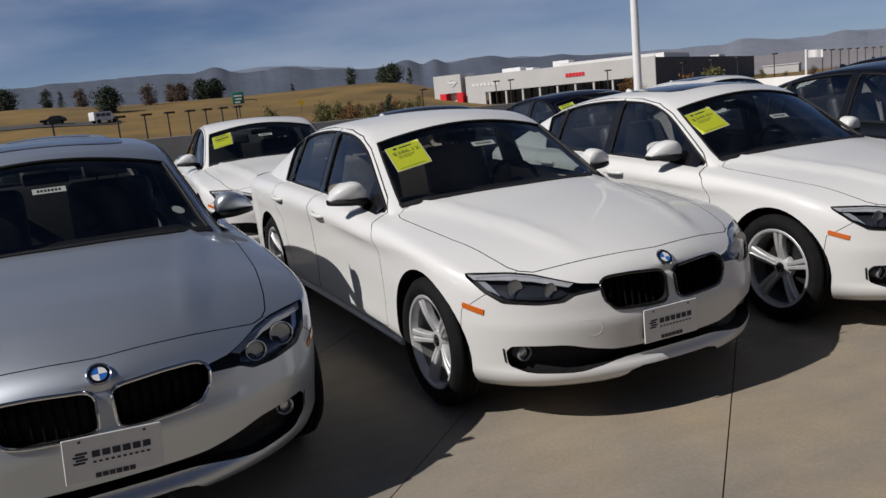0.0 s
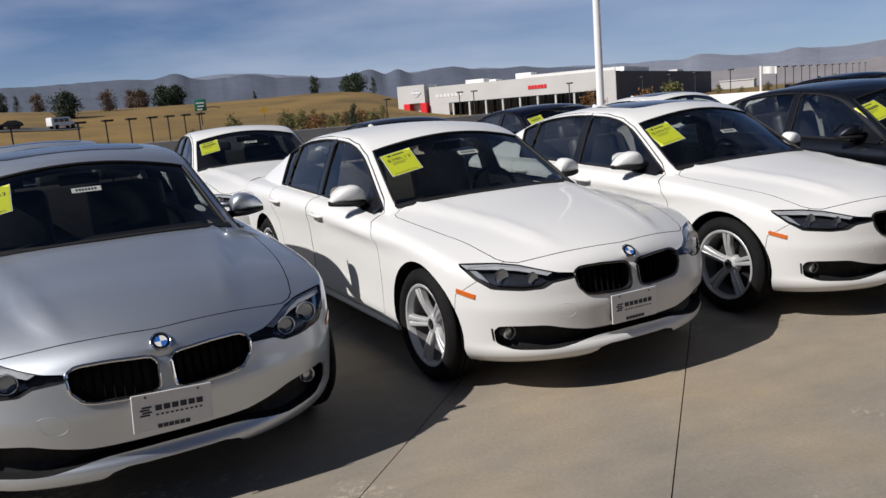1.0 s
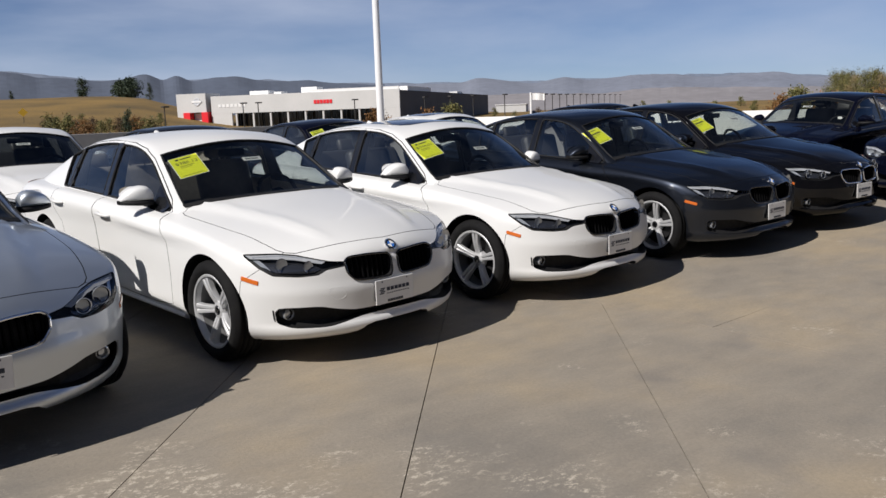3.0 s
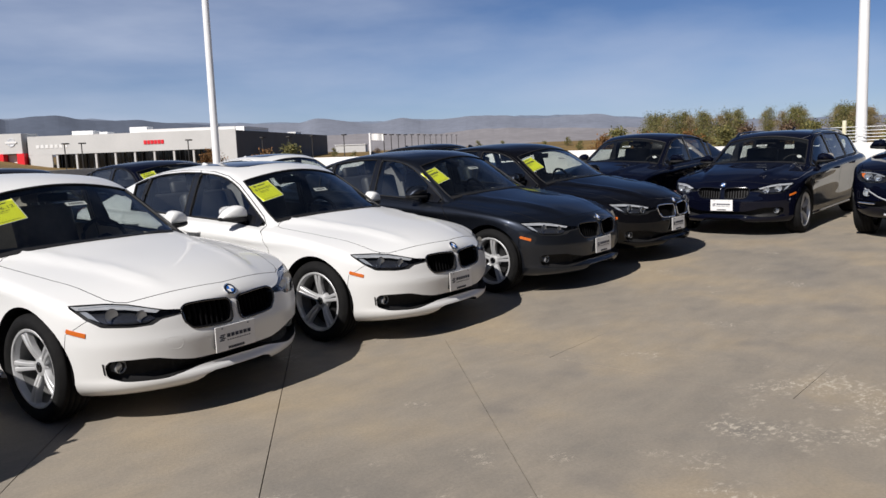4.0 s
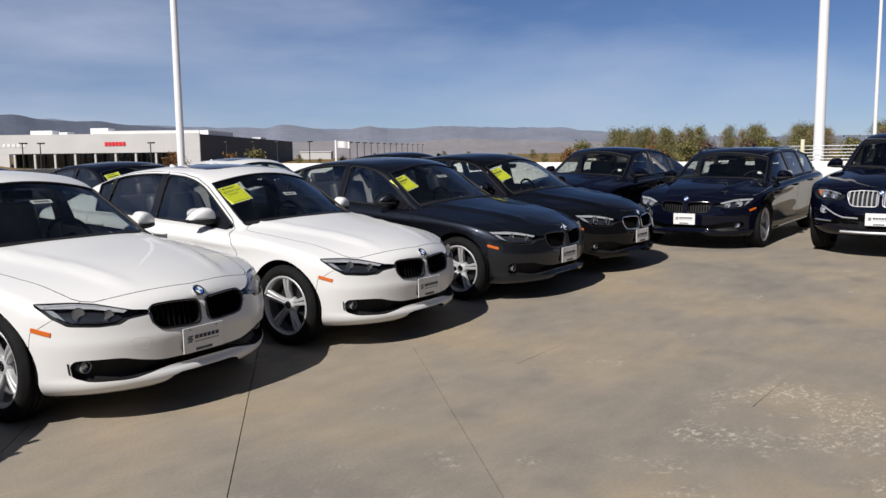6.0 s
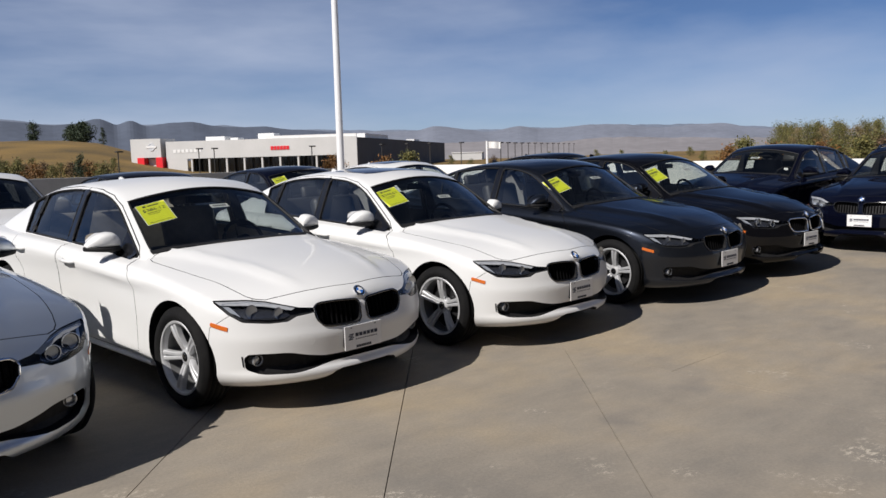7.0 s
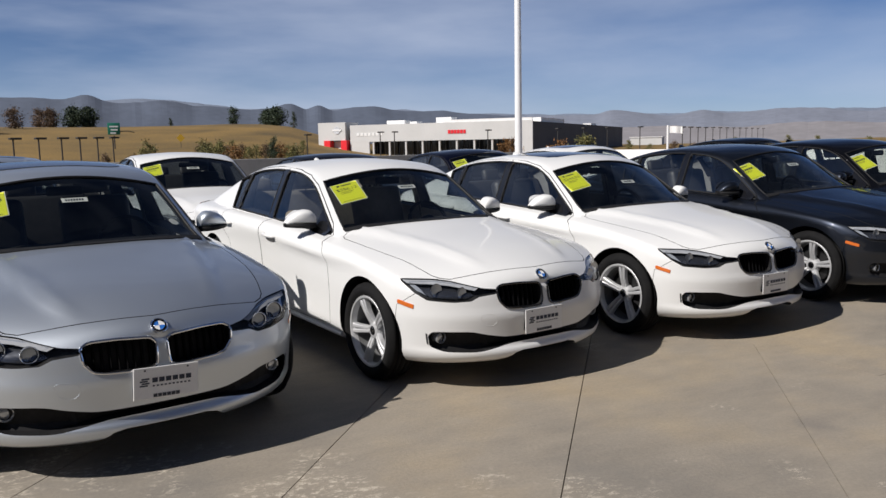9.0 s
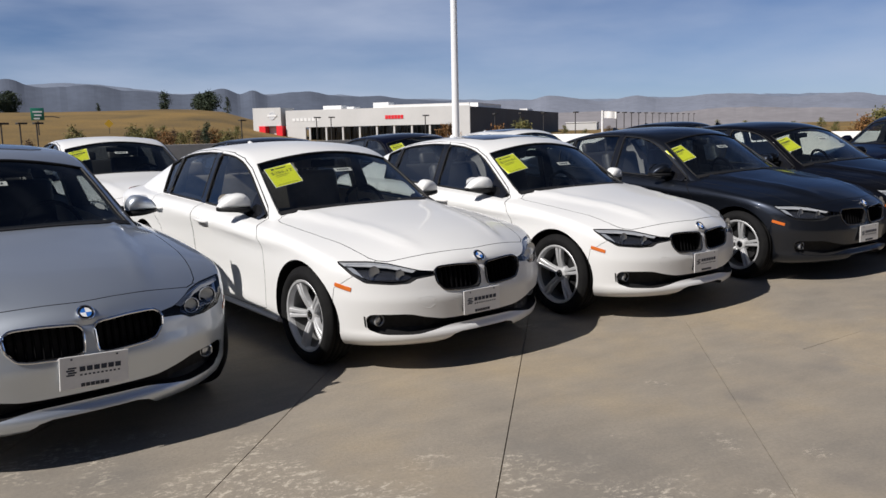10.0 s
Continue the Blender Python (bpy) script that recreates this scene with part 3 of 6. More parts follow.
def cabin(k, inset=0.0):
    """The glasshouse from below the belt to the roof; with an inset, the room inside it."""
    y0, y1 = (k["g_from"], k["g_to"]) if not inset else (k["g_from"] + 0.24, k["g_to"] - 0.34)
    n, grid = 58, []
    for i in range(n + 1):
        y = y0 + (y1 - y0) * i / n
        zs = k["shoulder"](y)
        rail, top, edge = k["g_rail"](y) - inset, k["g_top"](y) - inset, k["g_edge"](y) - inset * 0.9
        foot = (zs - 0.55) if inset else (zs - 0.12)
        wide = k["side"](zs) * k["along"](y) - 0.045 - inset
        rail = max(rail, foot + 0.03)
        top = max(top, rail + 0.005)
        line = [(0, y, foot), (wide * 0.5, y, foot), (wide, y, foot)]
        mid = (wide + (edge - wide) * 0.5 + 0.018, foot + (rail - foot) * 0.5)
        p0, p1, p2 = np.array((wide, foot)), np.array(mid), np.array((edge, rail))
        for t in (0.15, 0.3, 0.45, 0.6, 0.72, 0.82, 0.9):
            q = (1 - t) ** 2 * p0 + 2 * t * (1 - t) * p1 + t * t * p2
            line.append((q[0], y, q[1]))
        last, nxt = np.array((line[-1][0], line[-1][2])), np.array((edge * 0.88, rail + (top - rail) * 0.22))
        for t in (0.25, 0.5, 0.75, 1.0):
            q = (1 - t) ** 2 * last + 2 * t * (1 - t) * p2 + t * t * nxt
            line.append((q[0], y, q[1]))
        for t in (0.76, 0.64, 0.52, 0.4, 0.3, 0.2, 0.1, 0.0):
            line.append((edge * t, y, rail + (top - rail) * (1 - t ** 2.0)))
        grid.append(line)
    bm = bmesh.new()
    full = []
    for line in grid:
        right = [bm.verts.new(p) for p in line]
        left = [bm.verts.new((-x, y, z)) for x, y, z in line[1:-1]]
        full.append(right + left[::-1])
    m = len(full[0])
    for a, b in zip(full, full[1:]):
        for j in range(m):
            bm.faces.new((a[j], b[j], b[(j + 1) % m], a[(j + 1) % m]))
    bm.faces.new(full[0])
    bm.faces.new(full[-1][::-1])
    bmesh.ops.recalc_face_normals(bm, faces=bm.faces)
    return mesh_of(bm, "cabin")


def window_outlines(k):
    """The side windows, in (y, z)."""
    out = []
    for n, (a, b) in enumerate(k["windows"]):
        lo = lambda y: k["shoulder"](y) + k["belt"]  # noqa: E731
        hi = lambda y: k["g_rail"](y) - k["roofline"]  # noqa: E731
        ys = [a + (b - a) * i / 10 for i in range(11)]
        if n == 0:      # the front one tapers to the mirror
            ys = [k["tip"]] + ys
        top = ys if n < 2 else [a + (b + (0.10 if b < 2.8 else 0.0) - a) * i / 10 for i in range(11)]      # the quarter light leans back
        line = [(y, lo(y)) for y in ys] + [(y, max(hi(y), lo(y) + 0.012)) for y in top[::-1]]
        out.append(line)
    return out


def screen_outline(k):
    """The windscreen, in (x, y) from above."""
    y0, y1, bow = k["screen"]
    line = []
    for i in range(-8, 9):
        t = i / 8
        w = k["g_edge"](y0 + bow) - 0.045
        line.append((t * w, y0 + bow * t * t))
    for i in range(1, 6):
        y = y0 + bow + (y1 + 0.05 - y0 - bow) * i / 6
        line.append((k["g_edge"](y) - 0.048, y))
    for i in range(8, -9, -1):
        t = i / 8
        line.append((t * (k["g_edge"](y1 + 0.05) - 0.052), y1 + 0.05 * t * t))
    for i in range(5, 0, -1):
        y = y0 + bow + (y1 + 0.05 - y0 - bow) * i / 6
        line.append((-k["g_edge"](y) + 0.048, y))
    return line


def backlight_outline(k):
    y0, y1 = k["backlight"]
    line = [(t / 6 * (k["g_edge"](y0) - 0.06), y0) for t in range(-6, 7)]
    line += [((k["g_edge"](y0 + (y1 - y0) * i / 4) - 0.07), y0 + (y1 - y0) * i / 4) for i in (1, 2, 3)]
    line += [(t / 6 * (k["g_edge"](y1) - 0.08), y1) for t in range(6, -7, -1)]
    line += [(-(k["g_edge"](y0 + (y1 - y0) * i / 4) - 0.07), y0 + (y1 - y0) * i / 4) for i in (3, 2, 1)]
    return line


def mirrored(outline):
    return [(-a, b) for a, b in outline][::-1]


# front outlines in (x, z), for the half with x > 0
KIDNEY = rounded([(0.024, 0.662), (0.19, 0.673), (0.315, 0.670), (0.354, 0.646), (0.347, 0.582), (0.300, 0.530), (0.060, 0.521), (0.028, 0.540)], 2, 0.16)
LAMP = rounded([(0.352, 0.650), (0.43, 0.658), (0.50, 0.678), (0.575, 0.701), (0.66, 0.713), (0.818, 0.718), (0.822, 0.702), (0.788, 0.640), (0.735, 0.594), (0.610, 0.582), (0.515, 0.586), (0.465, 0.611), (0.352, 0.622)], 2, 0.08)
INTAKE = [(0.0, 0.350), (0.30, 0.350), (0.42, 0.373), (0.52, 0.400), (0.715, 0.404), (0.735, 0.378), (0.725, 0.308), (0.66, 0.276), (0.48, 0.270), (0.36, 0.288), (0.24, 0.308), (0.0, 0.312)]
INTAKE = rounded(INTAKE + mirrored(INTAKE)[1:-1], 2, 0.15)
SUV_KIDNEY = rounded([(0.022, 0.835), (0.20, 0.845), (0.365, 0.830), (0.385, 0.797), (0.345, 0.680), (0.300, 0.653), (0.055, 0.653), (0.024, 0.675)], 2, 0.14)
SUV_LAMP = rounded([(0.395, 0.810), (0.55, 0.830), (0.70, 0.850), (0.835, 0.860), (0.845, 0.785), (0.79, 0.730), (0.62, 0.710), (0.48, 0.720), (0.42, 0.745)], 2, 0.15)
SUV_INTAKE = [(0.0, 0.532), (0.40, 0.532), (0.52, 0.489), (0.80, 0.489), (0.815, 0.438), (0.70, 0.413), (0.50, 0.413), (0.40, 0.387), (0.0, 0.380)]
SUV_INTAKE = rounded(SUV_INTAKE + mirrored(SUV_INTAKE)[1:-1], 2, 0.15)


def hood_outline(k, grow=0.0):
    """The hood's edge, in (x, y) from above: along the nose, over the lamps, back along the fenders."""
    if k["wheel"] < 0.34:
        line = [(0.057 * i, -0.640 + 0.138 * (i / 10) ** 1.5) for i in range(11)]
        line += [(0.616, -0.462), (0.646, -0.414), (0.674, -0.31), (0.694, -0.20), (0.722, -0.03), (0.742, 0.20), (0.754, 0.40), (0.754, 0.50), (0.735, 0.562), (0.685, 0.592), (0.60, 0.580), (0.45, 0.525), (0.25, 0.475)]
        return grown([(-x, y) for x, y in line[:0:-1]] + line + [(0.0, 0.458)], grow)
    z0 = k["shoulder"](-0.6) - 0.038
    n0, wide, line = k["nose"](z0), k["side"](z0), []
    for i in range(13):
        x = 0.750 * wide / 0.9 * i / 12
        s = (x / wide) ** (1 / 0.84)
        back = 0.068 - 0.030 * min(1.0, i / 9)
        line.append((x, n0 + (k["join"] - n0) * (1 - math.sqrt(1 - s * s)) + back))
    line += [(x * wide / 0.9, y) for x, y in ((0.782, -0.30), (0.800, -0.05), (0.806, 0.20), (0.800, 0.42), (0.781, 0.597), (0.752, 0.702), (0.712, 0.762))]
    line += [(0.60, 0.717), (0.45, 0.662), (0.25, 0.617)]
    return grown([(-x, y) for x, y in line[:0:-1]] + line + [(0.0, 0.60)], grow)


def door_outlines(k, grow=0.0):
    """Front and rear door, in (y, z), from the sill to above the roof rail."""
    s = k["wheel"] - 0.322
    h = k["shoulder"](1.0) - 0.900
    over = lambda *ys: [(y, k["g_rail"](y) - 0.010) for y in ys]  # noqa: E731
    front = [(0.52, 0.28 + s), (0.50, 0.56 + h), (0.51, 0.74 + h), (0.58, 0.845 + h), (0.665, 0.895 + h)] + over(0.75, 0.85, 1.0, 1.15, 1.3, 1.5, 1.705) + [(1.705, 0.28 + s), (1.20, 0.255 + s), (0.80, 0.255 + s)]
    rear = [(1.715, 0.28 + s)] + over(1.715, 1.90, 2.20, 2.44) + [(2.62, 1.24 + h), (2.66, 1.10 + h), (2.60, 0.95 + h), (2.53, 0.80 + h), (2.40, 0.66 + s), (2.36, 0.50 + s), (2.30, 0.34 + s), (2.0, 0.255 + s)]
    return [spaced(grown(o, grow), 0.25) for o in (front, rear)]


def build_shell(k, suv=False):
    """Body, hood, bumper and doors, cut from one skin with real gaps. Returns the meshes by name, and the skin."""
    low, top = lower_body(k), cabin(k)
    skin = Skin((low, top))
    solid = boolean(low, top, "UNION")
    inner = cabin(k, 0.045)
    room = Skin((inner,))
    solid = boolean(solid, inner, "DIFFERENCE")
    kidney, lamp, intake = (SUV_KIDNEY, SUV_LAMP, SUV_INTAKE) if suv else (KIDNEY, LAMP, INTAKE)
    bm = bmesh.new()
    for side in (1, -1):
        for ya in (0.0, k["base"]):
            lathe(bm, [(side * 0.52, 0.0), (side * 0.52, k["arch"]), (side * 1.2, k["arch"] + 0.006), (side * 1.2, 0.0)], 44, "x", (0, ya, k["wheel"] + 0.012))
        cutter(bm, skin, spaced(kidney if side > 0 else mirrored(kidney), 0.05), "y", 0.055)
        cutter(bm, skin, spaced(lamp if side > 0 else mirrored(lamp), 0.05), "y", 0.07)
    cutter(bm, skin, spaced(intake, 0.05), "y", 0.075)
    if not suv:      # the lip steps up between two corners
        prism(bm, [(-0.35, 0.05), (-0.34, 0.198), (-0.29, 0.214), (-0.245, 0.246), (-0.19, 0.258), (0.19, 0.258), (0.245, 0.246), (0.29, 0.214), (0.34, 0.198), (0.35, 0.05)], "y", -1.2, -0.42)
    solid = boolean(solid, mesh_of(bm, "cuts"), "DIFFERENCE", 0.42 if suv else 0.30)
    bm = bmesh.new()
    for side in (1, -1):
        for o in window_outlines(k):
            prism(bm, rounded(o, 1, 0.1), "x", side * 0.40, side * 1.1)
    solid = boolean(solid, mesh_of(bm, "cuts"), "DIFFERENCE")
    bm = bmesh.new()
    prism(bm, screen_outline(k), "z", k["crown"](0.7) - 0.055, 2.2)
    prism(bm, backlight_outline(k), "z", k["g_rail"](k["backlight"][1]) - 0.05, 2.2)
    solid = boolean(solid, mesh_of(bm, "cuts"), "DIFFERENCE")
    gap, made = 0.0025, {}

    def take(name, cut_a, cut_b):
        nonlocal solid
        made[name] = boolean(solid.copy(), cut_a, "INTERSECT")
        solid = boolean(solid, cut_b, "DIFFERENCE", volume(made[name]))

    def tool(outlines, axis, lo, hi):
        b = bmesh.new()
        for o in outlines:
            prism(b, o, axis, lo, hi)
        return mesh_of(b, "tool")
    s = k["wheel"] - 0.322
    h = k["shoulder"](-0.6) - 0.726
    take("hood", tool([hood_outline(k, -gap)], "z", 0.55 + h, 1.05 + h), tool([hood_outline(k, gap)], "z", 0.55 + h, 1.05 + h))
    edge = [(-1.2, 0.0), (-0.290, 0.0), (-0.290, 0.30 + s), (-0.318, 0.50 + h), (-0.335, 0.620 + h), (-0.370, 0.640 + h), (-0.455, 0.705 + h), (-0.460, 0.80 + h), (-0.460, 1.2 + h), (-1.2, 1.2 + h)]
    take("front_bumper", tool([edge], "x", -1.2, 1.2), tool([grown(edge, 1.3 * gap)], "x", -1.2, 1.2))
    for n, name in enumerate(("front_door", "rear_door")):
        for side in (1, -1):
            take(name + ("" if side > 0 else "_b"), tool([door_outlines(k, -gap)[n]], "x", side * 0.572, side * 1.2), tool([door_outlines(k, gap)[n]], "x", side * 0.572, side * 1.2))
    made["body"] = solid
    for me in made.values():
        drop_crumbs(me)
        me.materials.clear()
        me.materials.append(M_WHITE)
        me.materials.append(M_TRIM)
        me.materials.append(M_TRIM)
        skin.shade(me)
        for p in me.polygons:      # what faces the room inside takes its lining
            if p.material_index == 1 and room.tree.find_nearest(p.center)[3] < 0.003:
                p.material_index = 2
    return made, skin


def wheel_meshes(r):
    """Tyre, rim and brake disc of a wheel that faces +x, round its own middle."""
    bm = bmesh.new()
    w, ri = 0.112, r * 0.708
    tread = []
    for g in (-0.055, -0.02, 0.02, 0.055):      # tread grooves
        tread += [(g - 0.005, r), (g - 0.004, r - 0.006), (g + 0.004, r - 0.006), (g + 0.005, r)]
    prof = [(-w * 0.80, ri), (-w * 0.98, ri + 0.02), (-w, ri + 0.06), (-w * 0.93, r - 0.028), (-w * 0.78, r - 0.006)] + tread + [(w * 0.78, r - 0.006), (w * 0.93, r - 0.028), (w, ri + 0.06), (w * 0.98, ri + 0.02), (w * 0.80, ri)]
    lathe(bm, prof, 56, "x")
    tyre = mesh_of(bm, "tyre")
    tyre.materials.append(M_TYRE)
    bm = bmesh.new()
    lathe(bm, [(0.094, ri + 0.010), (0.100, ri + 0.004), (0.098, ri - 0.008), (0.086, ri - 0.014), (0.060, ri - 0.018)], 56, "x")
    lathe(bm, [(0.060, 0.0), (0.060, 0.030), (0.054, 0.052), (0.030, 0.068), (0.010, 0.070)], 40, "x")
    for i in range(5):
        a = 2 * math.pi * i / 5 + 0.31
        for d in (-1, 1):
            sp = []
            for t in (0.0, 0.3, 0.6, 0.85, 1.0):
                rr = 0.050 + (ri - 0.062) * t
                off = d * (0.0118 + 0.0082 * t ** 1.4)
                hw, x = 0.0116 + 0.0040 * t, 0.056 + 0.034 * t + 0.008 * math.sin(t * 3.1)
                sp.append((rr, off, hw, x))
            rings = []
            for rr, off, hw, x in sp:
                ring = []
                for u, dx in ((-hw, -0.035), (-hw * 0.9, -0.005), (-hw * 0.55, 0.0), (hw * 0.55, 0.0), (hw * 0.9, -0.005), (hw, -0.035)):
                    c, q = rr, off + u
                    ring.append(bm.verts.new((x + dx, c * math.cos(a) - q * math.sin(a), c * math.sin(a) + q * math.cos(a))))
                rings.append(ring)
            for p, q in zip(rings, rings[1:]):
                for j in range(6):
                    bm.faces.new((p[j], p[(j + 1) % 6], q[(j + 1) % 6], q[j]))
        aa = a + math.pi / 5      # wheel bolts between the spokes
        lathe(bm, [(0.040, 0.0), (0.040, 0.010), (0.020, 0.011)], 10, "x", (0, 0.056 * math.cos(aa), 0.056 * math.sin(aa)))
    bmesh.ops.recalc_face_normals(bm, faces=bm.faces)
    rim = mesh_of(bm, "rim")
    rim.materials.append(M_ALLOY)
    rim.set_sharp_from_angle(angle=radians(40))
    bm = bmesh.new()
    lathe(bm, [(0.0, 0.0), (0.0, 0.150), (-0.022, 0.150), (-0.022, 0.0)], 36, "x")
    disc = mesh_of(bm, "brake_disc")
    disc.materials.append(M_ALLOY_DARK)
    disc.set_sharp_from_angle(angle=radians(40))
    bm = bmesh.new()
    lathe(bm, [(0.0635, 0.0), (0.0635, 0.024), (0.061, 0.031), (0.054, 0.031)], 24, "x")
    cap = mesh_of(bm, "hub_cap")
    cap.materials.append(M_GLOSSBLACK)
    bm = bmesh.new()
    for q in (0, 1):
        vs = [bm.verts.new((0.0645, 0, 0))] + [bm.verts.new((0.0645, 0.017 * math.cos(q * math.pi + i * math.pi / 12), 0.017 * math.sin(q * math.pi + i * math.pi / 12))) for i in range(7)]
        bm.faces.new(vs)
    lathe(bm, [(0.0638, 0.020), (0.0647, 0.0215), (0.0638, 0.023)], 24, "x")
    badge = mesh_of(bm, "badge")
    badge.materials.append(M_CHROME)
    bm = bmesh.new()
    lathe(bm, [(0.060, ri - 0.017), (0.02, ri - 0.024), (-0.09, ri - 0.030)], 48, "x")
    barrel = mesh_of(bm, "rim_barrel")
    barrel.materials.append(M_BARREL)
    bm = bmesh.new()
    lathe(bm, [(-0.03, ri - 0.026), (-0.03, 0.03)], 40, "x")
    shield = mesh_of(bm, "dust_shield")
    shield.materials.append(M_ALLOY_DARK)
    return dict(tyre=tyre, rim=rim, rim_barrel=barrel, dust_shield=shield, brake_disc=disc, hub_cap=cap, badge=badge)


def seat_mesh(wide=0.50):
    """A front seat: cushion, backrest and headrest as one padded shape."""
    bm = bmesh.new()
    box(bm, -wide / 2, wide / 2, -0.27, 0.25, 0.36, 0.52, 0.05, 3)
    box(bm, -wide / 2, wide / 2, -0.07, 0.07, 0.0, 0.62, 0.055, 3, pose(0, 0.26, 0.50, -16))
    box(bm, -0.13, 0.13, -0.045, 0.045, 0.0, 0.19, 0.04, 3, pose(0, 0.46, 1.115, -12))
    for x in (-0.06, 0.06):
        tube(bm, [(x, 0.445, 1.06), (x, 0.462, 1.14)], 0.006, 6)
    return mesh_of(bm, "seat")


def bench_mesh():
    bm = bmesh.new()
    box(bm, -0.62, 0.62, -0.28, 0.25, 0.36, 0.54, 0.05, 3)
    box(bm, -0.62, 0.62, -0.07, 0.07, 0.0, 0.58, 0.05, 3, pose(0, 0.28, 0.50, -22))
    for x in (-0.40, 0.0, 0.40):
        box(bm, x - 0.12, x + 0.12, -0.04, 0.04, 0.0, 0.14, 0.035, 3, pose(0, 0.50, 1.03, -18))
    return mesh_of(bm, "rear_bench")


def mirror_meshes():
    """Housing and lower shell of a door mirror on the +x side, round its foot on the door."""
    tall = curve_through((0.022, 0.088), (0.045, 0.120), (0.080, 0.132), (0.125, 0.126), (0.165, 0.109), (0.195, 0.086), (0.215, 0.062), (0.228, 0.040))
    deep = curve_through((0.022, 0.060), (0.06, 0.082), (0.12, 0.086), (0.18, 0.068), (0.215, 0.042), (0.228, 0.022))

    def loft(low, high, pull, bow):
        bm, rings = bmesh.new(), []
        for x in (0.022, 0.034, 0.06, 0.09, 0.12, 0.15, 0.18, 0.20, 0.215, 0.224, 0.228):
            z0, z1, dp, ring = low(x), high(x), deep(x) * pull, []
            for i in range(24):
                a = 2 * math.pi * i / 24
                c, q = (math.copysign(abs(v) ** bow, v) for v in (math.cos(a), math.sin(a)))
                y = (-dp if c < 0 else 0.036 * pull) * abs(c) + 0.16 * (x - 0.12)
                ring.append(bm.verts.new((x, y, (z0 + z1) / 2 + (z1 - z0) / 2 * q)))
            rings.append(ring)
        for p, q in zip(rings, rings[1:]):
            for j in range(24):
                bm.faces.new((p[j], p[(j + 1) % 24], q[(j + 1) % 24], q[j]))
        bm.faces.new(rings[0])
        bm.faces.new(rings[-1])
        bmesh.ops.recalc_face_normals(bm, faces=bm.faces)
        return bm
    floor = lambda x: 0.026 + 0.03 * max(0.0, x - 0.12)  # noqa: E731
    return loft(floor, tall, 1.0, 0.62), loft(lambda x: -0.006 + 0.09 * max(0.0, x - 0.10), lambda x: floor(x) + 0.008, 1.03, 0.5)


def lettering(text, size, depth=0.0):
    """A flat mesh of letters in the built-in font, lying in x and z, facing -y."""
    cu = bpy.data.curves.new("letters", "FONT")
    cu.body, cu.size, cu.align_x, cu.align_y = text, size, "CENTER", "CENTER"
    cu.extrude = depth
    ob = new("letters", cu)
    bpy.context.view_layer.update()
    me = bpy.data.meshes.new_from_object(ob.evaluated_get(bpy.context.evaluated_depsgraph_get()))
    bpy.data.objects.remove(ob)
    me.transform(Matrix.Rotation(radians(90), 4, "X"))
    return me


def emblem_meshes(r=0.041):
    """A round badge facing -y: chrome rims, black ring, quartered middle."""
    out = []
    bm = bmesh.new()
    lathe(bm, [(0.0, r), (-0.006, r), (-0.008, r - 0.003), (-0.006, r - 0.006), (0.0, r - 0.006)], 32, "y")
    lathe(bm, [(-0.004, r * 0.64), (-0.0075, r * 0.61), (-0.004, r * 0.58)], 32, "y")
    out.append(("ring", bm, M_CHROME))
    bm = bmesh.new()
    lathe(bm, [(0.0, r - 0.001), (-0.0045, r - 0.002), (-0.005, r * 0.6)], 32, "y")
    out.append(("black_ring", bm, M_GLOSSBLACK))
    for name, m, q0 in (("white_quarter", M_PAPER, 0), ("blue_quarter", M_BLUE, 1)):
        bm = bmesh.new()
        for q in (q0, q0 + 2):
            vs = [(0, 0)] + [(r * 0.6 * math.cos((q + i / 6) * math.pi / 2), r * 0.6 * math.sin((q + i / 6) * math.pi / 2)) for i in range(7)]
            prism(bm, vs, "y", -0.006, -0.002)
        out.append((name, bm, m))
    return out


CACHE = {}


def shared(key, make):
    if key not in CACHE:
        CACHE[key] = make()
    return CACHE[key]


def own_slots(ob, *mats):
    """Materials of the object's own, on a mesh that others share."""
    for i, m in enumerate(mats):
        ob.material_slots[i].link = "OBJECT"
        ob.material_slots[i].material = m
    return ob


def solid_mesh(bm, m, angle=35, smooth=True):
    me = mesh_of(bm, "mesh", smooth)
    if smooth and angle:
        me.set_sharp_from_angle(angle=radians(angle))
    me.materials.append(m)
    return me


def ribbon(skin, pts, axis, r=0.006, sign=1, offset=0.0):
    """A slim bar that follows the skin along a line of points."""
    line = []
    for a, b in pts:
        loc, nrm, _ = skin.drop(a, b, axis, sign)
        if loc is not None:
            line.append(loc + nrm * offset)
    return tube(bmesh.new(), line, r, 6)


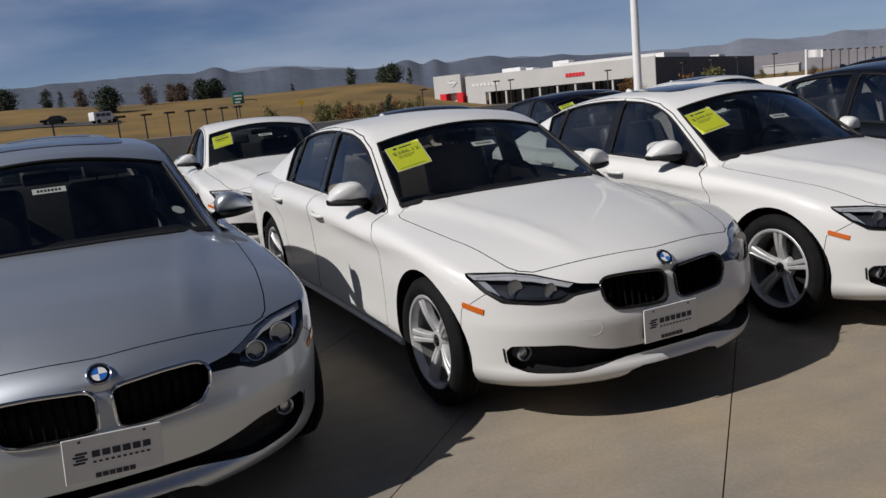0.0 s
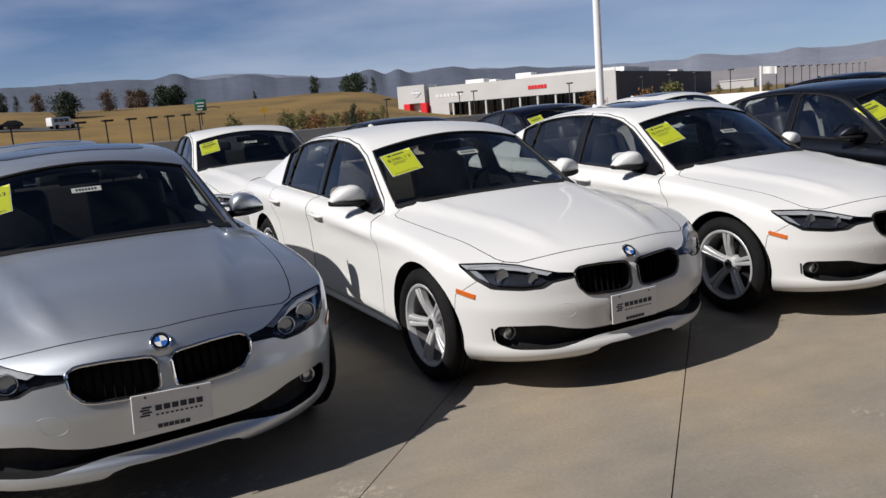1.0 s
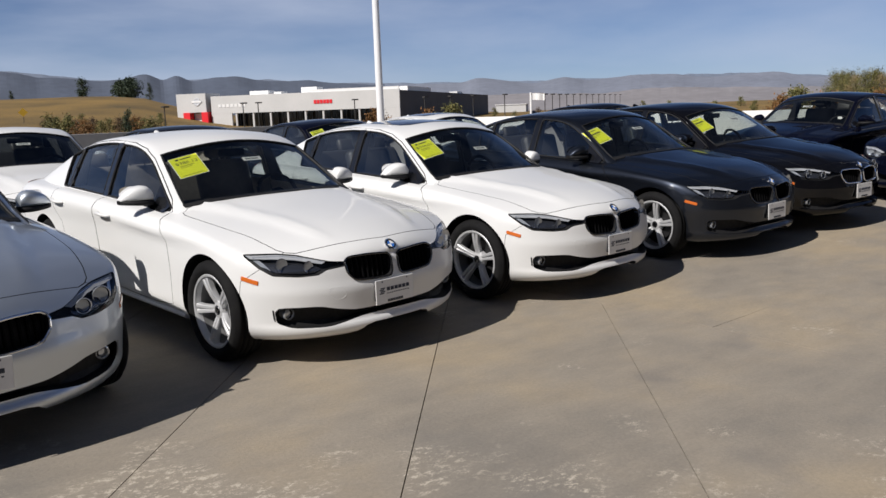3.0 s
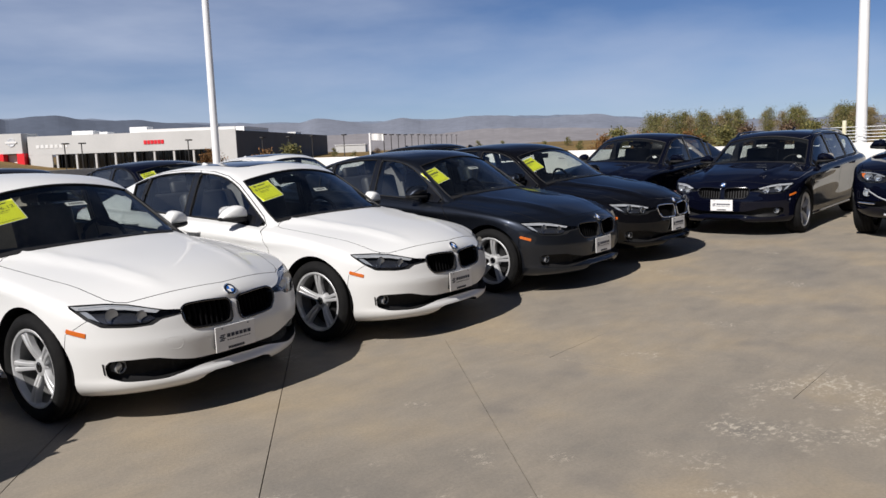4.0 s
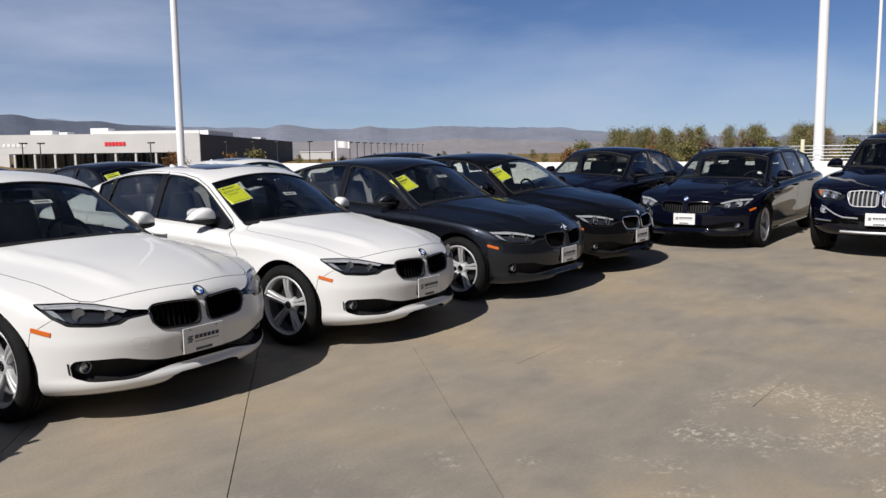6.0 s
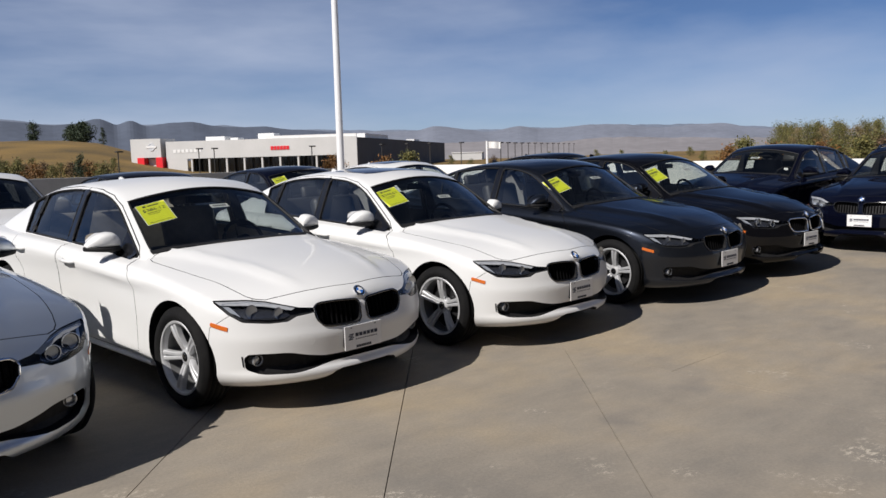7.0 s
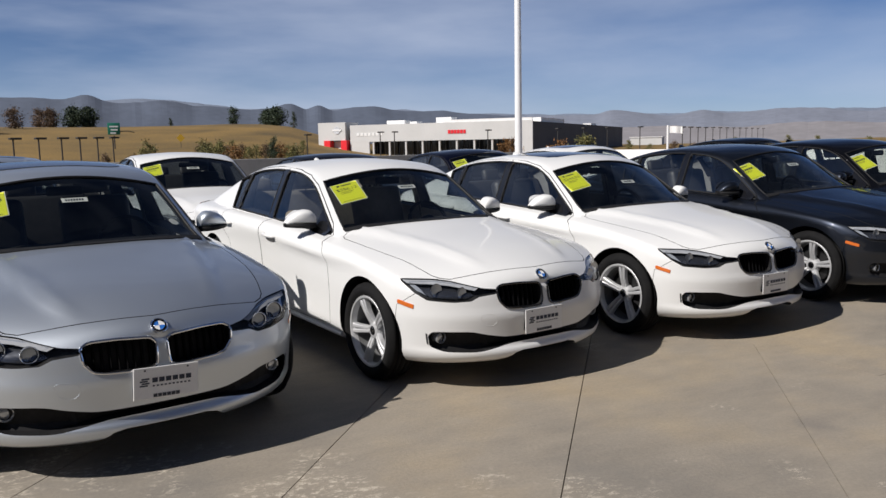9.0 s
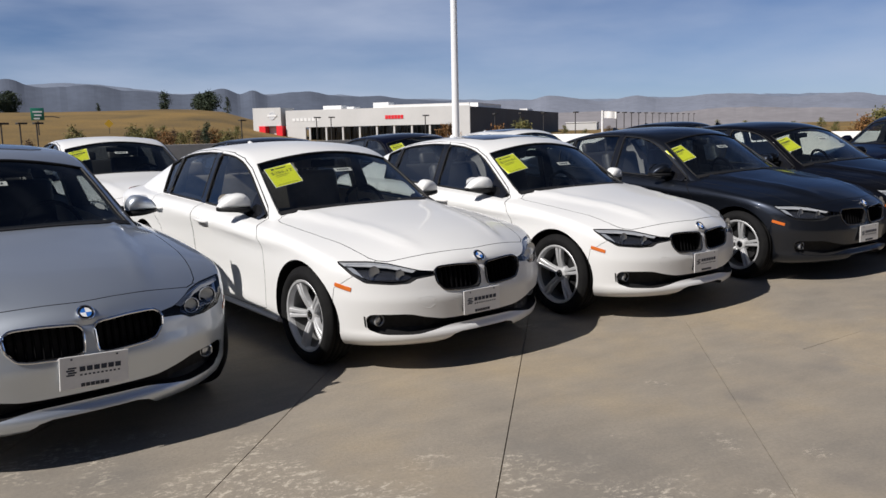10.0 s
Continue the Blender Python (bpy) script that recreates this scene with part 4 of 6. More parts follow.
def make_car(name, label, paint_mat, at, turn, kind="sedan", seats=None, sticker="", grille=None, sunroof=False, tag=True, chrome_trim=False, group="", spot=True, size=1.0, sheet_at=0.0, tag_at=(-0.005, 0.862), plate_tip=0.0, plate_at=(0.0, 0.0), lift=0.0, pitch=0.0, front_spin=7.0):
    """A car with all its parts. at: the ground under the front axle; turn: degrees from facing -y."""
    k = {"sedan": SEDAN, "wagon": WAGON, "suv": SUV}[kind]
    suv = kind == "suv"
    root = new(name)
    tagged(root, label, "car", group)
    root.matrix_world = on_deck(at[0], at[1], turn) @ pose(0, 0, lift, pitch, 0, 0) @ Matrix.Scale(size, 4)
    shell, skin = shared(("shell", kind), lambda: build_shell(k, suv))
    seats = seats or M_SEAT_DARK
    grille = grille or M_GLOSSBLACK
    lining = M_LINING if seats is M_SEAT_LIGHT else M_LINING_GREY
    made = {}

    def put(pname, me, parent=None, *mats, at=(0, 0, 0), rot=(0, 0, 0), flip=False, label=""):
        ob = new(pname, me)
        ob.parent = parent or root
        ob.matrix_basis = pose(*at, *rot) @ (Matrix.Diagonal((-1, 1, 1, 1)) if flip else Matrix())
        if mats:
            own_slots(ob, *mats)
        if label:
            ob["label"] = label
        return ob

    for pname in shell:
        base = pname[:-2] if pname.endswith("_b") else pname
        made[pname] = put(base, shell[pname], None, paint_mat, M_TRIM, lining)
    kk = (kind,)
    # glass
    for side in (1, -1):
        for n, o in enumerate(window_outlines(k)):
            me = shared(kk + ("win", side, n), lambda: solid_mesh(sheet(skin, spaced(rounded(grown(o, 0.004), 1, 0.1), 0.12), "x", -0.006, 0.10, side), M_TINTED if suv and n else M_GLASS))
            host = made[("front_door", "rear_door", "body")[n] + ("" if side > 0 or n == 2 else "_b")]
            w = put("window", me, host)
            w.visible_shadow = False
        def frame_mesh(lines=window_outlines(k), side=side):
            bm = bmesh.new()
            for o in lines:
                line = []
                for a, b in spaced(rounded(o, 1, 0.1), 0.10):
                    loc, nrm, _ = skin.drop(a, b, "x", side)
                    line.append(loc + nrm * 0.001)
                tube(bm, line, 0.008, 6, True)
            return solid_mesh(bm, M_TRIM)
        put("window_frame", shared(kk + ("frames", side), frame_mesh), None, M_CHROME if chrome_trim else M_TRIM)
        # the dark post between the doors' windows
        o = window_outlines(k)
        a, b = k["windows"][0][1] - 0.004, k["windows"][1][0] + 0.004
        z0, z1 = k["shoulder"](1.71) + k["belt"] - 0.006, k["g_rail"](1.71) - k["roofline"] + 0.006
        c, d = k["windows"][1][1] - 0.004, k["windows"][2][0] + 0.004
        q0, q1 = k["shoulder"](c) + k["belt"] - 0.004, k["g_rail"](c) - k["roofline"] + 0.004
        put("pillar_cover", shared(kk + ("divider", side), lambda: solid_mesh(sheet(skin, spaced([(c, q0), (d, q0), (d, q1), (c, q1)], 0.05), "x", 0.005, 0.04, side), M_GLOSSBLACK)))
        put("pillar_cover", shared(kk + ("pillar", side), lambda: solid_mesh(sheet(skin, spaced([(a, z0), (b, z0), (b, z1), (a, z1)], 0.05), "x", 0.005, 0.04, side), M_GLOSSBLACK)))
    ws = shared(kk + ("ws",), lambda: solid_mesh(sheet(skin, grown(screen_outline(k), 0.006), "z", -0.006, 0.10), M_SCREEN))
    w = put("windshield", ws)
    w.visible_shadow = False
    bl = shared(kk + ("bl",), lambda: solid_mesh(sheet(skin, grown(backlight_outline(k), 0.006), "z", -0.006, 0.10), M_TINTED if suv else M_GLASS))
    w = put("rear_window", bl)
    w.visible_shadow = False

    def screen_band():
        bm = bmesh.new()
        line = []
        for a, b in spaced(screen_outline(k), 0.09):
            loc, nrm, _ = skin.drop(a, b, "z")
            line.append(loc + nrm * -0.003)
        return solid_mesh(tube(bm, line, 0.009, 6, True), M_TRIM)
    put("windshield_seal", shared(kk + ("wsseal",), screen_band))
    def cowl():
        y0 = k["screen"][0]
        base = lambda x: y0 + k["screen"][2] * (x / 0.70) ** 2  # noqa: E731
        o = [(t / 8 * 0.69, base(t / 8 * 0.69) - 0.034) for t in range(-8, 9)] + [(t / 8 * 0.69, base(t / 8 * 0.69) + 0.008) for t in range(8, -9, -1)]
        return solid_mesh(sheet(skin, spaced(o, 0.08), "z", 0.006, 0.06, thick=0.012), M_TRIM)
    put("cowl", shared(kk + ("cowl",), cowl), None, label="black plastic cowl under the windshield")
    if sunroof:
        o = rounded([(-0.43, 1.36), (0.43, 1.36), (0.43, 1.94), (-0.43, 1.94)], 2, 0.12)
        put("sunroof", shared(kk + ("sunroof",), lambda: solid_mesh(sheet(skin, spaced(o, 0.1), "z", 0.004, 0.09, thick=0.006), M_GLOSSBLACK)), None, label="dark glass sunroof panel")
    # aerial fin
    def fin():
        bm = bmesh.new()
        pts = [(2.30, 0.0), (2.40, 0.030), (2.45, 0.052), (2.475, 0.054), (2.49, 0.0)]
        z = skin.drop(0, 2.42, "z")[0].z - 0.006
        prism(bm, [(y, z + b) for y, b in pts], "x", -0.016, 0.016)
        bmesh.ops.bevel(bm, geom=bm.edges[:], offset=0.008, segments=2, affect="EDGES")
        return solid_mesh(bm, M_WHITE)
    put("aerial_fin", shared(kk + ("fin",), fin), None, paint_mat)
    # grille
    kid, lamp = (SUV_KIDNEY, SUV_LAMP) if suv else (KIDNEY, LAMP)
    for side in (1, -1):
        o = kid if side > 0 else mirrored(kid)
        def surround():
            bm = bmesh.new()
            line = []
            for a, b in spaced(o, 0.03):
                loc, nrm, _ = skin.drop(a, b, "y")
                line.append(loc + Vector((0, -0.004, 0)))
            return solid_mesh(tube(bm, line, 0.0055 if suv else 0.0070, 8, True), M_CHROME)
        g = put("grille", shared(kk + ("surround", side), surround), made["front_bumper"], grille)
        xs = np.linspace(min(p[0] for p in o) + 0.022, max(p[0] for p in o) - 0.022, 9 if not suv else 7)
        for n, x in enumerate(xs):
            def slat():
                lo, hi = min(p[1] for p in o), max(p[1] for p in o)
                zz = [z for z in np.linspace(lo, hi, 41) if inside2(o, x, z)]
                hw, deep, rings = (0.0045, 0.040, []) if not suv else (0.0085, 0.016, [])
                bm = bmesh.new()
                for z in np.linspace(zz[0], zz[-1], 5):
                    y = skin.drop(x, z, "y")[0].y + deep
                    rings.append([bm.verts.new(p) for p in ((x - hw, y + 0.02, z), (x - hw, y - 0.008, z), (x, y - 0.012, z), (x + hw, y - 0.008, z), (x + hw, y + 0.02, z))])
                for p, q in zip(rings, rings[1:]):
                    for j in range(5):
                        bm.faces.new((p[j], p[(j + 1) % 5], q[(j + 1) % 5], q[j]))
                bm.faces.new(rings[0])
                bm.faces.new(rings[-1])
                bmesh.ops.recalc_face_normals(bm, faces=bm.faces)
                return solid_mesh(bm, M_GLOSSBLACK, smooth=False)
            put("slat", shared(kk + ("slat", side, n), slat), g, M_BROW if suv else M_DARK)
        # headlight
        o2 = lamp if side > 0 else mirrored(lamp)
        hb = shared(kk + ("hl_back", side), lambda: solid_mesh(sheet(skin, spaced(grown(o2, 0.002), 0.04), "y", -0.045, 0.05), M_TRIM))
        hl = put("headlight", hb, None, M_TRIM)
        dz = 0.140 if suv else 0.0
        for n, (lx, lz, lr) in enumerate(((0.545, 0.634 + dz, 0.035), (0.672, 0.650 + dz, 0.042))):
            ly = skin.drop(side * lx, lz, "y")[0].y
            def ring():
                bm = bmesh.new()
                lathe(bm, [(ly + 0.044, lr), (ly + 0.020, lr + 0.002), (ly + 0.018, lr), (ly + 0.024, lr - 0.004)], 24, "y", (side * lx, 0, lz))
                return solid_mesh(bm, M_CHROME if suv else M_REFLECTOR)
            def bulb():
                bm = bmesh.new()
                lathe(bm, [(ly + 0.036 - lr * 0.20 * (1 - math.cos(a)), lr * 1.0 * math.sin(a)) for a in np.linspace(0, math.pi / 2, 6)], 20, "y", (side * lx, 0, lz))
                return solid_mesh(bm, M_BULB)
            def halo():
                bm = bmesh.new()
                tube(bm, [(side * lx + (lr + 0.003) * math.cos(a), ly + 0.014, lz + (lr + 0.003) * math.sin(a)) for a in np.linspace(0, 2 * math.pi, 20, endpoint=False)], 0.0028, 6, True)
                return solid_mesh(bm, M_LAMP)
            if grille is M_CHROME or kind != "sedan":
                put("light_ring", shared(kk + ("halo", side, n), halo), hl, label="white ring light")
            if grille is M_CHROME or suv:
                put("lamp_ring", shared(kk + ("ring", side, n), ring), hl)
            put("lens", shared(kk + ("bulb", side, n), bulb), hl, M_BULB if grille is M_CHROME or suv else M_LAMP)
        def reflector():
            oo = [(side * x, z + dz) for x, z in ((0.49, 0.622), (0.53, 0.604), (0.61, 0.600), (0.72, 0.610), (0.765, 0.646), (0.775, 0.698), (0.62, 0.696), (0.50, 0.666))]
            return solid_mesh(sheet(skin, spaced(oo, 0.03), "y", -0.036, 0.04), M_REFLECTOR)
        put("reflector", shared(kk + ("reflector", side), reflector), hl)
        def brow():
            pts = [(side * x, z + dz) for x, z in ((0.47, 0.662), (0.56, 0.690), (0.66, 0.704), (0.790, 0.700))]
            return solid_mesh(ribbon(skin, pts, "y", 0.008, 1, -0.014), M_LAMP)
        put("light_strip", shared(kk + ("brow", side), brow), hl)
        def turn_lamp():
            oo = [(side * x, z + dz) for x, z in ((0.740, 0.626), (0.775, 0.656), (0.796, 0.700), (0.762, 0.698) if not suv else (0.71, 0.706))]
            return solid_mesh(sheet(skin, spaced(oo, 0.02), "y", -0.020, 0.03), M_LAMP)
        def eyelid():
            oo = [(side * x, z + dz) for x, z in ((0.45, 0.661), (0.505, 0.677), (0.575, 0.698), (0.66, 0.710), (0.812, 0.714), (0.800, 0.694), (0.70, 0.690), (0.60, 0.680), (0.53, 0.663), (0.48, 0.650))]
            return solid_mesh(sheet(skin, spaced(oo, 0.03), "y", -0.008, 0.03), M_BROW)
        if not suv:
            put("eyelid", shared(kk + ("eyelid", side), eyelid), hl)
        put("turn_lamp", shared(kk + ("turn", side), turn_lamp), hl, M_ORANGE if suv else M_LAMP)
        cv = put("cover", shared(kk + ("cover", side), lambda: solid_mesh(sheet(skin, spaced(grown(o2, 0.001), 0.04), "y", -0.002, 0.05), M_COVER)), hl)
        cv.visible_shadow = False
        # fog lamp
        fx, fz = (0.648, 0.352) if not suv else (0.665, 0.592)
        def fog():
            y = skin.drop(side * fx, fz, "y")[0].y + (0.062 if not suv else -0.012)
            bm = bmesh.new()
            r = 0.036 if not suv else 0.044
            lathe(bm, [(y + 0.05, r), (y - 0.008, r), (y - 0.010, r - 0.005), (y, r - 0.008)], 24, "y", (side * fx, 0, fz))
            lathe(bm, [(y + 0.004, 0.0), (y + 0.005, r * 0.5), (y + 0.012, r - 0.006)], 20, "y", (side * fx, 0, fz))
            return solid_mesh(bm, M_LAMP)
        put("fog_lamp", shared(kk + ("fog", side), fog), made["front_bumper"], label="round clear fog lamp")
        if not suv:      # upright slit beside the intake, its shade put in as a black sheet
            o9 = [(side * x, z) for x, z in ((0.729, 0.318), (0.736, 0.326), (0.744, 0.390), (0.737, 0.388))]
            put("air_slot", shared(kk + ("slit", side), lambda: solid_mesh(sheet(skin, spaced(o9, 0.03), "y", 0.002, 0.04), M_TRIM)), made["front_bumper"], label="narrow black sheet for the shaded slit")
        # side marker
        if not suv:
            o3 = [(-0.432, 0.541), (-0.342, 0.568), (-0.337, 0.578), (-0.343, 0.592), (-0.434, 0.564)]
            put("side_marker", shared(kk + ("marker", side), lambda: solid_mesh(sheet(skin, spaced(o3, 0.03), "x", 0.005, 0.05, side, thick=0.008), M_ORANGE)), made["front_bumper"], label="orange side marker lamp")
        # door handles
        hz = 0.0 if not suv else 0.10
        for n, (ya, za) in enumerate(((1.47, 0.802 + hz), (2.40, 0.828 + hz))):
            def handle():
                loc = skin.drop(ya, za, "x", side)[0]
                bm = bmesh.new()
                pts = [(loc.x - side * 0.01, ya - 0.105, za), (loc.x + side * 0.022, ya - 0.085, za + 0.001), (loc.x + side * 0.030, ya, za + 0.003), (loc.x + side * 0.024, ya + 0.085, za + 0.005), (loc.x - side * 0.01, ya + 0.105, za + 0.006)]
                tube(bm, pts, [0.010, 0.014, 0.015, 0.014, 0.010], 8)
                return solid_mesh(bm, M_WHITE, 60)
            put("door_handle", shared(kk + ("handle", side, n), handle), made[("front_door", "rear_door")[n] + ("" if side > 0 else "_b")], paint_mat)
        # black corner panel by the mirror
        def sail():
            lo = lambda y: k["shoulder"](y) + k["belt"] - 0.010  # noqa: E731
            hi = lambda y: max(k["g_rail"](y) - k["roofline"] + 0.004, lo(y) + 0.02)  # noqa: E731
            ys = [k["tip"] + d for d in (0.02, 0.09, 0.16, 0.23)]
            return solid_mesh(sheet(skin, spaced([(y, lo(y)) for y in ys] + [(y, hi(y)) for y in ys[::-1]], 0.05), "x", 0.004, 0.05, side), M_GLOSSBLACK)
        put("corner_panel", shared(kk + ("sail", side), sail), made["front_door" + ("" if side > 0 else "_b")])
        # mirror
        ym, zm = 0.95, k["shoulder"](0.97) + 0.045
        xm = skin.drop(ym, zm, "x", side)[0].x
        mb = shared(("mirror",), lambda: [solid_mesh(b, m, 50) for b, m in zip(mirror_meshes(), (M_WHITE, M_TRIM))])
        mm = put("mirror", mb[0], None, paint_mat, at=(xm, ym, zm), flip=side < 0)
        put("mirror_base", mb[1], mm)
        put("mirror_foot", shared(("foot",), lambda: solid_mesh(tube(bmesh.new(), [(-0.03, 0.0, -0.012), (0.05, 0.006, 0.014), (0.11, 0.004, 0.028)], [0.030, 0.022, 0.024], 10), M_TRIM)), mm)
        def mglass():
            bm = bmesh.new()
            vs = [bm.verts.new((0.130 + 0.074 * math.copysign(abs(math.cos(a)) ** 0.6, math.cos(a)), 0.046 + 0.02 * math.cos(a), 0.072 + 0.052 * math.copysign(abs(math.sin(a)) ** 0.6, math.sin(a)))) for a in np.linspace(0, 2 * math.pi, 20, endpoint=False)]
            bm.faces.new(vs)
            return solid_mesh(bm, M_CHROME)
        put("mirror_glass", shared(("mglass",), mglass), mm)
        # rear lamp
        lz = 0.0 if not suv else 0.06
        o4 = [(0.45, 0.80 + lz), (0.76, 0.79 + lz), (0.80, 0.86 + lz), (0.78, 0.93 + lz), (0.50, 0.91 + lz)]
        o4 = rounded(o4 if side > 0 else mirrored(o4), 2, 0.2)
        put("rear_light", shared(kk + ("rear_light", side), lambda: solid_mesh(sheet(skin, spaced(o4, 0.05), "y", 0.006, 0.05, -1), M_RED)), None, label="red rear light")
        # sill
        def sill():
            bm = bmesh.new()
            pts = [(skin.drop(y, 0.245 + (k["wheel"] - 0.322), "x", side)[0].x - side * 0.012, y, 0.222 + (k["wheel"] - 0.322)) for y in np.linspace(0.38, k["base"] - 0.38, 9)]
            tube(bm, pts, 0.020, 8)
            return solid_mesh(bm, M_WHITE)
        put("sill", shared(kk + ("sill", side), sill), None, paint_mat)
        # wheels
        for ya in (0.0, k["base"]):
            wm = shared(("wheel", suv), lambda: wheel_meshes(k["wheel"]))
            wh = new("wheel")
            wh.parent = root
            spin = front_spin if ya == 0 else 31.0
            wh.matrix_basis = pose(side * k["track"], ya, k["wheel"], spin, 0, 0) @ (Matrix.Diagonal((-1, 1, 1, 1)) if side < 0 else Matrix())
            for pn, me in wm.items():
                put(pn, me, wh)
    # plate and holder
    pz = 0.434 if not suv else 0.50
    py = min(skin.drop(0.0, pz + d, "y")[0].y for d in ((-0.06, 0.0, 0.06) if not suv else (0.02,))) - 0.012
    bm_plate = lambda: solid_mesh(box(bmesh.new(), -0.1525, 0.1525, -0.003, 0.003, -0.076, 0.076, 0.002, 1), M_PLATE)  # noqa: E731
    pl = put("number_plate", shared(("plate",), bm_plate), made["front_bumper"], at=(plate_at[0], py, pz + plate_at[1]), rot=(-1.5, plate_tip, 0), label="white dealer plate with dark printing")
    put("plate_holder", shared(("holder",), lambda: solid_mesh(boxes((-0.14, 0.14, 0.003, 0.03, -0.06, 0.055), bevel=0.004), M_TRIM)), pl)
    for i in range(4):
        put("mark_stripe", shared(("pmark",), lambda: plate_marks([(-0.018, 0.018, -0.0035, 0.0035)])), pl, at=(-0.102 + 0.004 * (-1) ** i, 0, 0.022 - 0.0105 * i))
    for i in range(6):
        put("name_bar", shared(("pname",), lambda: plate_marks([(-0.0125, 0.0125, -0.011, 0.011)])), pl, at=(-0.054 + 0.0315 * i, 0, 0.014))
    for i in range(10):
        put("small_bar", shared(("pline",), lambda: plate_marks([(-0.005, 0.005, -0.0035, 0.0035)])), pl, at=(-0.060 + 0.0185 * i, 0, -0.013))
    for x in (-0.10, 0.10):
        put("bolt", shared(("pbolt",), lambda: plate_marks([(-0.004, 0.004, -0.004, 0.004)])), pl, at=(x, 0, 0.062))
    put("plate_edge", shared(("plate_edge",), lambda: solid_mesh(boxes(*[(-0.062 + i * 0.021, -0.044 + i * 0.021, -0.0045, -0.0025, -0.068, -0.052) for i in range(6)], bevel=0), M_INK, smooth=False)), pl)
    if not suv:      # cover of the towing eye
        o7 = rounded([(-0.455, 0.440), (-0.395, 0.425), (-0.368, 0.450), (-0.375, 0.500), (-0.475, 0.506)], 2, 0.2)
        put("tow_cover", shared(kk + ("tow",), lambda: solid_mesh(tube(bmesh.new(), [skin.drop(a, b, "y")[0] for a, b in o7], 0.0010, 6, True), M_WHITE)), made["front_bumper"], paint_mat)
    # emblem
    ey = k["front"] + (0.056 if not suv else 0.083)
    ez = skin.drop(0, ey, "z")[0]
    er = skin.drop(0, ey, "z")[1]
    em = new("emblem")
    em.parent = root
    em.matrix_basis = Matrix.Translation(ez + er * 0.002) @ pose(0, 0, 0, math.degrees(math.atan2(er.z, -er.y)) * -1, 0, 0)
    for n, (pn, me, m) in enumerate(shared(("emblem",), lambda: [(a, solid_mesh(b, c), c) for a, b, c in emblem_meshes()])):
        put(pn, me, em)
    # room inside
    sz = 0.0 if not suv else 0.08
    for side in (1, -1):
        put("seat", shared(("seat",), lambda: solid_mesh(seat_mesh_bm(), M_SEAT_DARK)), None, seats, at=(side * 0.37, 1.60, sz))
    put("rear_bench", shared(("bench",), lambda: solid_mesh(bench_bm(), M_SEAT_DARK)), None, seats, at=(0, 2.36, sz))
    dz = k["crown"](0.7) - 0.98
    put("dashboard", shared(("dash", suv), lambda: solid_mesh(box(bmesh.new(), -0.64, 0.64, 0.70, 1.06, 0.66 + dz, 0.925 + dz, 0.06, 4), M_TRIM)))
    def wheel_bm():
        bm = bmesh.new()
        tube(bm, [(0.185 * math.cos(a), 0, 0.185 * math.sin(a)) for a in np.linspace(0, 2 * math.pi, 28, endpoint=False)], 0.015, 8, True)
        lathe(bm, [(-0.03, 0), (-0.028, 0.06), (0.02, 0.07)], 16, "y")
        for a in (0, math.pi, -math.pi / 2):
            tube(bm, [(0.05 * math.cos(a), -0.01, 0.05 * math.sin(a)), (0.18 * math.cos(a), 0, 0.18 * math.sin(a))], 0.014, 6)
        return solid_mesh(bm, M_TRIM)
    put("steering_wheel", shared(("steer",), wheel_bm), None, at=(0.37, 1.12, 0.845 + sz * 0.9), rot=(-24, 0, 0))
    iz = k["g_top"](1.22) - 0.10
    put("inner_mirror", shared(("imirror",), lambda: solid_mesh(box(bmesh.new(), -0.11, 0.11, -0.015, 0.015, -0.03, 0.03, 0.012, 3), M_TRIM)), None, at=(0, 1.17 if not suv else 1.28, iz - 0.03))
    # papers behind the windscreen
    def on_screen(x, y, off=-0.012):
        loc, nrm, _ = skin.drop(x, y, "z")
        zx = (skin.drop(x + 0.05, y, "z")[0] - skin.drop(x - 0.05, y, "z")[0]).normalized()
        up = nrm.cross(zx).normalized()
        m = Matrix((zx, -nrm, up)).transposed().to_4x4()
        m.translation = loc + nrm * off
        return m
    if sticker:
        sh = new("price_sheet")
        sh.parent = root
        sh.matrix_basis = on_screen(-0.475 + sheet_at, 0.952 if not suv else 1.05) @ pose(0, 0, 0, 0, 12, 0) @ Matrix.Diagonal((0.95, 1, 0.85, 1))
        put("paper", shared(("paper",), lambda: solid_mesh(boxes((-0.108, 0.108, -0.0006, 0.0006, -0.140, 0.140), bevel=0), M_YELLOW, smooth=False)), sh, label="yellow price sheet")
        put("logo", shared(("plogo",), lambda: solid_mesh(boxes((-0.066, -0.042, -0.0016, -0.001, 0.098, 0.120), (-0.03, 0.055, -0.0016, -0.001, 0.102, 0.115), bevel=0), M_INK, smooth=False)), sh)
        put("price", shared(("price", sticker), lambda: letter_mesh(sticker, 0.054) if sticker[0] == "$" else solid_mesh(boxes(*[(-0.080 + i * 0.027, -0.060 + i * 0.027, -0.0005, 0.0004, -0.017, 0.017) for i in range(6)], bevel=0), M_INK, smooth=False)), sh, at=(0.003, -0.0012, 0.050))
        put("small_print", shared(("pfine",), lambda: solid_mesh(boxes((-0.06, 0.05, -0.0016, -0.001, 0.008, 0.013), (-0.06, 0.03, -0.0016, -0.001, -0.012, -0.008), (-0.085, 0.08, -0.0016, -0.001, -0.122, -0.118), bevel=0), M_INK, smooth=False)), sh)
        put("border", shared(("pborder",), lambda: solid_mesh(boxes((-0.113, 0.113, 0.0008, 0.0016, -0.145, 0.145), bevel=0), M_PAPER, smooth=False)), sh)
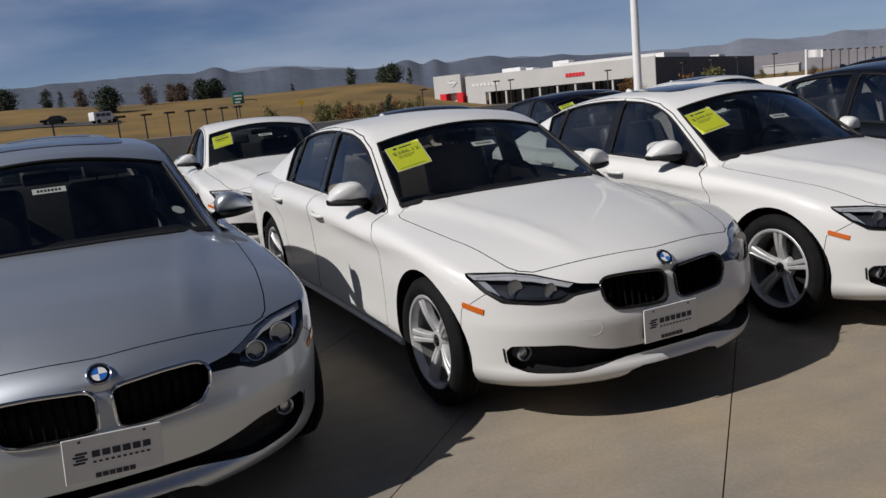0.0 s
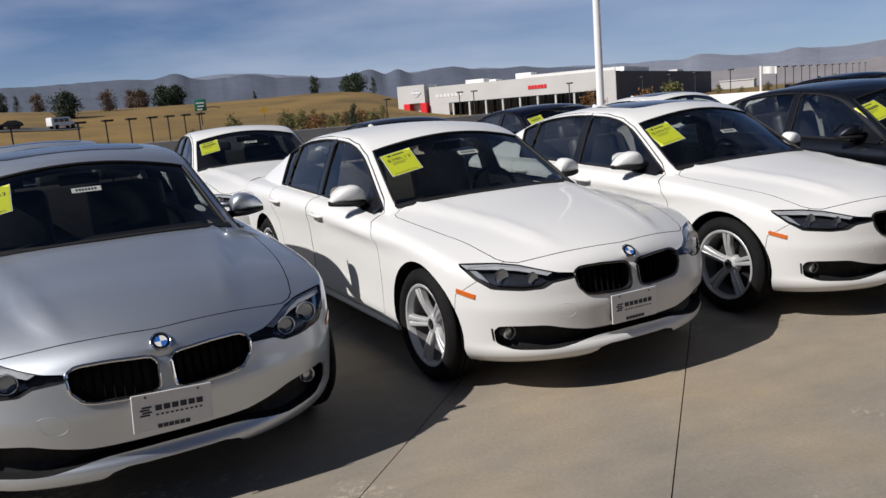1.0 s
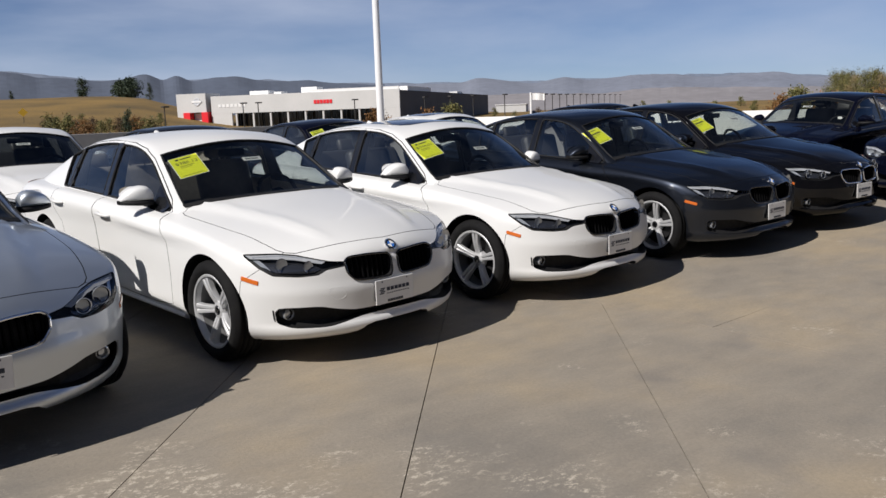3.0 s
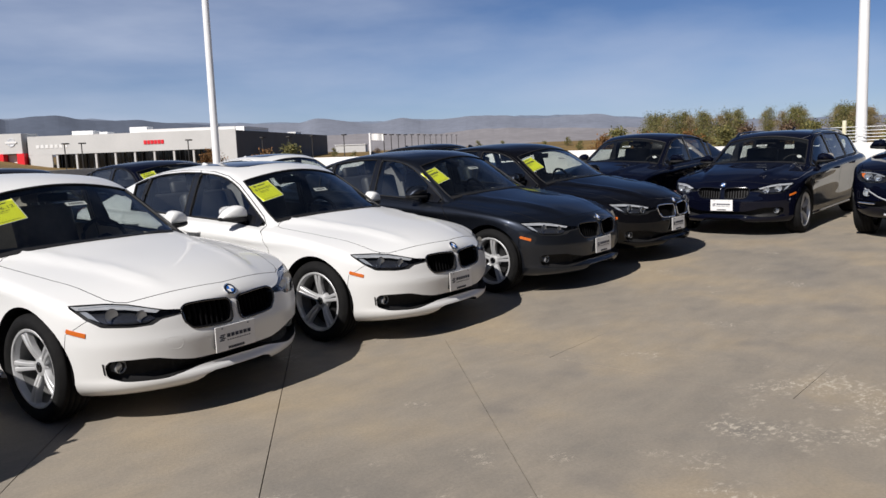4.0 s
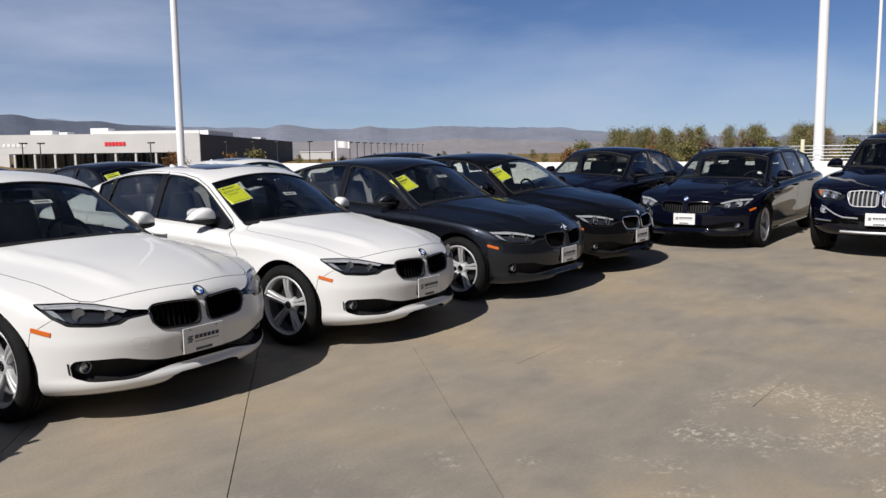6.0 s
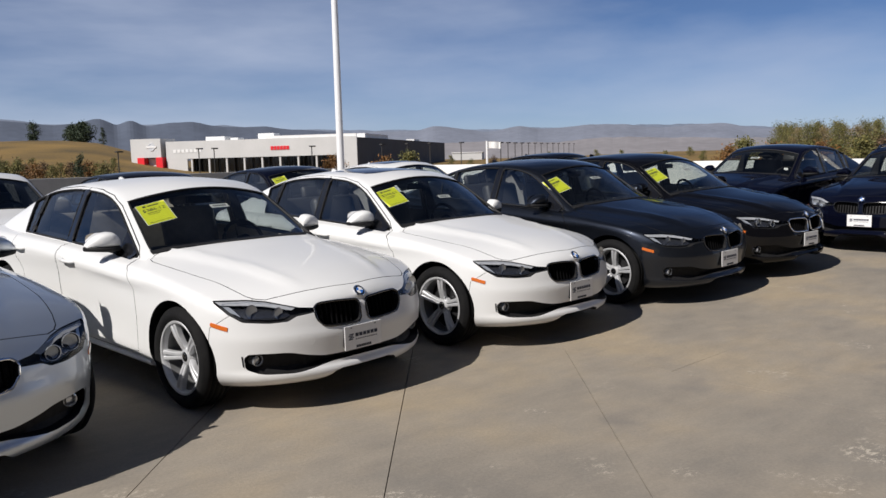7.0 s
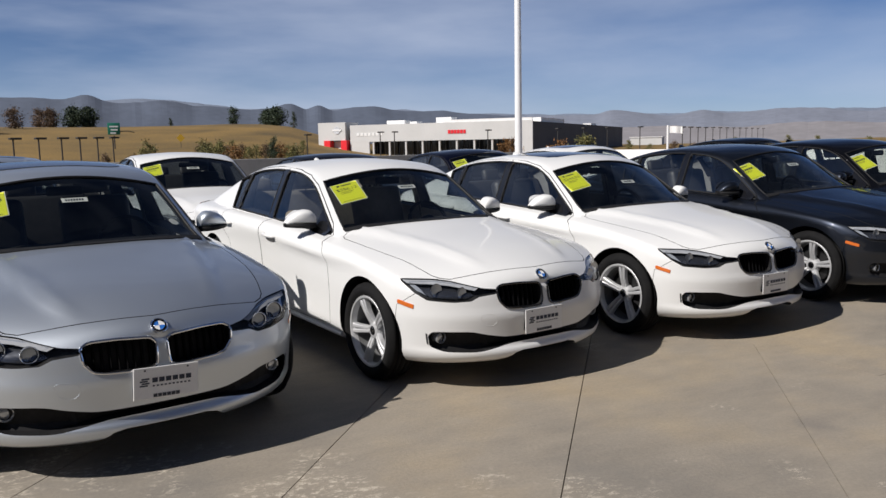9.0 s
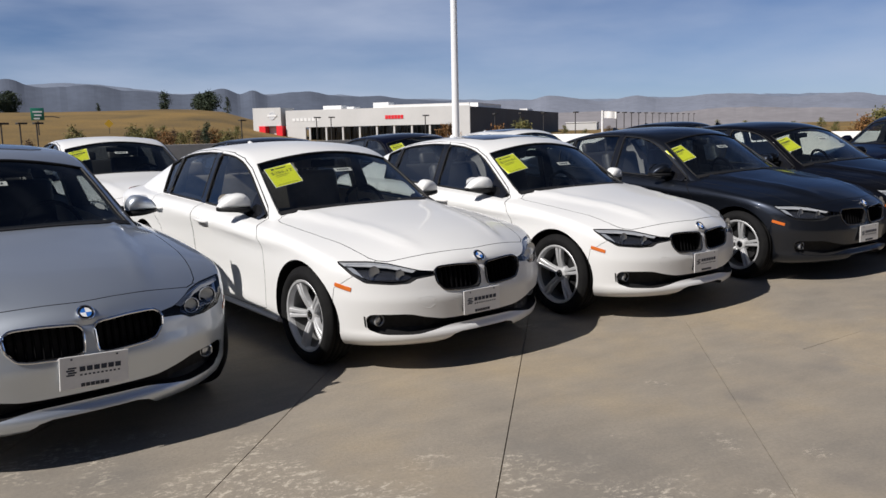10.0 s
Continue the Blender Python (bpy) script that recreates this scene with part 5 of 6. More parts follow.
    if tag:
        tg = put("stock_tag", shared(("stag",), lambda: solid_mesh(boxes((-0.075, 0.075, -0.0006, 0.0006, -0.022, 0.022), bevel=0), M_PAPER, smooth=False)), None, label="small white stock number tag")
        tg.matrix_basis = on_screen(tag_at[0], tag_at[1])
        put("tag_print", shared(("tprint",), lambda: solid_mesh(boxes(*[(-0.055 + i * 0.016, -0.044 + i * 0.016, -0.0016, -0.001, -0.010, 0.010) for i in range(7)], bevel=0), M_INK, smooth=False)), tg)
    if spot:
        sp = put("round_sticker", shared(("rstk",), lambda: solid_mesh(lathe(bmesh.new(), [(-0.001, 0.0), (-0.001, 0.032), (0.0, 0.033)], 20, "y"), M_PAPER)), None)
        sp.matrix_basis = on_screen(0.57, 0.76 if not suv else 0.90)
    if k["rails"]:
        for side in (1, -1):
            def rail():
                bm = bmesh.new()
                line = []
                for y in np.linspace(1.35, 3.15, 14):
                    loc = skin.drop(side * (k["g_edge"](y) - 0.055), y, "z")[0]
                    line.append(loc + Vector((0, 0, 0.028 if 1.4 < y < 3.1 else 0.0)))
                return solid_mesh(tube(bm, line, 0.014, 8), M_GLOSSBLACK)
            put("roof_rail", shared(kk + ("rail", side), rail))
    if suv:
        def skid():
            bm = bmesh.new()
            line = [(x, skin.drop(x, 0.335, "y")[0].y - 0.006, 0.33) for x in np.linspace(-0.45, 0.45, 13)]
            tube(bm, line, 0.015, 8)
            return solid_mesh(bm, M_ALLOY)
        put("skid_bar", shared(("skid",), skid), made["front_bumper"], label="silver skid bar")
        for side in (1, -1):
            def blade():
                bm = bmesh.new()
                line = [(side * x, skin.drop(side * x, 0.46, "y")[0].y - 0.004, 0.46) for x in np.linspace(0.56, 0.80, 6)]
                tube(bm, line, 0.012, 6)
                return solid_mesh(bm, M_CHROME)
            put("bumper_blade", shared(("blade", side), blade), made["front_bumper"])
            def sweep():
                pts = [(side * x, z) for x, z in ((0.70, 0.640), (0.62, 0.600), (0.52, 0.545), (0.42, 0.510), (0.24, 0.505))]
                return solid_mesh(ribbon(skin, pts, "y", 0.010, 1, -0.003), M_BROW)
            put("bumper_sweep", shared(("sweep", side), sweep), made["front_bumper"], label="silver trim sweeping to the plate")
    return root


def inside2(o, x, y):
    hit = False
    for (ax, ay), (bx, by) in zip(o, o[1:] + o[:1]):
        if (ay > y) != (by > y) and x < (bx - ax) * (y - ay) / (by - ay) + ax:
            hit = not hit
    return hit


def seat_mesh_bm():
    bm = bmesh.new()
    bm.from_mesh(seat_mesh())
    return bm


def bench_bm():
    bm = bmesh.new()
    bm.from_mesh(bench_mesh())
    return bm


def letter_mesh(text, size):
    me = lettering(text, size)
    me.materials.append(M_INK)
    return me


def plate_marks(cells):
    """Plain printed blocks and bars on the plate."""
    return solid_mesh(boxes(*[(x0, x1, -0.0045, -0.0032, z0, z1) for x0, x1, z0, z1 in cells], bevel=0), M_INK_BLUE, smooth=False)

# ---- the parking deck ----
def slab_mesh(name, x0, x1, y0, y1, z0, z1, m, bevel=0.0):
    return part(name, boxes((x0, x1, y0, y1, z0, z1), bevel=bevel), m, None, smooth=False)


def concrete():
    """Worn concrete: grey and tan clouds, dark stains, fine grain and flakes of old white coating."""
    m = principled("worn_concrete", (0.3, 0.28, 0.25), 0.85)
    n, l = m.node_tree.nodes, m.node_tree.links
    b = n["Principled BSDF"]
    co = n.new("ShaderNodeTexCoord")

    def noise_at(scale, detail=5, rough=0.55, stretch=None):
        t = n.new("ShaderNodeTexNoise")
        t.inputs["Scale"].default_value, t.inputs["Detail"].default_value, t.inputs["Roughness"].default_value = scale, detail, rough
        src = co.outputs["Object"]
        if stretch:
            mp = n.new("ShaderNodeMapping")
            mp.inputs["Scale"].default_value = stretch
            mp.inputs["Rotation"].default_value = (0, 0, 0.4)
            l.new(src, mp.inputs["Vector"])
            src = mp.outputs["Vector"]
        l.new(src, t.inputs["Vector"])
        return t.outputs["Fac"]

    def ramp(fac, stops):
        r = n.new("ShaderNodeValToRGB")
        while len(r.color_ramp.elements) < len(stops):
            r.color_ramp.elements.new(0.5)
        for e, (pos, c) in zip(r.color_ramp.elements, stops):
            e.position, e.color = pos, (*c, 1) if len(c) == 3 else c
        l.new(fac, r.inputs["Fac"])
        return r.outputs["Color"]

    def mix(a, c, fac, mode="MIX"):
        x = n.new("ShaderNodeMix")
        x.data_type, x.blend_type = "RGBA", mode
        for sock, v in (("A", a), ("B", c), ("Factor", fac)):
            if isinstance(v, (int, float)):
                x.inputs[sock].default_value = v
            elif isinstance(v, tuple):
                x.inputs[sock].default_value = (*v, 1)
            else:
                l.new(v, x.inputs[sock])
        return x.outputs["Result"]
    broad = ramp(noise_at(0.55, 6, 0.6), [(0.32, (0.196, 0.180, 0.157)), (0.50, (0.261, 0.229, 0.185)), (0.66, (0.326, 0.268, 0.188))])
    cloud = ramp(noise_at(2.3, 6, 0.65, (1, 2.4, 1)), [(0.30, (0.875, 0.875, 0.88)), (0.70, (1.07, 1.065, 1.055))])
    col = mix(broad, cloud, 1.0, "MULTIPLY")
    grain = ramp(noise_at(55, 4, 0.7), [(0.25, (0.86, 0.86, 0.86)), (0.75, (1.10, 1.10, 1.10))])
    col = mix(col, grain, 1.0, "MULTIPLY")
    stain = ramp(noise_at(1.25, 3, 0.5), [(0.62, (0, 0, 0)), (0.74, (0.55, 0.55, 0.55))])
    col = mix(col, (0.14, 0.13, 0.122), stain)
    # a worn wheel track crosses the aisle slantwise and has lost more of its coating
    track, off, side, near, grow = (n.new("ShaderNodeVectorMath"), n.new("ShaderNodeMath"), n.new("ShaderNodeMath"), n.new("ShaderNodeMapRange"), n.new("ShaderNodeMath"))
    track.operation, off.operation, side.operation = "DOT_PRODUCT", "ADD", "ABSOLUTE"
    track.inputs[1].default_value = (0.695, 0.720, 0.0)
    off.inputs[1].default_value = 2.24
    spot, wide, lesser = n.new("ShaderNodeVectorMath"), n.new("ShaderNodeMath"), n.new("ShaderNodeMath")      # and a bald patch where cars turn in
    spot.operation, wide.operation, lesser.operation = "DISTANCE", "SUBTRACT", "MINIMUM"
    spot.inputs[1].default_value = (1.9, -3.5, 0.0)
    wide.inputs[1].default_value = 0.40
    near.inputs["From Min"].default_value, near.inputs["From Max"].default_value = 0.10, 0.75
    near.inputs["To Min"].default_value, near.inputs["To Max"].default_value = 0.105, -0.055
    l.new(co.outputs["Object"], track.inputs[0])
    l.new(track.outputs["Value"], off.inputs[0])
    l.new(off.outputs["Value"], side.inputs[0])
    l.new(co.outputs["Object"], spot.inputs[0])
    l.new(spot.outputs["Value"], wide.inputs[0])
    l.new(side.outputs["Value"], lesser.inputs[0])
    l.new(wide.outputs["Value"], lesser.inputs[1])
    l.new(lesser.outputs["Value"], near.inputs["Value"])
    l.new(noise_at(1.6, 4, 0.6), grow.inputs[0])
    l.new(near.outputs["Result"], grow.inputs[1])
    zone = ramp(grow.outputs["Value"], [(0.570, (0, 0, 0)), (0.66, (1, 1, 1))])
    flake = ramp(noise_at(18, 10, 0.84, (1, 1.4, 1)), [(0.528, (0, 0, 0)), (0.556, (0.85, 0.85, 0.85))])
    both = mix(zone, flake, 1.0, "MULTIPLY")
    col = mix(col, (0.49, 0.44, 0.36), both)
    info = n.new("ShaderNodeObjectInfo")
    tone = ramp(info.outputs["Random"], [(0.0, (0.95, 0.95, 0.95)), (1.0, (1.05, 1.045, 1.04))])
    col = mix(col, tone, 1.0, "MULTIPLY")
    l.new(col, b.inputs["Base Color"])
    bp = n.new("ShaderNodeBump")
    bp.inputs["Strength"].default_value, bp.inputs["Distance"].default_value = 0.35, 0.006
    l.new(noise_at(40, 5, 0.7), bp.inputs["Height"])
    l.new(bp.outputs["Normal"], b.inputs["Normal"])
    return m


M_CONCRETE = concrete()
M_JOINT = principled("joint_dirt", (0.035, 0.032, 0.028), 0.95)
M_WALL = textured("white_parapet_paint", (0.72, 0.71, 0.68), (0.80, 0.79, 0.76), 0.7, 0.7, bump=0.1)
M_WALL_GREY = textured("grey_concrete", (0.20, 0.20, 0.20), (0.27, 0.265, 0.26), 0.6, 0.8, bump=0.1)
DECK_X0, DECK_X1, DECK_Y0, DECK_Y1 = -32.0, 15.3, -13.0, 20.0
CREST_X, FALL = 1.98, 0.0195      # east of this line the deck rises gently
BREAK_Y, RISE, LEVEL_Y = -0.07, 0.0219, 3.2     # and north of the first of these, under the front row


def deck_z(x, y=-1.0):
    return FALL * max(0.0, x - CREST_X) + RISE * max(0.0, min(y, LEVEL_Y) - BREAK_Y)


def on_deck(x, y, turn):
    """A place on the deck, tilted with it."""
    tip = math.degrees(math.atan(FALL)) if x > CREST_X + 0.5 else 0.0
    nod = math.degrees(math.atan(RISE)) if BREAK_Y - 0.3 < y < LEVEL_Y else 0.0
    return pose(x, y, deck_z(x, y), nod, -tip, 0) @ pose(0, 0, 0, 0, 0, turn)


bm = bmesh.new()
prism(bm, [(DECK_X0, -0.6), (DECK_X1, -0.6), (DECK_X1, deck_z(DECK_X1) - 0.03), (CREST_X, -0.03), (DECK_X0, -0.03)], "y", DECK_Y0, DECK_Y1)
deck = tagged(part("pavement", bm, M_JOINT, None, smooth=False), "worn grey-brown concrete parking deck with diagonal joints", "pavement", kind="structure")
wall_e = tagged(slab_mesh("wall_east", DECK_X1, DECK_X1 + 0.25, DECK_Y0, DECK_Y1, -3.4, 1.25, M_WALL, 0.012), "white painted concrete parapet wall in the sun", "wall", kind="structure")
wall_n = tagged(slab_mesh("wall_north", DECK_X0, DECK_X1 - 0.005, DECK_Y1, DECK_Y1 + 0.25, -3.4, 1.20, M_WALL_GREY, 0.012), "grey concrete parapet wall behind the cars", "wall", kind="structure")
wall_w = tagged(slab_mesh("wall_west", DECK_X0 - 0.25, DECK_X0, DECK_Y0, DECK_Y1, -3.4, 1.17, M_WALL_GREY, 0.012), "grey concrete parapet wall of the deck", "wall", kind="structure")
# unseen wall, added to block southern sky and darken the car fronts
blocker_s = tagged(slab_mesh("wall_south", DECK_X0, DECK_X1 - 0.005, DECK_Y0 - 0.25, DECK_Y0, -3.4, 7.5, M_WALL_GREY, 0.012), "unseen tall grey wall added behind the aisle to block light", "wall", kind="structure")

# ---- the land around: one sheet to the horizon, in rings round the deck ----
HILL = curve_through((-60, 6), (-20, 9.0), (-6, 9.6), (-2, 8.6), (3, 8.3), (8, 8.2), (11, 8.3), (14.5, 8.6), (17.4, 8.2), (19.2, 6.2), (21, 4.4), (24, 2.0), (30, 0.6), (45, 0.4), (60, 1.2), (75, 1.5), (120, 1.0))


def land_z(x, y):
    dx, dy = x + 2.8, y + 4.7
    r, az = math.hypot(dx, dy), math.degrees(math.atan2(dx, dy))
    h = HILL(az) if -60 < az < 120 else 2.0
    s = min(1.0, max(0.0, (r - 60) / 190))
    s = s * s * (3 - 2 * s)
    z = -3.4 + (h + 3.4) * s + 0.35 * noise.noise(Vector((x * 0.02, y * 0.02, 3))) * min(1, r / 60)
    if r > 330:      # falls away behind the rise
        q = min(1.0, (r - 330) / 700)
        z = z * (1 - q) + -6 * q
    return z


bm = bmesh.new()
rings = [0, 18, 34, 48, 60, 75, 92, 110, 130, 152, 176, 202, 228, 256, 290, 330, 390, 480, 640, 900, 1400, 2200, 3300, 4700]
prev = None
for r in rings:
    row = []
    for i in range(180):
        a = 2 * math.pi * i / 180
        x, y = -2.8 + r * math.sin(a), -4.7 + r * math.cos(a)
        row.append(bm.verts.new((x, y, land_z(x, y))))
    if prev:
        for i in range(180):
            bm.faces.new((prev[i], prev[(i + 1) % 180], row[(i + 1) % 180], row[i]))
    prev = row
bmesh.ops.remove_doubles(bm, verts=bm.verts, dist=1e-4)
bmesh.ops.recalc_face_normals(bm, faces=bm.faces)
M_GRASS = textured("dry_grass", (0.075, 0.052, 0.016), (0.245, 0.150, 0.036), 0.07, 0.95, fine=55, fine_mix=0.45)
land = tagged(part("ground", bm, M_GRASS, None), "dry tan autumn grassland with low hills", "ground", kind="structure")

# ---- mountains, far off ----
def ridge(name, dist, height, seed, color, rough_z, depth=0.22, relief=0.30, first=-40.0, last=120.0):
    """A range of hills along the horizon at that distance, with spurs and gullies on its slopes."""
    rows, vs, fs = 22, [], []
    n = round((last - first) / 0.2)
    for i in range(n + 1):
        d = first + 0.2 * i
        az = radians(d)
        prof = height(d) + rough_z * (noise.fractal(Vector((d * 0.35, seed, 0)), 0.8, 2.0, 4) + 0.3 * noise.noise(Vector((d * 0.9, seed + 5, 0))))
        top = dist * math.tan(radians(max(prof, 0.15)))
        for k in range(rows):
            t = k / (rows - 1)
            rr = dist * (1 - depth * (1 - t))
            x, y = math.sin(az) * rr, math.cos(az) * rr
            spur = noise.ridged_multi_fractal(Vector((x * 0.0016, y * 0.0016, seed)), 1.0, 2.1, 2, 1.0, 2.0) - 1.0
            z = -8 + (top + 8) * (t ** 1.15) + relief * top * spur * math.sin(math.pi * min(1.0, t * 1.02)) * 0.55
            vs.append((x, y, z))
    for i in range(n):
        for k in range(rows - 1):
            a, b = i * rows + k, (i + 1) * rows + k
            fs.append((a, b, b + 1, a + 1))
    me = bpy.data.meshes.new("backdrop")
    me.from_pydata(vs, [], fs)
    # distance haze is painted into the slope colour of each range
    m = textured(name + "_hazed_slope", tuple(c * 0.86 for c in color), tuple(c * 1.14 for c in color), 0.0035, 1.0, fine=9, fine_mix=0.5)
    return tagged(part("backdrop", me, m, None), "mountain range on the horizon with blue-grey haze in its colour", "mountains", kind="structure")


CREST = curve_through((-40, 3.0), (-6, 3.3), (-2, 3.4), (0.3, 3.46), (1.8, 3.47), (3.4, 3.38), (5.07, 3.68), (6.2, 3.32), (7.2, 3.15), (9.9, 3.29), (12, 2.95), (13.85, 2.83), (15.3, 2.71), (16.9, 2.81), (18.1, 3.06), (19.2, 2.71), (20.0, 2.93), (21.1, 2.57), (23.1, 2.81), (23.9, 2.8), (25, 2.59), (27, 2.40), (28.5, 2.44), (30.7, 2.2), (33.7, 2.0), (36, 1.9), (38.8, 1.9), (40.8, 2.2), (42.5, 1.95), (44.4, 1.72), (46.5, 2.03), (48.2, 1.78), (51.8, 2.0), (54, 1.9), (56.3, 1.65), (60, 1.8), (61.6, 1.52), (64.4, 1.2), (70, 0.9), (84, 0.65), (120, 0.5))
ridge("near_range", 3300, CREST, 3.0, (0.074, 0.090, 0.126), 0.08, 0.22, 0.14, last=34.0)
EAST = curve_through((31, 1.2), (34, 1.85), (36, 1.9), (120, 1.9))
# eastern stretch of the same crest, its colour lightened for thicker haze
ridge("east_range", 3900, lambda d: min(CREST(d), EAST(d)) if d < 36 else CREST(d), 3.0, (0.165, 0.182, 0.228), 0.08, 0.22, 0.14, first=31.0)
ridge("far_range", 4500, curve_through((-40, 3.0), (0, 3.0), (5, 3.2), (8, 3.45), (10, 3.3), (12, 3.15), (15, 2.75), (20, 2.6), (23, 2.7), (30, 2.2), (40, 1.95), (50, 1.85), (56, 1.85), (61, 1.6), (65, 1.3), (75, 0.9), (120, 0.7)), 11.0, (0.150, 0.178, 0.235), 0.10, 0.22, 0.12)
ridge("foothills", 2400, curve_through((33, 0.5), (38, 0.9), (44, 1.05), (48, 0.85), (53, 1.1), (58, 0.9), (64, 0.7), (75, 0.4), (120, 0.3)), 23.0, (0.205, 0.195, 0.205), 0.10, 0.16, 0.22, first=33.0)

# ---- trees and shrubs ----
M_BARK = textured("bark", (0.06, 0.045, 0.03), (0.11, 0.085, 0.06), 6, 0.95, bump=0.4)


def leaf_mat(name, c1, c2):
    m = principled(name, c1, 0.75)
    n, l = m.node_tree.nodes, m.node_tree.links
    geo, r = n.new("ShaderNodeNewGeometry"), n.new("ShaderNodeValToRGB")
    r.color_ramp.elements[0].color, r.color_ramp.elements[1].color = (*c1, 1), (*c2, 1)
    l.new(geo.outputs["Random Per Island"], r.inputs["Fac"])
    l.new(r.outputs["Color"], n["Principled BSDF"].inputs["Base Color"])
    return m


M_PINE = leaf_mat("dark_green_leaves", (0.012, 0.024, 0.012), (0.035, 0.055, 0.022))
M_OLIVE = leaf_mat("olive_leaves", (0.060, 0.070, 0.022), (0.20, 0.175, 0.052))
M_TAN = leaf_mat("tan_leaves", (0.13, 0.10, 0.045), (0.30, 0.23, 0.11))
M_AUTUMN = leaf_mat("autumn_leaves", (0.10, 0.055, 0.016), (0.24, 0.11, 0.03))
M_RUSSET = leaf_mat("brown_twigs", (0.06, 0.035, 0.02), (0.13, 0.08, 0.045))


def make_tree(name, label, h, w, leaf, seed, clumps=34, cone=False, bare=0.2, fine=1.0):
    """A trunk with limbs and an uneven crown of many small leaf sprays."""
    rng = random.Random(seed)
    root = tagged(new(name), label, "tree" if "tree" in name else "shrub")
    bm = bmesh.new()
    base = h * bare
    tube(bm, [(0, 0, -0.3), (0.02 * h, 0, base), (0, 0.02 * h, h * 0.55), (0, 0, h * 0.9)], [0.035 * h, 0.028 * h, 0.016 * h, 0.004 * h], 7)
    spots = []
    for i in range(clumps):
        t = rng.random()
        z = base + (h - base) * (t if cone else 0.05 + 0.90 * t)
        reach = w / 2 * ((1 - t) * 0.95 + 0.06 if cone else math.sqrt(max(0.05, 1 - (2 * t - 0.9) ** 2)) * rng.uniform(0.45, 1.0))
        a = rng.uniform(0, 2 * math.pi)
        q = reach * (rng.random() ** 0.5)
        spots.append(Vector((q * math.cos(a), q * math.sin(a), z)))
        if i % 4 == 0:
            tube(bm, [(0, 0, max(0.05 * h, z - 0.25 * w)), (spots[-1].x * 0.6, spots[-1].y * 0.6, z - 0.05 * w), tuple(spots[-1])], [0.012 * h, 0.007 * h, 0.002 * h], 5)
    part("trunk", bm, M_BARK, root)
    vs, fs = [], []
    for s in spots:
        size = w * rng.uniform(0.10, 0.20)
        for _ in range(int(46 / fine)):
            d = Vector((rng.gauss(0, 1), rng.gauss(0, 1), rng.gauss(0, 0.8))) * size * 0.52
            c = s + d
            u = Vector((rng.gauss(0, 1), rng.gauss(0, 1), rng.gauss(0, 1))).normalized()
            v = u.cross(Vector((rng.gauss(0, 1), rng.gauss(0, 1), rng.gauss(0, 1)))).normalized()
            ls = size * fine * rng.uniform(0.13, 0.27)
            k = len(vs)
            vs += [c - u * ls, c + v * ls * 0.55, c + u * ls, c - v * ls * 0.55]
            fs.append((k, k + 1, k + 2, k + 3))
    me = bpy.data.meshes.new("crown")
    me.from_pydata([tuple(v) for v in vs], [], fs)
    part("crown", me, leaf, root)
    return root


def at_az(az, r):
    """A place on the land by its bearing and distance from where one stands."""
    x, y = -2.8 + r * math.sin(radians(az)), -4.7 + r * math.cos(radians(az))
    return x, y, land_z(x, y)


def plant(kind, az, r, turn):
    x, y, z = at_az(az, r)
    ob = copy_thing(kind, pose(x, y, z - 0.1, 0, 0, turn)) if kind in USED else kind
    if ob is kind:
        USED.append(kind)
        ob.matrix_basis = pose(x, y, z - 0.1, 0, 0, turn)
    return ob


USED = []
pine_a = make_tree("tree", "dark green round evergreen tree on the grassy hill", 4.8, 4.4, M_PINE, 1, 60, bare=0.03)
pine_b = make_tree("tree", "broad dark green tree on the grassy hill", 5.2, 7.0, M_PINE, 2, 80, bare=0.02)
cone_a = make_tree("tree", "small pointed dark conifer in dry grass", 4.4, 2.8, M_PINE, 3, 44, True, 0.03)
olive_a = make_tree("tree", "olive and yellow autumn tree beside the lot", 4.8, 5.2, M_OLIVE, 4, 70, bare=0.02)
autumn_a = make_tree("tree", "orange-brown autumn tree beside the lot", 4.2, 4.4, M_AUTUMN, 5, 56, bare=0.03)
twig_a = make_tree("tree", "brown half-bare tree on the grassy hill", 4.6, 5.2, M_RUSSET, 6, 56, bare=0.03)
olive_tall = make_tree("tree", "tall feathery olive and tan tree past the wall", 6.6, 6.4, M_OLIVE, 14, 60, bare=0.04, fine=0.55)
tan_tall = make_tree("tree", "tall half-bare tan autumn tree past the wall", 5.9, 5.0, M_TAN, 15, 46, bare=0.05, fine=0.5)
bush_a = make_tree("shrub", "low russet bush in dry grass", 2.5, 2.6, M_RUSSET, 16, 30, bare=0.02)
bush_b = make_tree("shrub", "low olive bush in dry grass", 2.2, 2.4, M_OLIVE, 17, 30, bare=0.02)
rust_s = make_tree("tree", "small russet autumn tree on the slope", 3.6, 3.2, M_AUTUMN, 18, 44, bare=0.04)
olive_s = make_tree("tree", "small olive green tree on the slope", 3.9, 3.2, M_OLIVE, 19, 44, bare=0.03)
rng = random.Random(11)
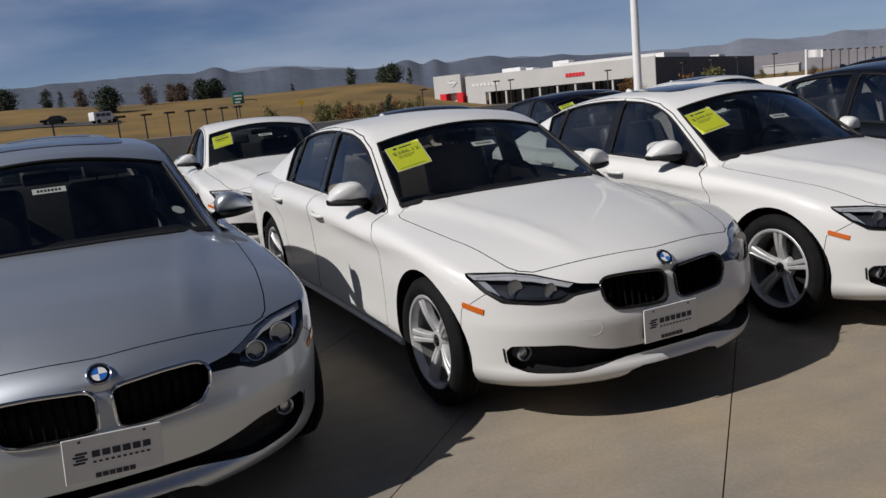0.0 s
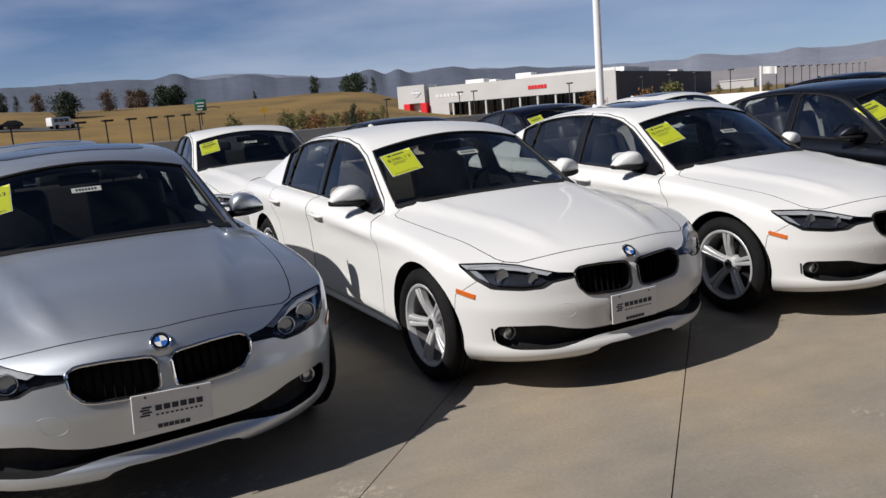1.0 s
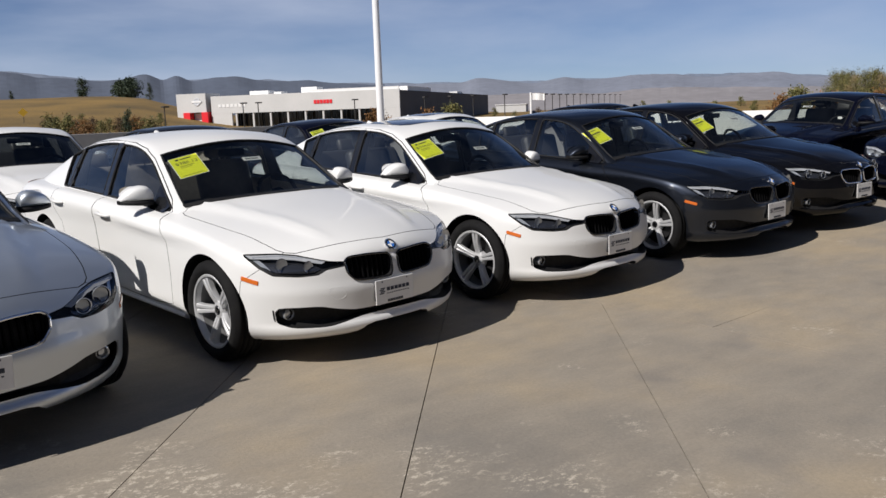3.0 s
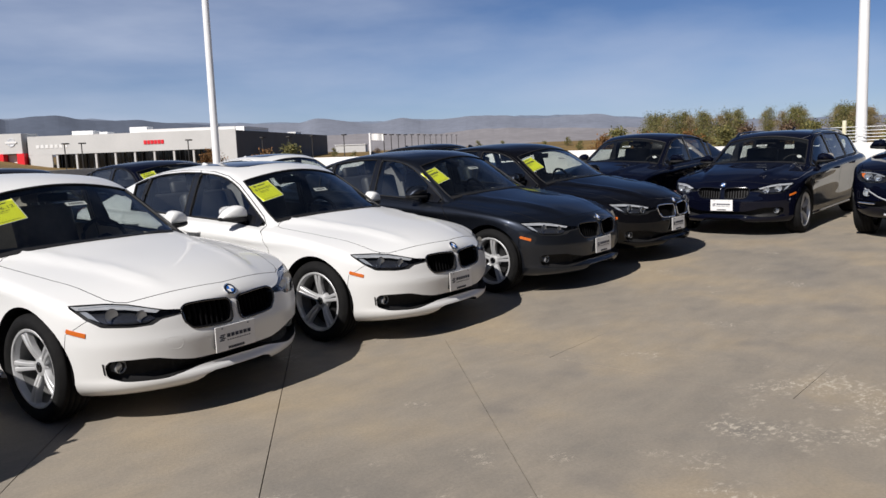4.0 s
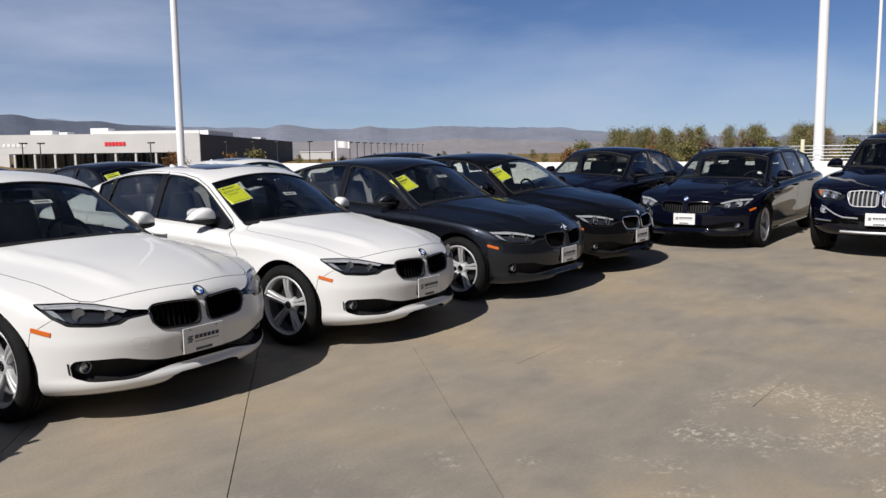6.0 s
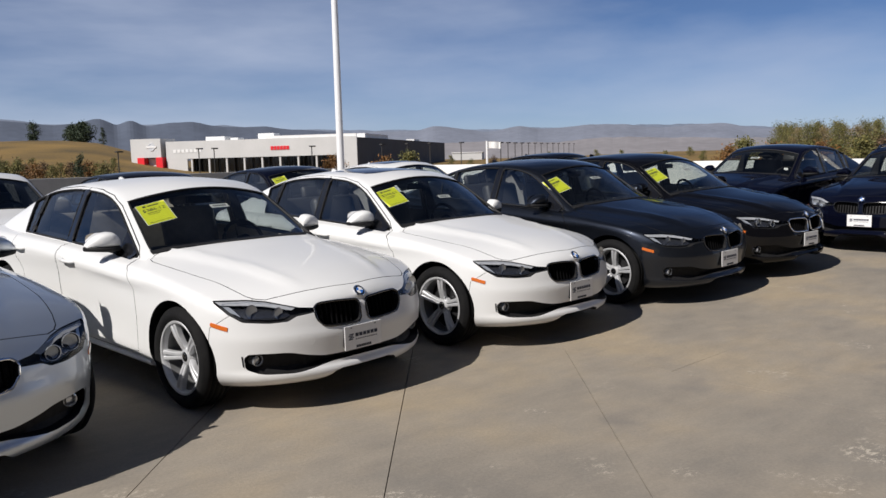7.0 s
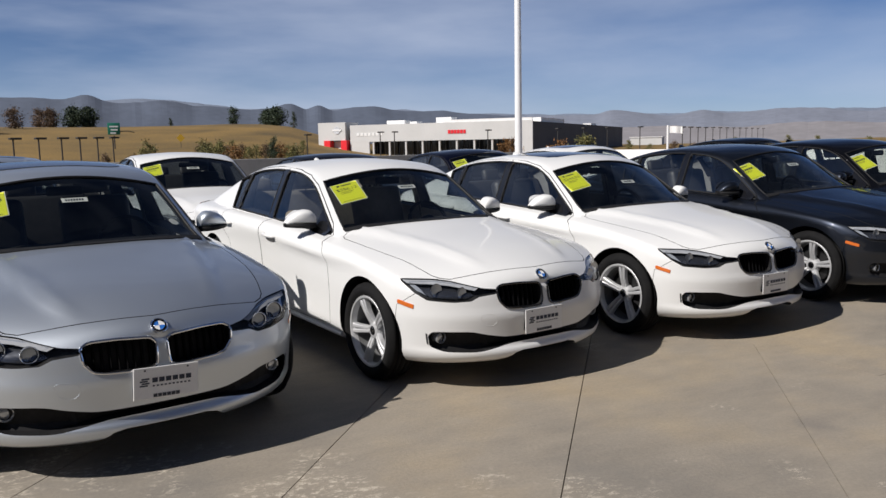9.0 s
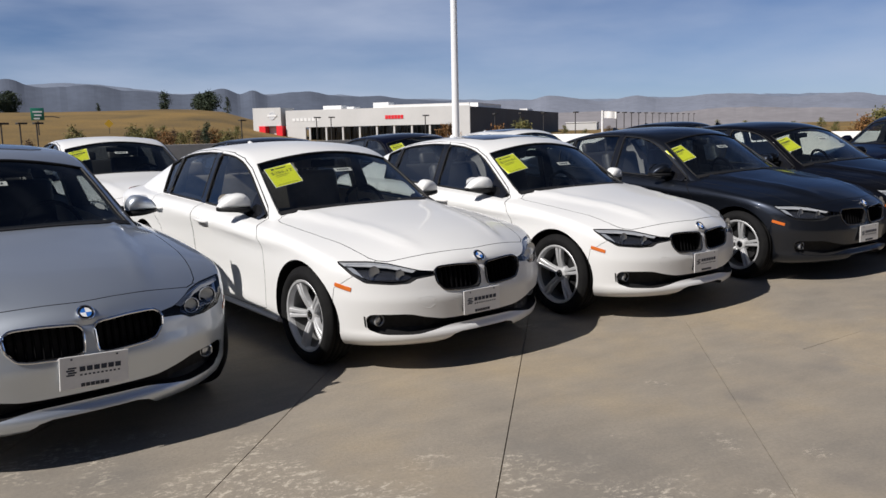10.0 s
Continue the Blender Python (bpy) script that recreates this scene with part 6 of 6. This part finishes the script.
for kind, az, r in ((pine_a, 14.3, 235), (pine_b, 17.2, 245), (pine_b, 16.6, 262), (cone_a, 18.35, 235), (cone_a, 10.2, 300), (pine_b, 4.3, 236), (pine_b, 5.1, 240), (twig_a, 2.3, 236), (twig_a, 2.9, 232), (pine_a, 3.0, 240), (twig_a, 0.9, 214),
                    (pine_b, -1.6, 190), (pine_a, -5.2, 240), (pine_b, -7.5, 240), (cone_a, -4.4, 250), (twig_a, -3.2, 240), (pine_b, -10, 230),
                    (bush_b, 8.3, 121), (bush_a, 12.0, 124), (bush_b, 12.6, 131), (bush_b, 13.3, 131), (bush_a, 13.7, 121), (bush_b, 14.1, 134), (bush_a, 14.7, 124), (bush_b, 15.2, 121), (bush_b, 15.7, 124), (bush_a, 16.3, 124), (bush_b, 16.7, 128), (bush_b, 17.3, 118), (bush_a, 18.4, 121), (bush_b, 17.8, 124), (bush_b, 18.9, 141), (bush_b, 18.8, 110), (rust_s, 14.2, 108), (rust_s, 17.4, 110), (olive_s, 13.3, 112), (olive_s, 18.3, 104), (cone_a, 16.9, 106), (olive_s, 12.2, 115), (olive_s, 8.6, 116),
                    (autumn_a, 37.0, 130), (olive_a, 38.6, 132), (autumn_a, 33.4, 140), (olive_a, 21.9, 300), (twig_a, 20.8, 300)):
    plant(kind, az, r, rng.uniform(0, 360))
for i in range(10):      # dry brush at the foot of the slope
    plant((bush_a, bush_b, bush_a)[rng.randrange(3)], rng.uniform(6, 19), rng.uniform(98, 116), rng.uniform(0, 360))
# trees past the east wall: tall clumps with gaps, a low growth between them
for a0, a1, n, far in ((63.4, 69.6, 17, 176), (70.9, 73.8, 7, 190), (74.9, 77.6, 9, 172), (79.4, 83.4, 9, 188), (87.0, 92.0, 8, 176)):
    for i in range(n):
        az = a0 + (a1 - a0) * (i + 0.5) / n + rng.uniform(-0.35, 0.35)
        edge = abs((az - a0) / (a1 - a0) - 0.5) * 2
        kind = (olive_tall, olive_tall, tan_tall)[rng.randrange(3)]
        plant(kind, az, far * (1 + 0.22 * edge ** 2) + rng.uniform(-6, 8), rng.uniform(0, 360))
for i in range(18):
    az = 60 + 34 * (i / 17) + rng.uniform(-0.6, 0.6)
    plant((olive_a, autumn_a, olive_a, twig_a)[rng.randrange(4)], az, rng.uniform(115, 150), rng.uniform(0, 360))
for i in range(16):
    plant((bush_a, bush_b, bush_b)[rng.randrange(3)], 42 + 20 * i / 15 + rng.uniform(-0.6, 0.6), rng.uniform(120, 210), rng.uniform(0, 360))

# ---- lamp posts ----
M_POLE = textured("white_pole_paint", (0.74, 0.75, 0.76), (0.80, 0.80, 0.80), 3, 0.4)
M_POST = principled("dark_post", (0.03, 0.028, 0.027), 0.6)


def make_pole(label, h, r0, r1, head_arm=0.9, camera_box=False):
    root = tagged(new("light_pole"), label, "lamp post", "light poles on the deck")
    bm = bmesh.new()
    tube(bm, [(0, 0, 0), (0, 0, h)], [r0, r1], 20)
    part("pole", bm, M_POLE, root)
    part("base_plate", boxes((-r0 * 1.7, r0 * 1.7, -r0 * 1.7, r0 * 1.7, 0, 0.03), bevel=0.008), M_POLE, root)
    arm = bmesh.new()
    tube(arm, [(-head_arm / 2, 0, h - 0.05), (head_arm / 2, 0, h - 0.05)], 0.035, 8)
    part("arm", arm, M_POLE, root)
    for s in (1, -1):
        part("lamp_head", box(bmesh.new(), s * head_arm / 2 - 0.30, s * head_arm / 2 + 0.30, -0.2, 0.2, h - 0.12, h + 0.04, 0.02), M_POLE, root)
    return root


p1 = make_pole("tall tapered white steel light pole", 9.2, 0.092, 0.062)
p1.matrix_basis = pose(8.20, 11.55, deck_z(8.15, 11.55))
p2 = make_pole("tall tapered white steel light pole by the wall", 9.2, 0.115, 0.075)
p2.matrix_basis = pose(15.75, -0.40, 0.2, 0, 0, 90)
part("pier", boxes((-0.28, 0.28, -0.19, 0.35, -1.5, 0.0), bevel=0.02), M_WALL, p2)
p3 = make_pole("slim white light pole with a wide lamp head", 11.0, 0.085, 0.06, 0.7)
p3.matrix_basis = pose(33.7, 1.78, -3.2, 0, 0, 80)
part("security_camera", boxes((0.05, 0.30, -0.08, 0.08, 5.0, 5.16), bevel=0.02), M_POLE, p3)


def make_post(h):
    root = tagged(new("lot_light"), "dark slim parking lot light post", "lamp post", "far lot lights")
    bm = bmesh.new()
    tube(bm, [(0, 0, -0.5), (0, 0, h)], 0.085, 8)
    part("post", bm, M_POST, root)
    part("lamp_head", boxes((-0.35, 0.75, -0.3, 0.3, h - 0.05, h + 0.16), bevel=0.02), M_POST, root)
    return root


post = make_post(5.6)
first = True
POSTS = [(-4.7, 84), (-0.9, 88), (0.74, 92), (2.17, 95), (3.48, 98), (4.56, 101), (5.6, 105), (6.54, 110)]
POSTS += [(45.2 + 0.52 * i - 0.008 * i * i, 150 + 14 * i) for i in range(13)] + [(38.6, 140), (40.2, 144), (42.4, 150), (24.3, 140), (25.3, 145), (31.9, 138), (19.2, 130), (36.8, 138)]
for az, r in POSTS:
    x, y, z = at_az(az, r)
    top = 1.54 + r * math.tan(radians(0.85 if az < 20 else 0.95 if az < 43 else 0.92 - 0.04 * (az - 44)))
    m = pose(x, y, top - 5.6, 0, 0, 20)
    if first:
        post.matrix_basis, first = m, False
    else:
        copy_thing(post, m)

# ---- railing on the east wall ----
M_RAIL = principled("galvanised_steel", (0.42, 0.43, 0.44), 0.4, 0.7)
for y0 in (0.10, -3.10, -6.30, -9.50):
    rail = tagged(new("railing"), "grey steel guard railing on the white wall", "railing", "wall railing")
    rail.matrix_basis = pose(15.43, y0, 1.25)
    for s in (0.0, -1.57, -3.1):
        part("post", tube(bmesh.new(), [(0, s, 0), (0, s, 0.33)], 0.015, 8), M_RAIL, rail)
    for z in (0.05, 0.115, 0.18, 0.245, 0.32):
        part("rail", tube(bmesh.new(), [(0, 0.02, z), (0, -3.12, z)], 0.008, 8), M_RAIL, rail)
mark = tagged(part("marker_post", boxes((-0.035, 0.035, -0.035, 0.035, 0, 0.46), bevel=0.008), principled("cream_post", (0.62, 0.58, 0.42), 0.5), None), "cream marker post behind the white wall", "post")
mark.matrix_basis = pose(15.43, -0.16, 1.25)

# ---- the dealership across the way ----
M_FACADE = textured("pale_panels", (0.50, 0.50, 0.49), (0.56, 0.555, 0.545), 0.25, 0.6, bump=0.05)
M_FACADE_DARK = textured("dark_grey_stucco", (0.075, 0.078, 0.085), (0.10, 0.102, 0.11), 0.2, 0.85, bump=0.1)
M_SIGNRED = principled("sign_red", (0.70, 0.02, 0.03), 0.4)
M_STORE = principled("store_glass", (0.010, 0.011, 0.013), 0.08)
M_ROOFUNIT = textured("white_roof_metal", (0.72, 0.72, 0.71), (0.78, 0.78, 0.77), 0.5, 0.5)
shop = tagged(new("dealership_building"), "long low pale showroom with red entrance portal and dark side wall", "building")
shop.matrix_basis = pose(55.9, 155.7, 0.15, 0, 0, -51.7) @ Matrix.Diagonal((0.972, 1, 1, 1))
G = -3.6


def wing(name, m, *bx, label="", parent=None):
    return part(name, boxes(*bx), m, parent or shop, label, smooth=False)


wing("wall", M_FACADE, (7.4, 47.3, 0.0, 0.4, 2.3, 5.7), label="pale panelled front wall over the shop windows")
wing("wall", M_FACADE, (7.4, 11.9, 0.02, 0.4, G, 2.3))
wing("wall", M_FACADE, (43.6, 47.3, 0.02, 0.4, G, 2.3))
wing("wall", M_FACADE_DARK, (46.9, 47.28, 0.4, 90.0, G, 5.5), label="dark grey side wall")
wing("wall", M_FACADE_DARK, (7.4, 46.9, 40.0, 40.4, G, 5.4))
wing("roof", M_ROOFUNIT, (7.6, 46.9, 0.4, 40.0, 5.0, 5.2))
wing("parapet", M_ROOFUNIT, (28.6, 47.2, 0.2, 0.5, 5.7, 6.2))
tower = wing("entrance_tower", M_FACADE, (0.0, 6.6, -0.6, 5.0, 2.7, 6.35), (0.0, 1.4, -0.6, 5.0, G, 2.7), (1.4, 6.6, 1.5, 5.0, G, 2.7), label="pale entrance tower")
wing("portal", M_SIGNRED, (1.5, 3.0, -0.9, 0.6, G, 2.7), label="red portal side", parent=tower)
wing("portal", M_SIGNRED, (5.6, 7.0, -0.9, 0.6, G, 2.7), label="red portal side", parent=tower)
wing("door", M_ROOFUNIT, (3.05, 5.55, 0.8, 0.95, G, 2.5), label="white entrance door", parent=tower)
part("badge", lathe(bmesh.new(), [(-0.6, 0.78), (-0.70, 0.78), (-0.70, 0.55), (-0.66, 0.52), (-0.66, 0.0)], 28, "y", (4.6, 0, 4.75)), M_ALLOY, tower, "round grey badge")
wing("badge_bar", M_ROOFUNIT, (3.5, 5.7, -0.74, -0.66, 4.58, 4.92), parent=tower)
wing("sign_letters", M_ROOFUNIT, *[(9.0 + i * 0.9, 9.6 + i * 0.9, -0.06, 0.0, 3.5, 4.1) for i in range(7)], label="pale sign bars")
wing("red_sign", M_SIGNRED, *[(29.75 + i * 0.66, 30.27 + i * 0.66, -0.10, 0.0, 3.55, 4.25) for i in range(6)], label="red sign bars on the front wall")
wing("shop_window_wall", M_STORE, (11.9, 43.6, 2.4, 2.6, G, 2.3), label="dark shop glazing")
for i in range(9):
    wing("column", M_FACADE, (12.6 + i * 3.75, 12.95 + i * 3.75, 0.15, 0.55, G, 2.3))
for i in range(30):
    wing("mullion", M_FACADE_DARK, (12.4 + i * 1.05, 12.5 + i * 1.05, 2.3, 2.4, G, 2.3))
for x0, x1, y0, z1 in ((13.0, 17.2, 6, 6.6), (18.0, 19.6, 7, 6.3), (25.0, 28.4, 5, 6.9)):
    wing("roof_unit", M_ROOFUNIT, (x0, x1, y0, y0 + 3, 5.2, z1))
wing("roof_unit", M_ROOFUNIT, (44.0, 46.6, 8.0, 26.0, 5.2, 6.4))
wing("roof_unit", M_ROOFUNIT, (44.5, 46.6, 52.0, 58.0, 5.2, 6.0))
shed = tagged(new("white_building"), "low pale building beyond the showroom", "building")
x, y, z = at_az(42.8, 250)
shed.matrix_basis = pose(x, y, 0, 0, 0, -48)
part("wall", boxes((-4.6, 4.6, 0, 10, -4, 2.6)), M_FACADE, shed, smooth=False)
part("roof", boxes((-4.8, 4.8, -0.2, 10.2, 2.6, 2.8)), M_ROOFUNIT, shed, smooth=False)
part("door", boxes((-1.2, 1.2, -0.06, 0.0, -4, 0.4)), M_FACADE_DARK, shed, smooth=False)
# white flag on its pole
fl = tagged(new("flag_pole"), "white flag on a white pole", "flag")
x, y, z = at_az(44.25, 112)
fl.matrix_basis = pose(x, y, -3.4, 0, 0, -45)
part("pole", tube(bmesh.new(), [(0, 0, 0), (0, 0, 6.95)], 0.16, 10), M_POLE, fl)
bm = bmesh.new()
vs = [[bm.verts.new((0.1 + 1.75 * i / 8, 0.16 * math.sin(i * 1.1) * i / 8, z0 - 0.12 * (i / 8) ** 2)) for i in range(9)] for z0 in (6.85, 5.95)]
for i in range(8):
    bm.faces.new((vs[0][i], vs[0][i + 1], vs[1][i + 1], vs[1][i]))
r = bmesh.ops.extrude_face_region(bm, geom=list(bm.faces))
bmesh.ops.translate(bm, vec=(0, 0.012, 0), verts=[g for g in r["geom"] if isinstance(g, bmesh.types.BMVert)])
part("cloth", bm, M_PAPER, fl, "white cloth")

# ---- road signs and a van on the road ----
M_SIGNGREEN = principled("sign_green", (0.01, 0.16, 0.10), 0.4)
x, y, z = at_az(6.65, 150)
gs = tagged(new("highway_sign"), "green highway sign on a dark post", "road sign")
gs.matrix_basis = pose(x, y, 0, 0, 0, -6)
part("post", tube(bmesh.new(), [(0, 0.1, z), (0, 0.1, 4.2)], 0.10, 8), M_POST, gs)
part("arm", tube(bmesh.new(), [(0.9, 0.1, 4.9), (2.2, 0.1, 4.95), (3.3, 0.1, 4.7)], 0.07, 8), M_POST, gs)
part("board", boxes((-1.0, 1.0, -0.05, 0.05, 4.35, 6.35), bevel=0.04), M_SIGNGREEN, gs, "green board")
part("lettering", boxes((-0.7, 0.7, -0.07, -0.052, 5.6, 5.85), (-0.5, 0.6, -0.07, -0.052, 5.05, 5.3), (-0.6, 0.3, -0.07, -0.052, 4.5, 4.75)), M_PAPER, gs)
x, y, z = at_az(10.78, 150)
ys = tagged(new("warning_sign"), "yellow diamond warning sign", "road sign")
ys.matrix_basis = pose(x, y, 0, 0, 0, -10)
part("post", tube(bmesh.new(), [(0, 0.05, z), (0, 0.05, 3.4)], 0.05, 6), M_POST, ys)
part("board", prism(bmesh.new(), [(0, 2.9), (0.72, 3.62), (0, 4.34), (-0.72, 3.62)], "y", -0.04, 0.0), principled("sign_yellow", (0.55, 0.33, 0.02), 0.5), ys, "yellow board", smooth=False)

M_ROAD = textured("asphalt", (0.045, 0.045, 0.047), (0.065, 0.064, 0.063), 0.2, 0.9)
bm = bmesh.new()
left = []
for i in range(40):
    az = -40 + 39 * i / 39
    row = []
    for r in (158, 166):
        x, y, z = at_az(az, r)
        row.append(bm.verts.new((x, y, z + 0.12)))
    left.append(row)
for a, b in zip(left, left[1:]):
    bm.faces.new((a[0], b[0], b[1], a[1]))
tagged(part("road", bm, M_ROAD, None), "grey asphalt road along the hillside", "road", kind="structure")


def make_van(name, label, body_m, L, H, boxy):
    root = tagged(new(name), label, "van" if boxy else "car")
    bm = bmesh.new()
    prof = [(-L / 2, 0.45), (-L / 2, 1.0), (-L / 2 + 0.75, 1.15), (-L / 2 + 1.35, H), (L / 2 - 0.06, H), (L / 2, H - 0.15), (L / 2, 0.45)] if boxy else \
           [(-L / 2, 0.4), (-L / 2 + 0.05, 0.8), (-L / 2 + 1.2, 0.95), (-L / 2 + 2.0, H), (L / 2 - 1.1, H), (L / 2 - 0.1, 0.95), (L / 2, 0.4)]
    prism(bm, prof, "y", -0.9, 0.9)
    bmesh.ops.bevel(bm, geom=bm.edges[:], offset=0.07, segments=2, affect="EDGES")
    part("body", bm, body_m, root)
    for s in (1, -1):
        a, b = (-L / 2 + 1.5, L / 2 - 0.4) if boxy else (-L / 2 + 1.9, L / 2 - 1.2)
        n = 3 if boxy else 2
        for i in range(n):
            w = (b - a) / n
            part("window", boxes((a + i * w + 0.06, a + (i + 1) * w - 0.06, s * 0.9 - 0.01, s * 0.9 + 0.012, H * 0.58, H * 0.88), bevel=0.004), M_GLOSSBLACK, root)
        for xw in (-L / 2 + 0.9, L / 2 - 0.9):
            wh = new("wheel")
            wh.parent = root
            wh.matrix_basis = pose(xw, s * 0.82, 0.36)
            part("tyre", lathe(bmesh.new(), [(-0.1, 0.0), (-0.1, 0.36), (0.1, 0.36), (0.1, 0.0)], 20, "y"), M_TYRE, wh)
            part("rim", lathe(bmesh.new(), [(-0.11, 0.0), (-0.11, 0.2), (0.11, 0.2), (0.11, 0.0)], 16, "y"), M_ALLOY_DARK, wh)
    return root


x, y, z = at_az(-1.95, 162)
van = make_van("van", "white van with dark windows on the road", M_WHITE, 4.9, 2.0, True)
van.matrix_basis = pose(x, y, z + 0.12, 0, 0, 215)
x, y, z = at_az(-4.9, 163)
c = make_van("far_car", "dark car on the hillside road", M_BLACK, 4.5, 1.45, False)
c.matrix_basis = pose(x, y, z + 0.12, 0, 0, 4)

# ---- cars: front row, wall row, second row ----
FR, SR, WR = "front row of cars", "second row of cars", "cars along the wall"
make_car("silver_car", "silver metallic sedan with chrome kidney grille and sunroof", M_SILVER, (-2.33, -0.121), 7.7, lift=0.014, pitch=0.9, plate_tip=3.0, plate_at=(0.0, 0.018), sticker="$323.43", grille=M_CHROME, sunroof=True, group=FR)
make_car("white_car", "white sedan with black kidney grille and plain roof", M_WHITE, (0.044, 0.067), 6.2, seats=M_SEAT_LIGHT, plate_at=(-0.035, 0.0), front_spin=-23.0, sticker="$386.12", group=FR, spot=False)
make_car("white_car", "white sedan with dark sunroof and yellow price sheet", M_WHITE, (2.235, 0.11), 4.2, sheet_at=-0.03, tag_at=(0.0, 0.78), front_spin=2.0, sticker="$344.01", sunroof=True, group=FR, spot=False)
make_car("grey_car", "dark grey metallic sedan beside white sedan", M_GREY, (4.475, 0.04), 0.5, sheet_at=-0.09, sticker="bars", group=FR, spot=False)
make_car("black_car", "glossy black sedan with chrome kidney grille", M_BLACK, (6.31, 0.06), -2.4, sheet_at=-0.07, sticker="bars", grille=M_CHROME, group=FR, spot=False)
make_car("navy_car", "dark navy sedan parked against the white wall", M_NAVY, (8.99, 1.86), -90.0, group=WR)
make_car("navy_wagon", "dark navy station wagon with roof rails", M_NAVY, (8.92, -0.48), -89.0, kind="wagon", group=WR)
make_car("navy_suv", "dark navy sport utility car with chrome grille bars", M_NAVY, (9.15, -2.90), -90.0, kind="suv", size=1.01, grille=M_ALLOY, group=WR)
make_car("silver_car", "silver sedan with sunroof in the second row", M_SILVER, (-2.95, 5.05), 2.0, size=1.03, sunroof=True, group=SR)
make_car("white_car", "white sedan with yellow price sheet in second row", M_WHITE, (-0.62, 5.05), 2.0, size=1.03, sticker="bars", group=SR, spot=False)
make_car("black_car", "black sedan in the second row", M_BLACK, (1.62, 5.2), 0.0, size=0.985, sticker="bars", group=SR)
make_car("navy_car", "dark navy sedan with yellow price sheet in second row", M_NAVY, (3.86, 5.06), 0.0, size=0.97, sticker="bars", group=SR, spot=False)
make_car("white_car", "white sedan with sunroof in the second row", M_WHITE, (5.85, 4.74), 0.0, size=0.96, sunroof=True, group=SR)
make_car("black_car", "black sedan at the end of the second row", M_BLACK, (9.9, 4.65), 0.0, size=0.96, group=SR)

# ---- deck slabs: diagonal strips with open joints ----
def clipped(poly, n, d, keep):
    """The part of a polygon on one side of the line n . p = d."""
    out = []
    for a, b in zip(poly, poly[1:] + poly[:1]):
        sa, sb = keep * (n[0] * a[0] + n[1] * a[1] - d), keep * (n[0] * b[0] + n[1] * b[1] - d)
        if sa >= 0:
            out.append(a)
        if sa * sb < 0:
            t = sa / (sa - sb)
            out.append((a[0] + t * (b[0] - a[0]), a[1] + t * (b[1] - a[1])))
    return out


JN = (0.748, -0.664)
GAP, PITCH, FIRST = 0.0055, 1.195, 0.782


def slab(poly):
    """One slab of the deck that follows its falls; it folds where the bays begin."""
    bm = bmesh.new()
    for lo, hi in ((DECK_Y0 - 1, BREAK_Y), (BREAK_Y, LEVEL_Y), (LEVEL_Y, DECK_Y1 + 1)):
        piece = clipped(clipped(poly, (0, 1), lo, 1), (0, 1), hi, -1)
        if len(piece) > 2:
            prism(bm, piece, "z", -0.03, 0.0)
    for v in bm.verts:
        v.co.z += deck_z(v.co.x, v.co.y)
    part("slab", bm, M_CONCRETE, deck, smooth=False)


def open_by(k):
    """How wide a joint stands open; those near the crest have silted up."""
    return GAP if k < 1 else 0.0035 if k == 1 else 0.0008


rect = [(DECK_X0, DECK_Y0), (CREST_X - 0.003, DECK_Y0), (CREST_X - 0.003, DECK_Y1), (DECK_X0, DECK_Y1)]
for k in range(-34, 20):
    d0, d1 = FIRST + PITCH * k + open_by(k) / 2, FIRST + PITCH * (k + 1) - open_by(k + 1) / 2
    poly = clipped(clipped(rect, JN, d0, 1), JN, d1, -1)
    if len(poly) > 2:
        slab(poly)
# east of the crest the bays run straight across
y = -1.72 - 1.65 * 14
while y < DECK_Y1:
    y0, y1 = max(y, DECK_Y0), min(y + 1.65, DECK_Y1)
    if y1 - y0 > 0.01:      # their joints close a stride from the crest
        slab([(CREST_X + 0.002, y0 + 0.0022), (2.45, y0 + 0.0012), (2.80, y0 + 0.0001), (DECK_X1, y0 + 0.0001), (DECK_X1, y1 - 0.0001), (2.80, y1 - 0.0001), (2.45, y1 - 0.0012), (CREST_X + 0.002, y1 - 0.0022)])
    y += 1.65
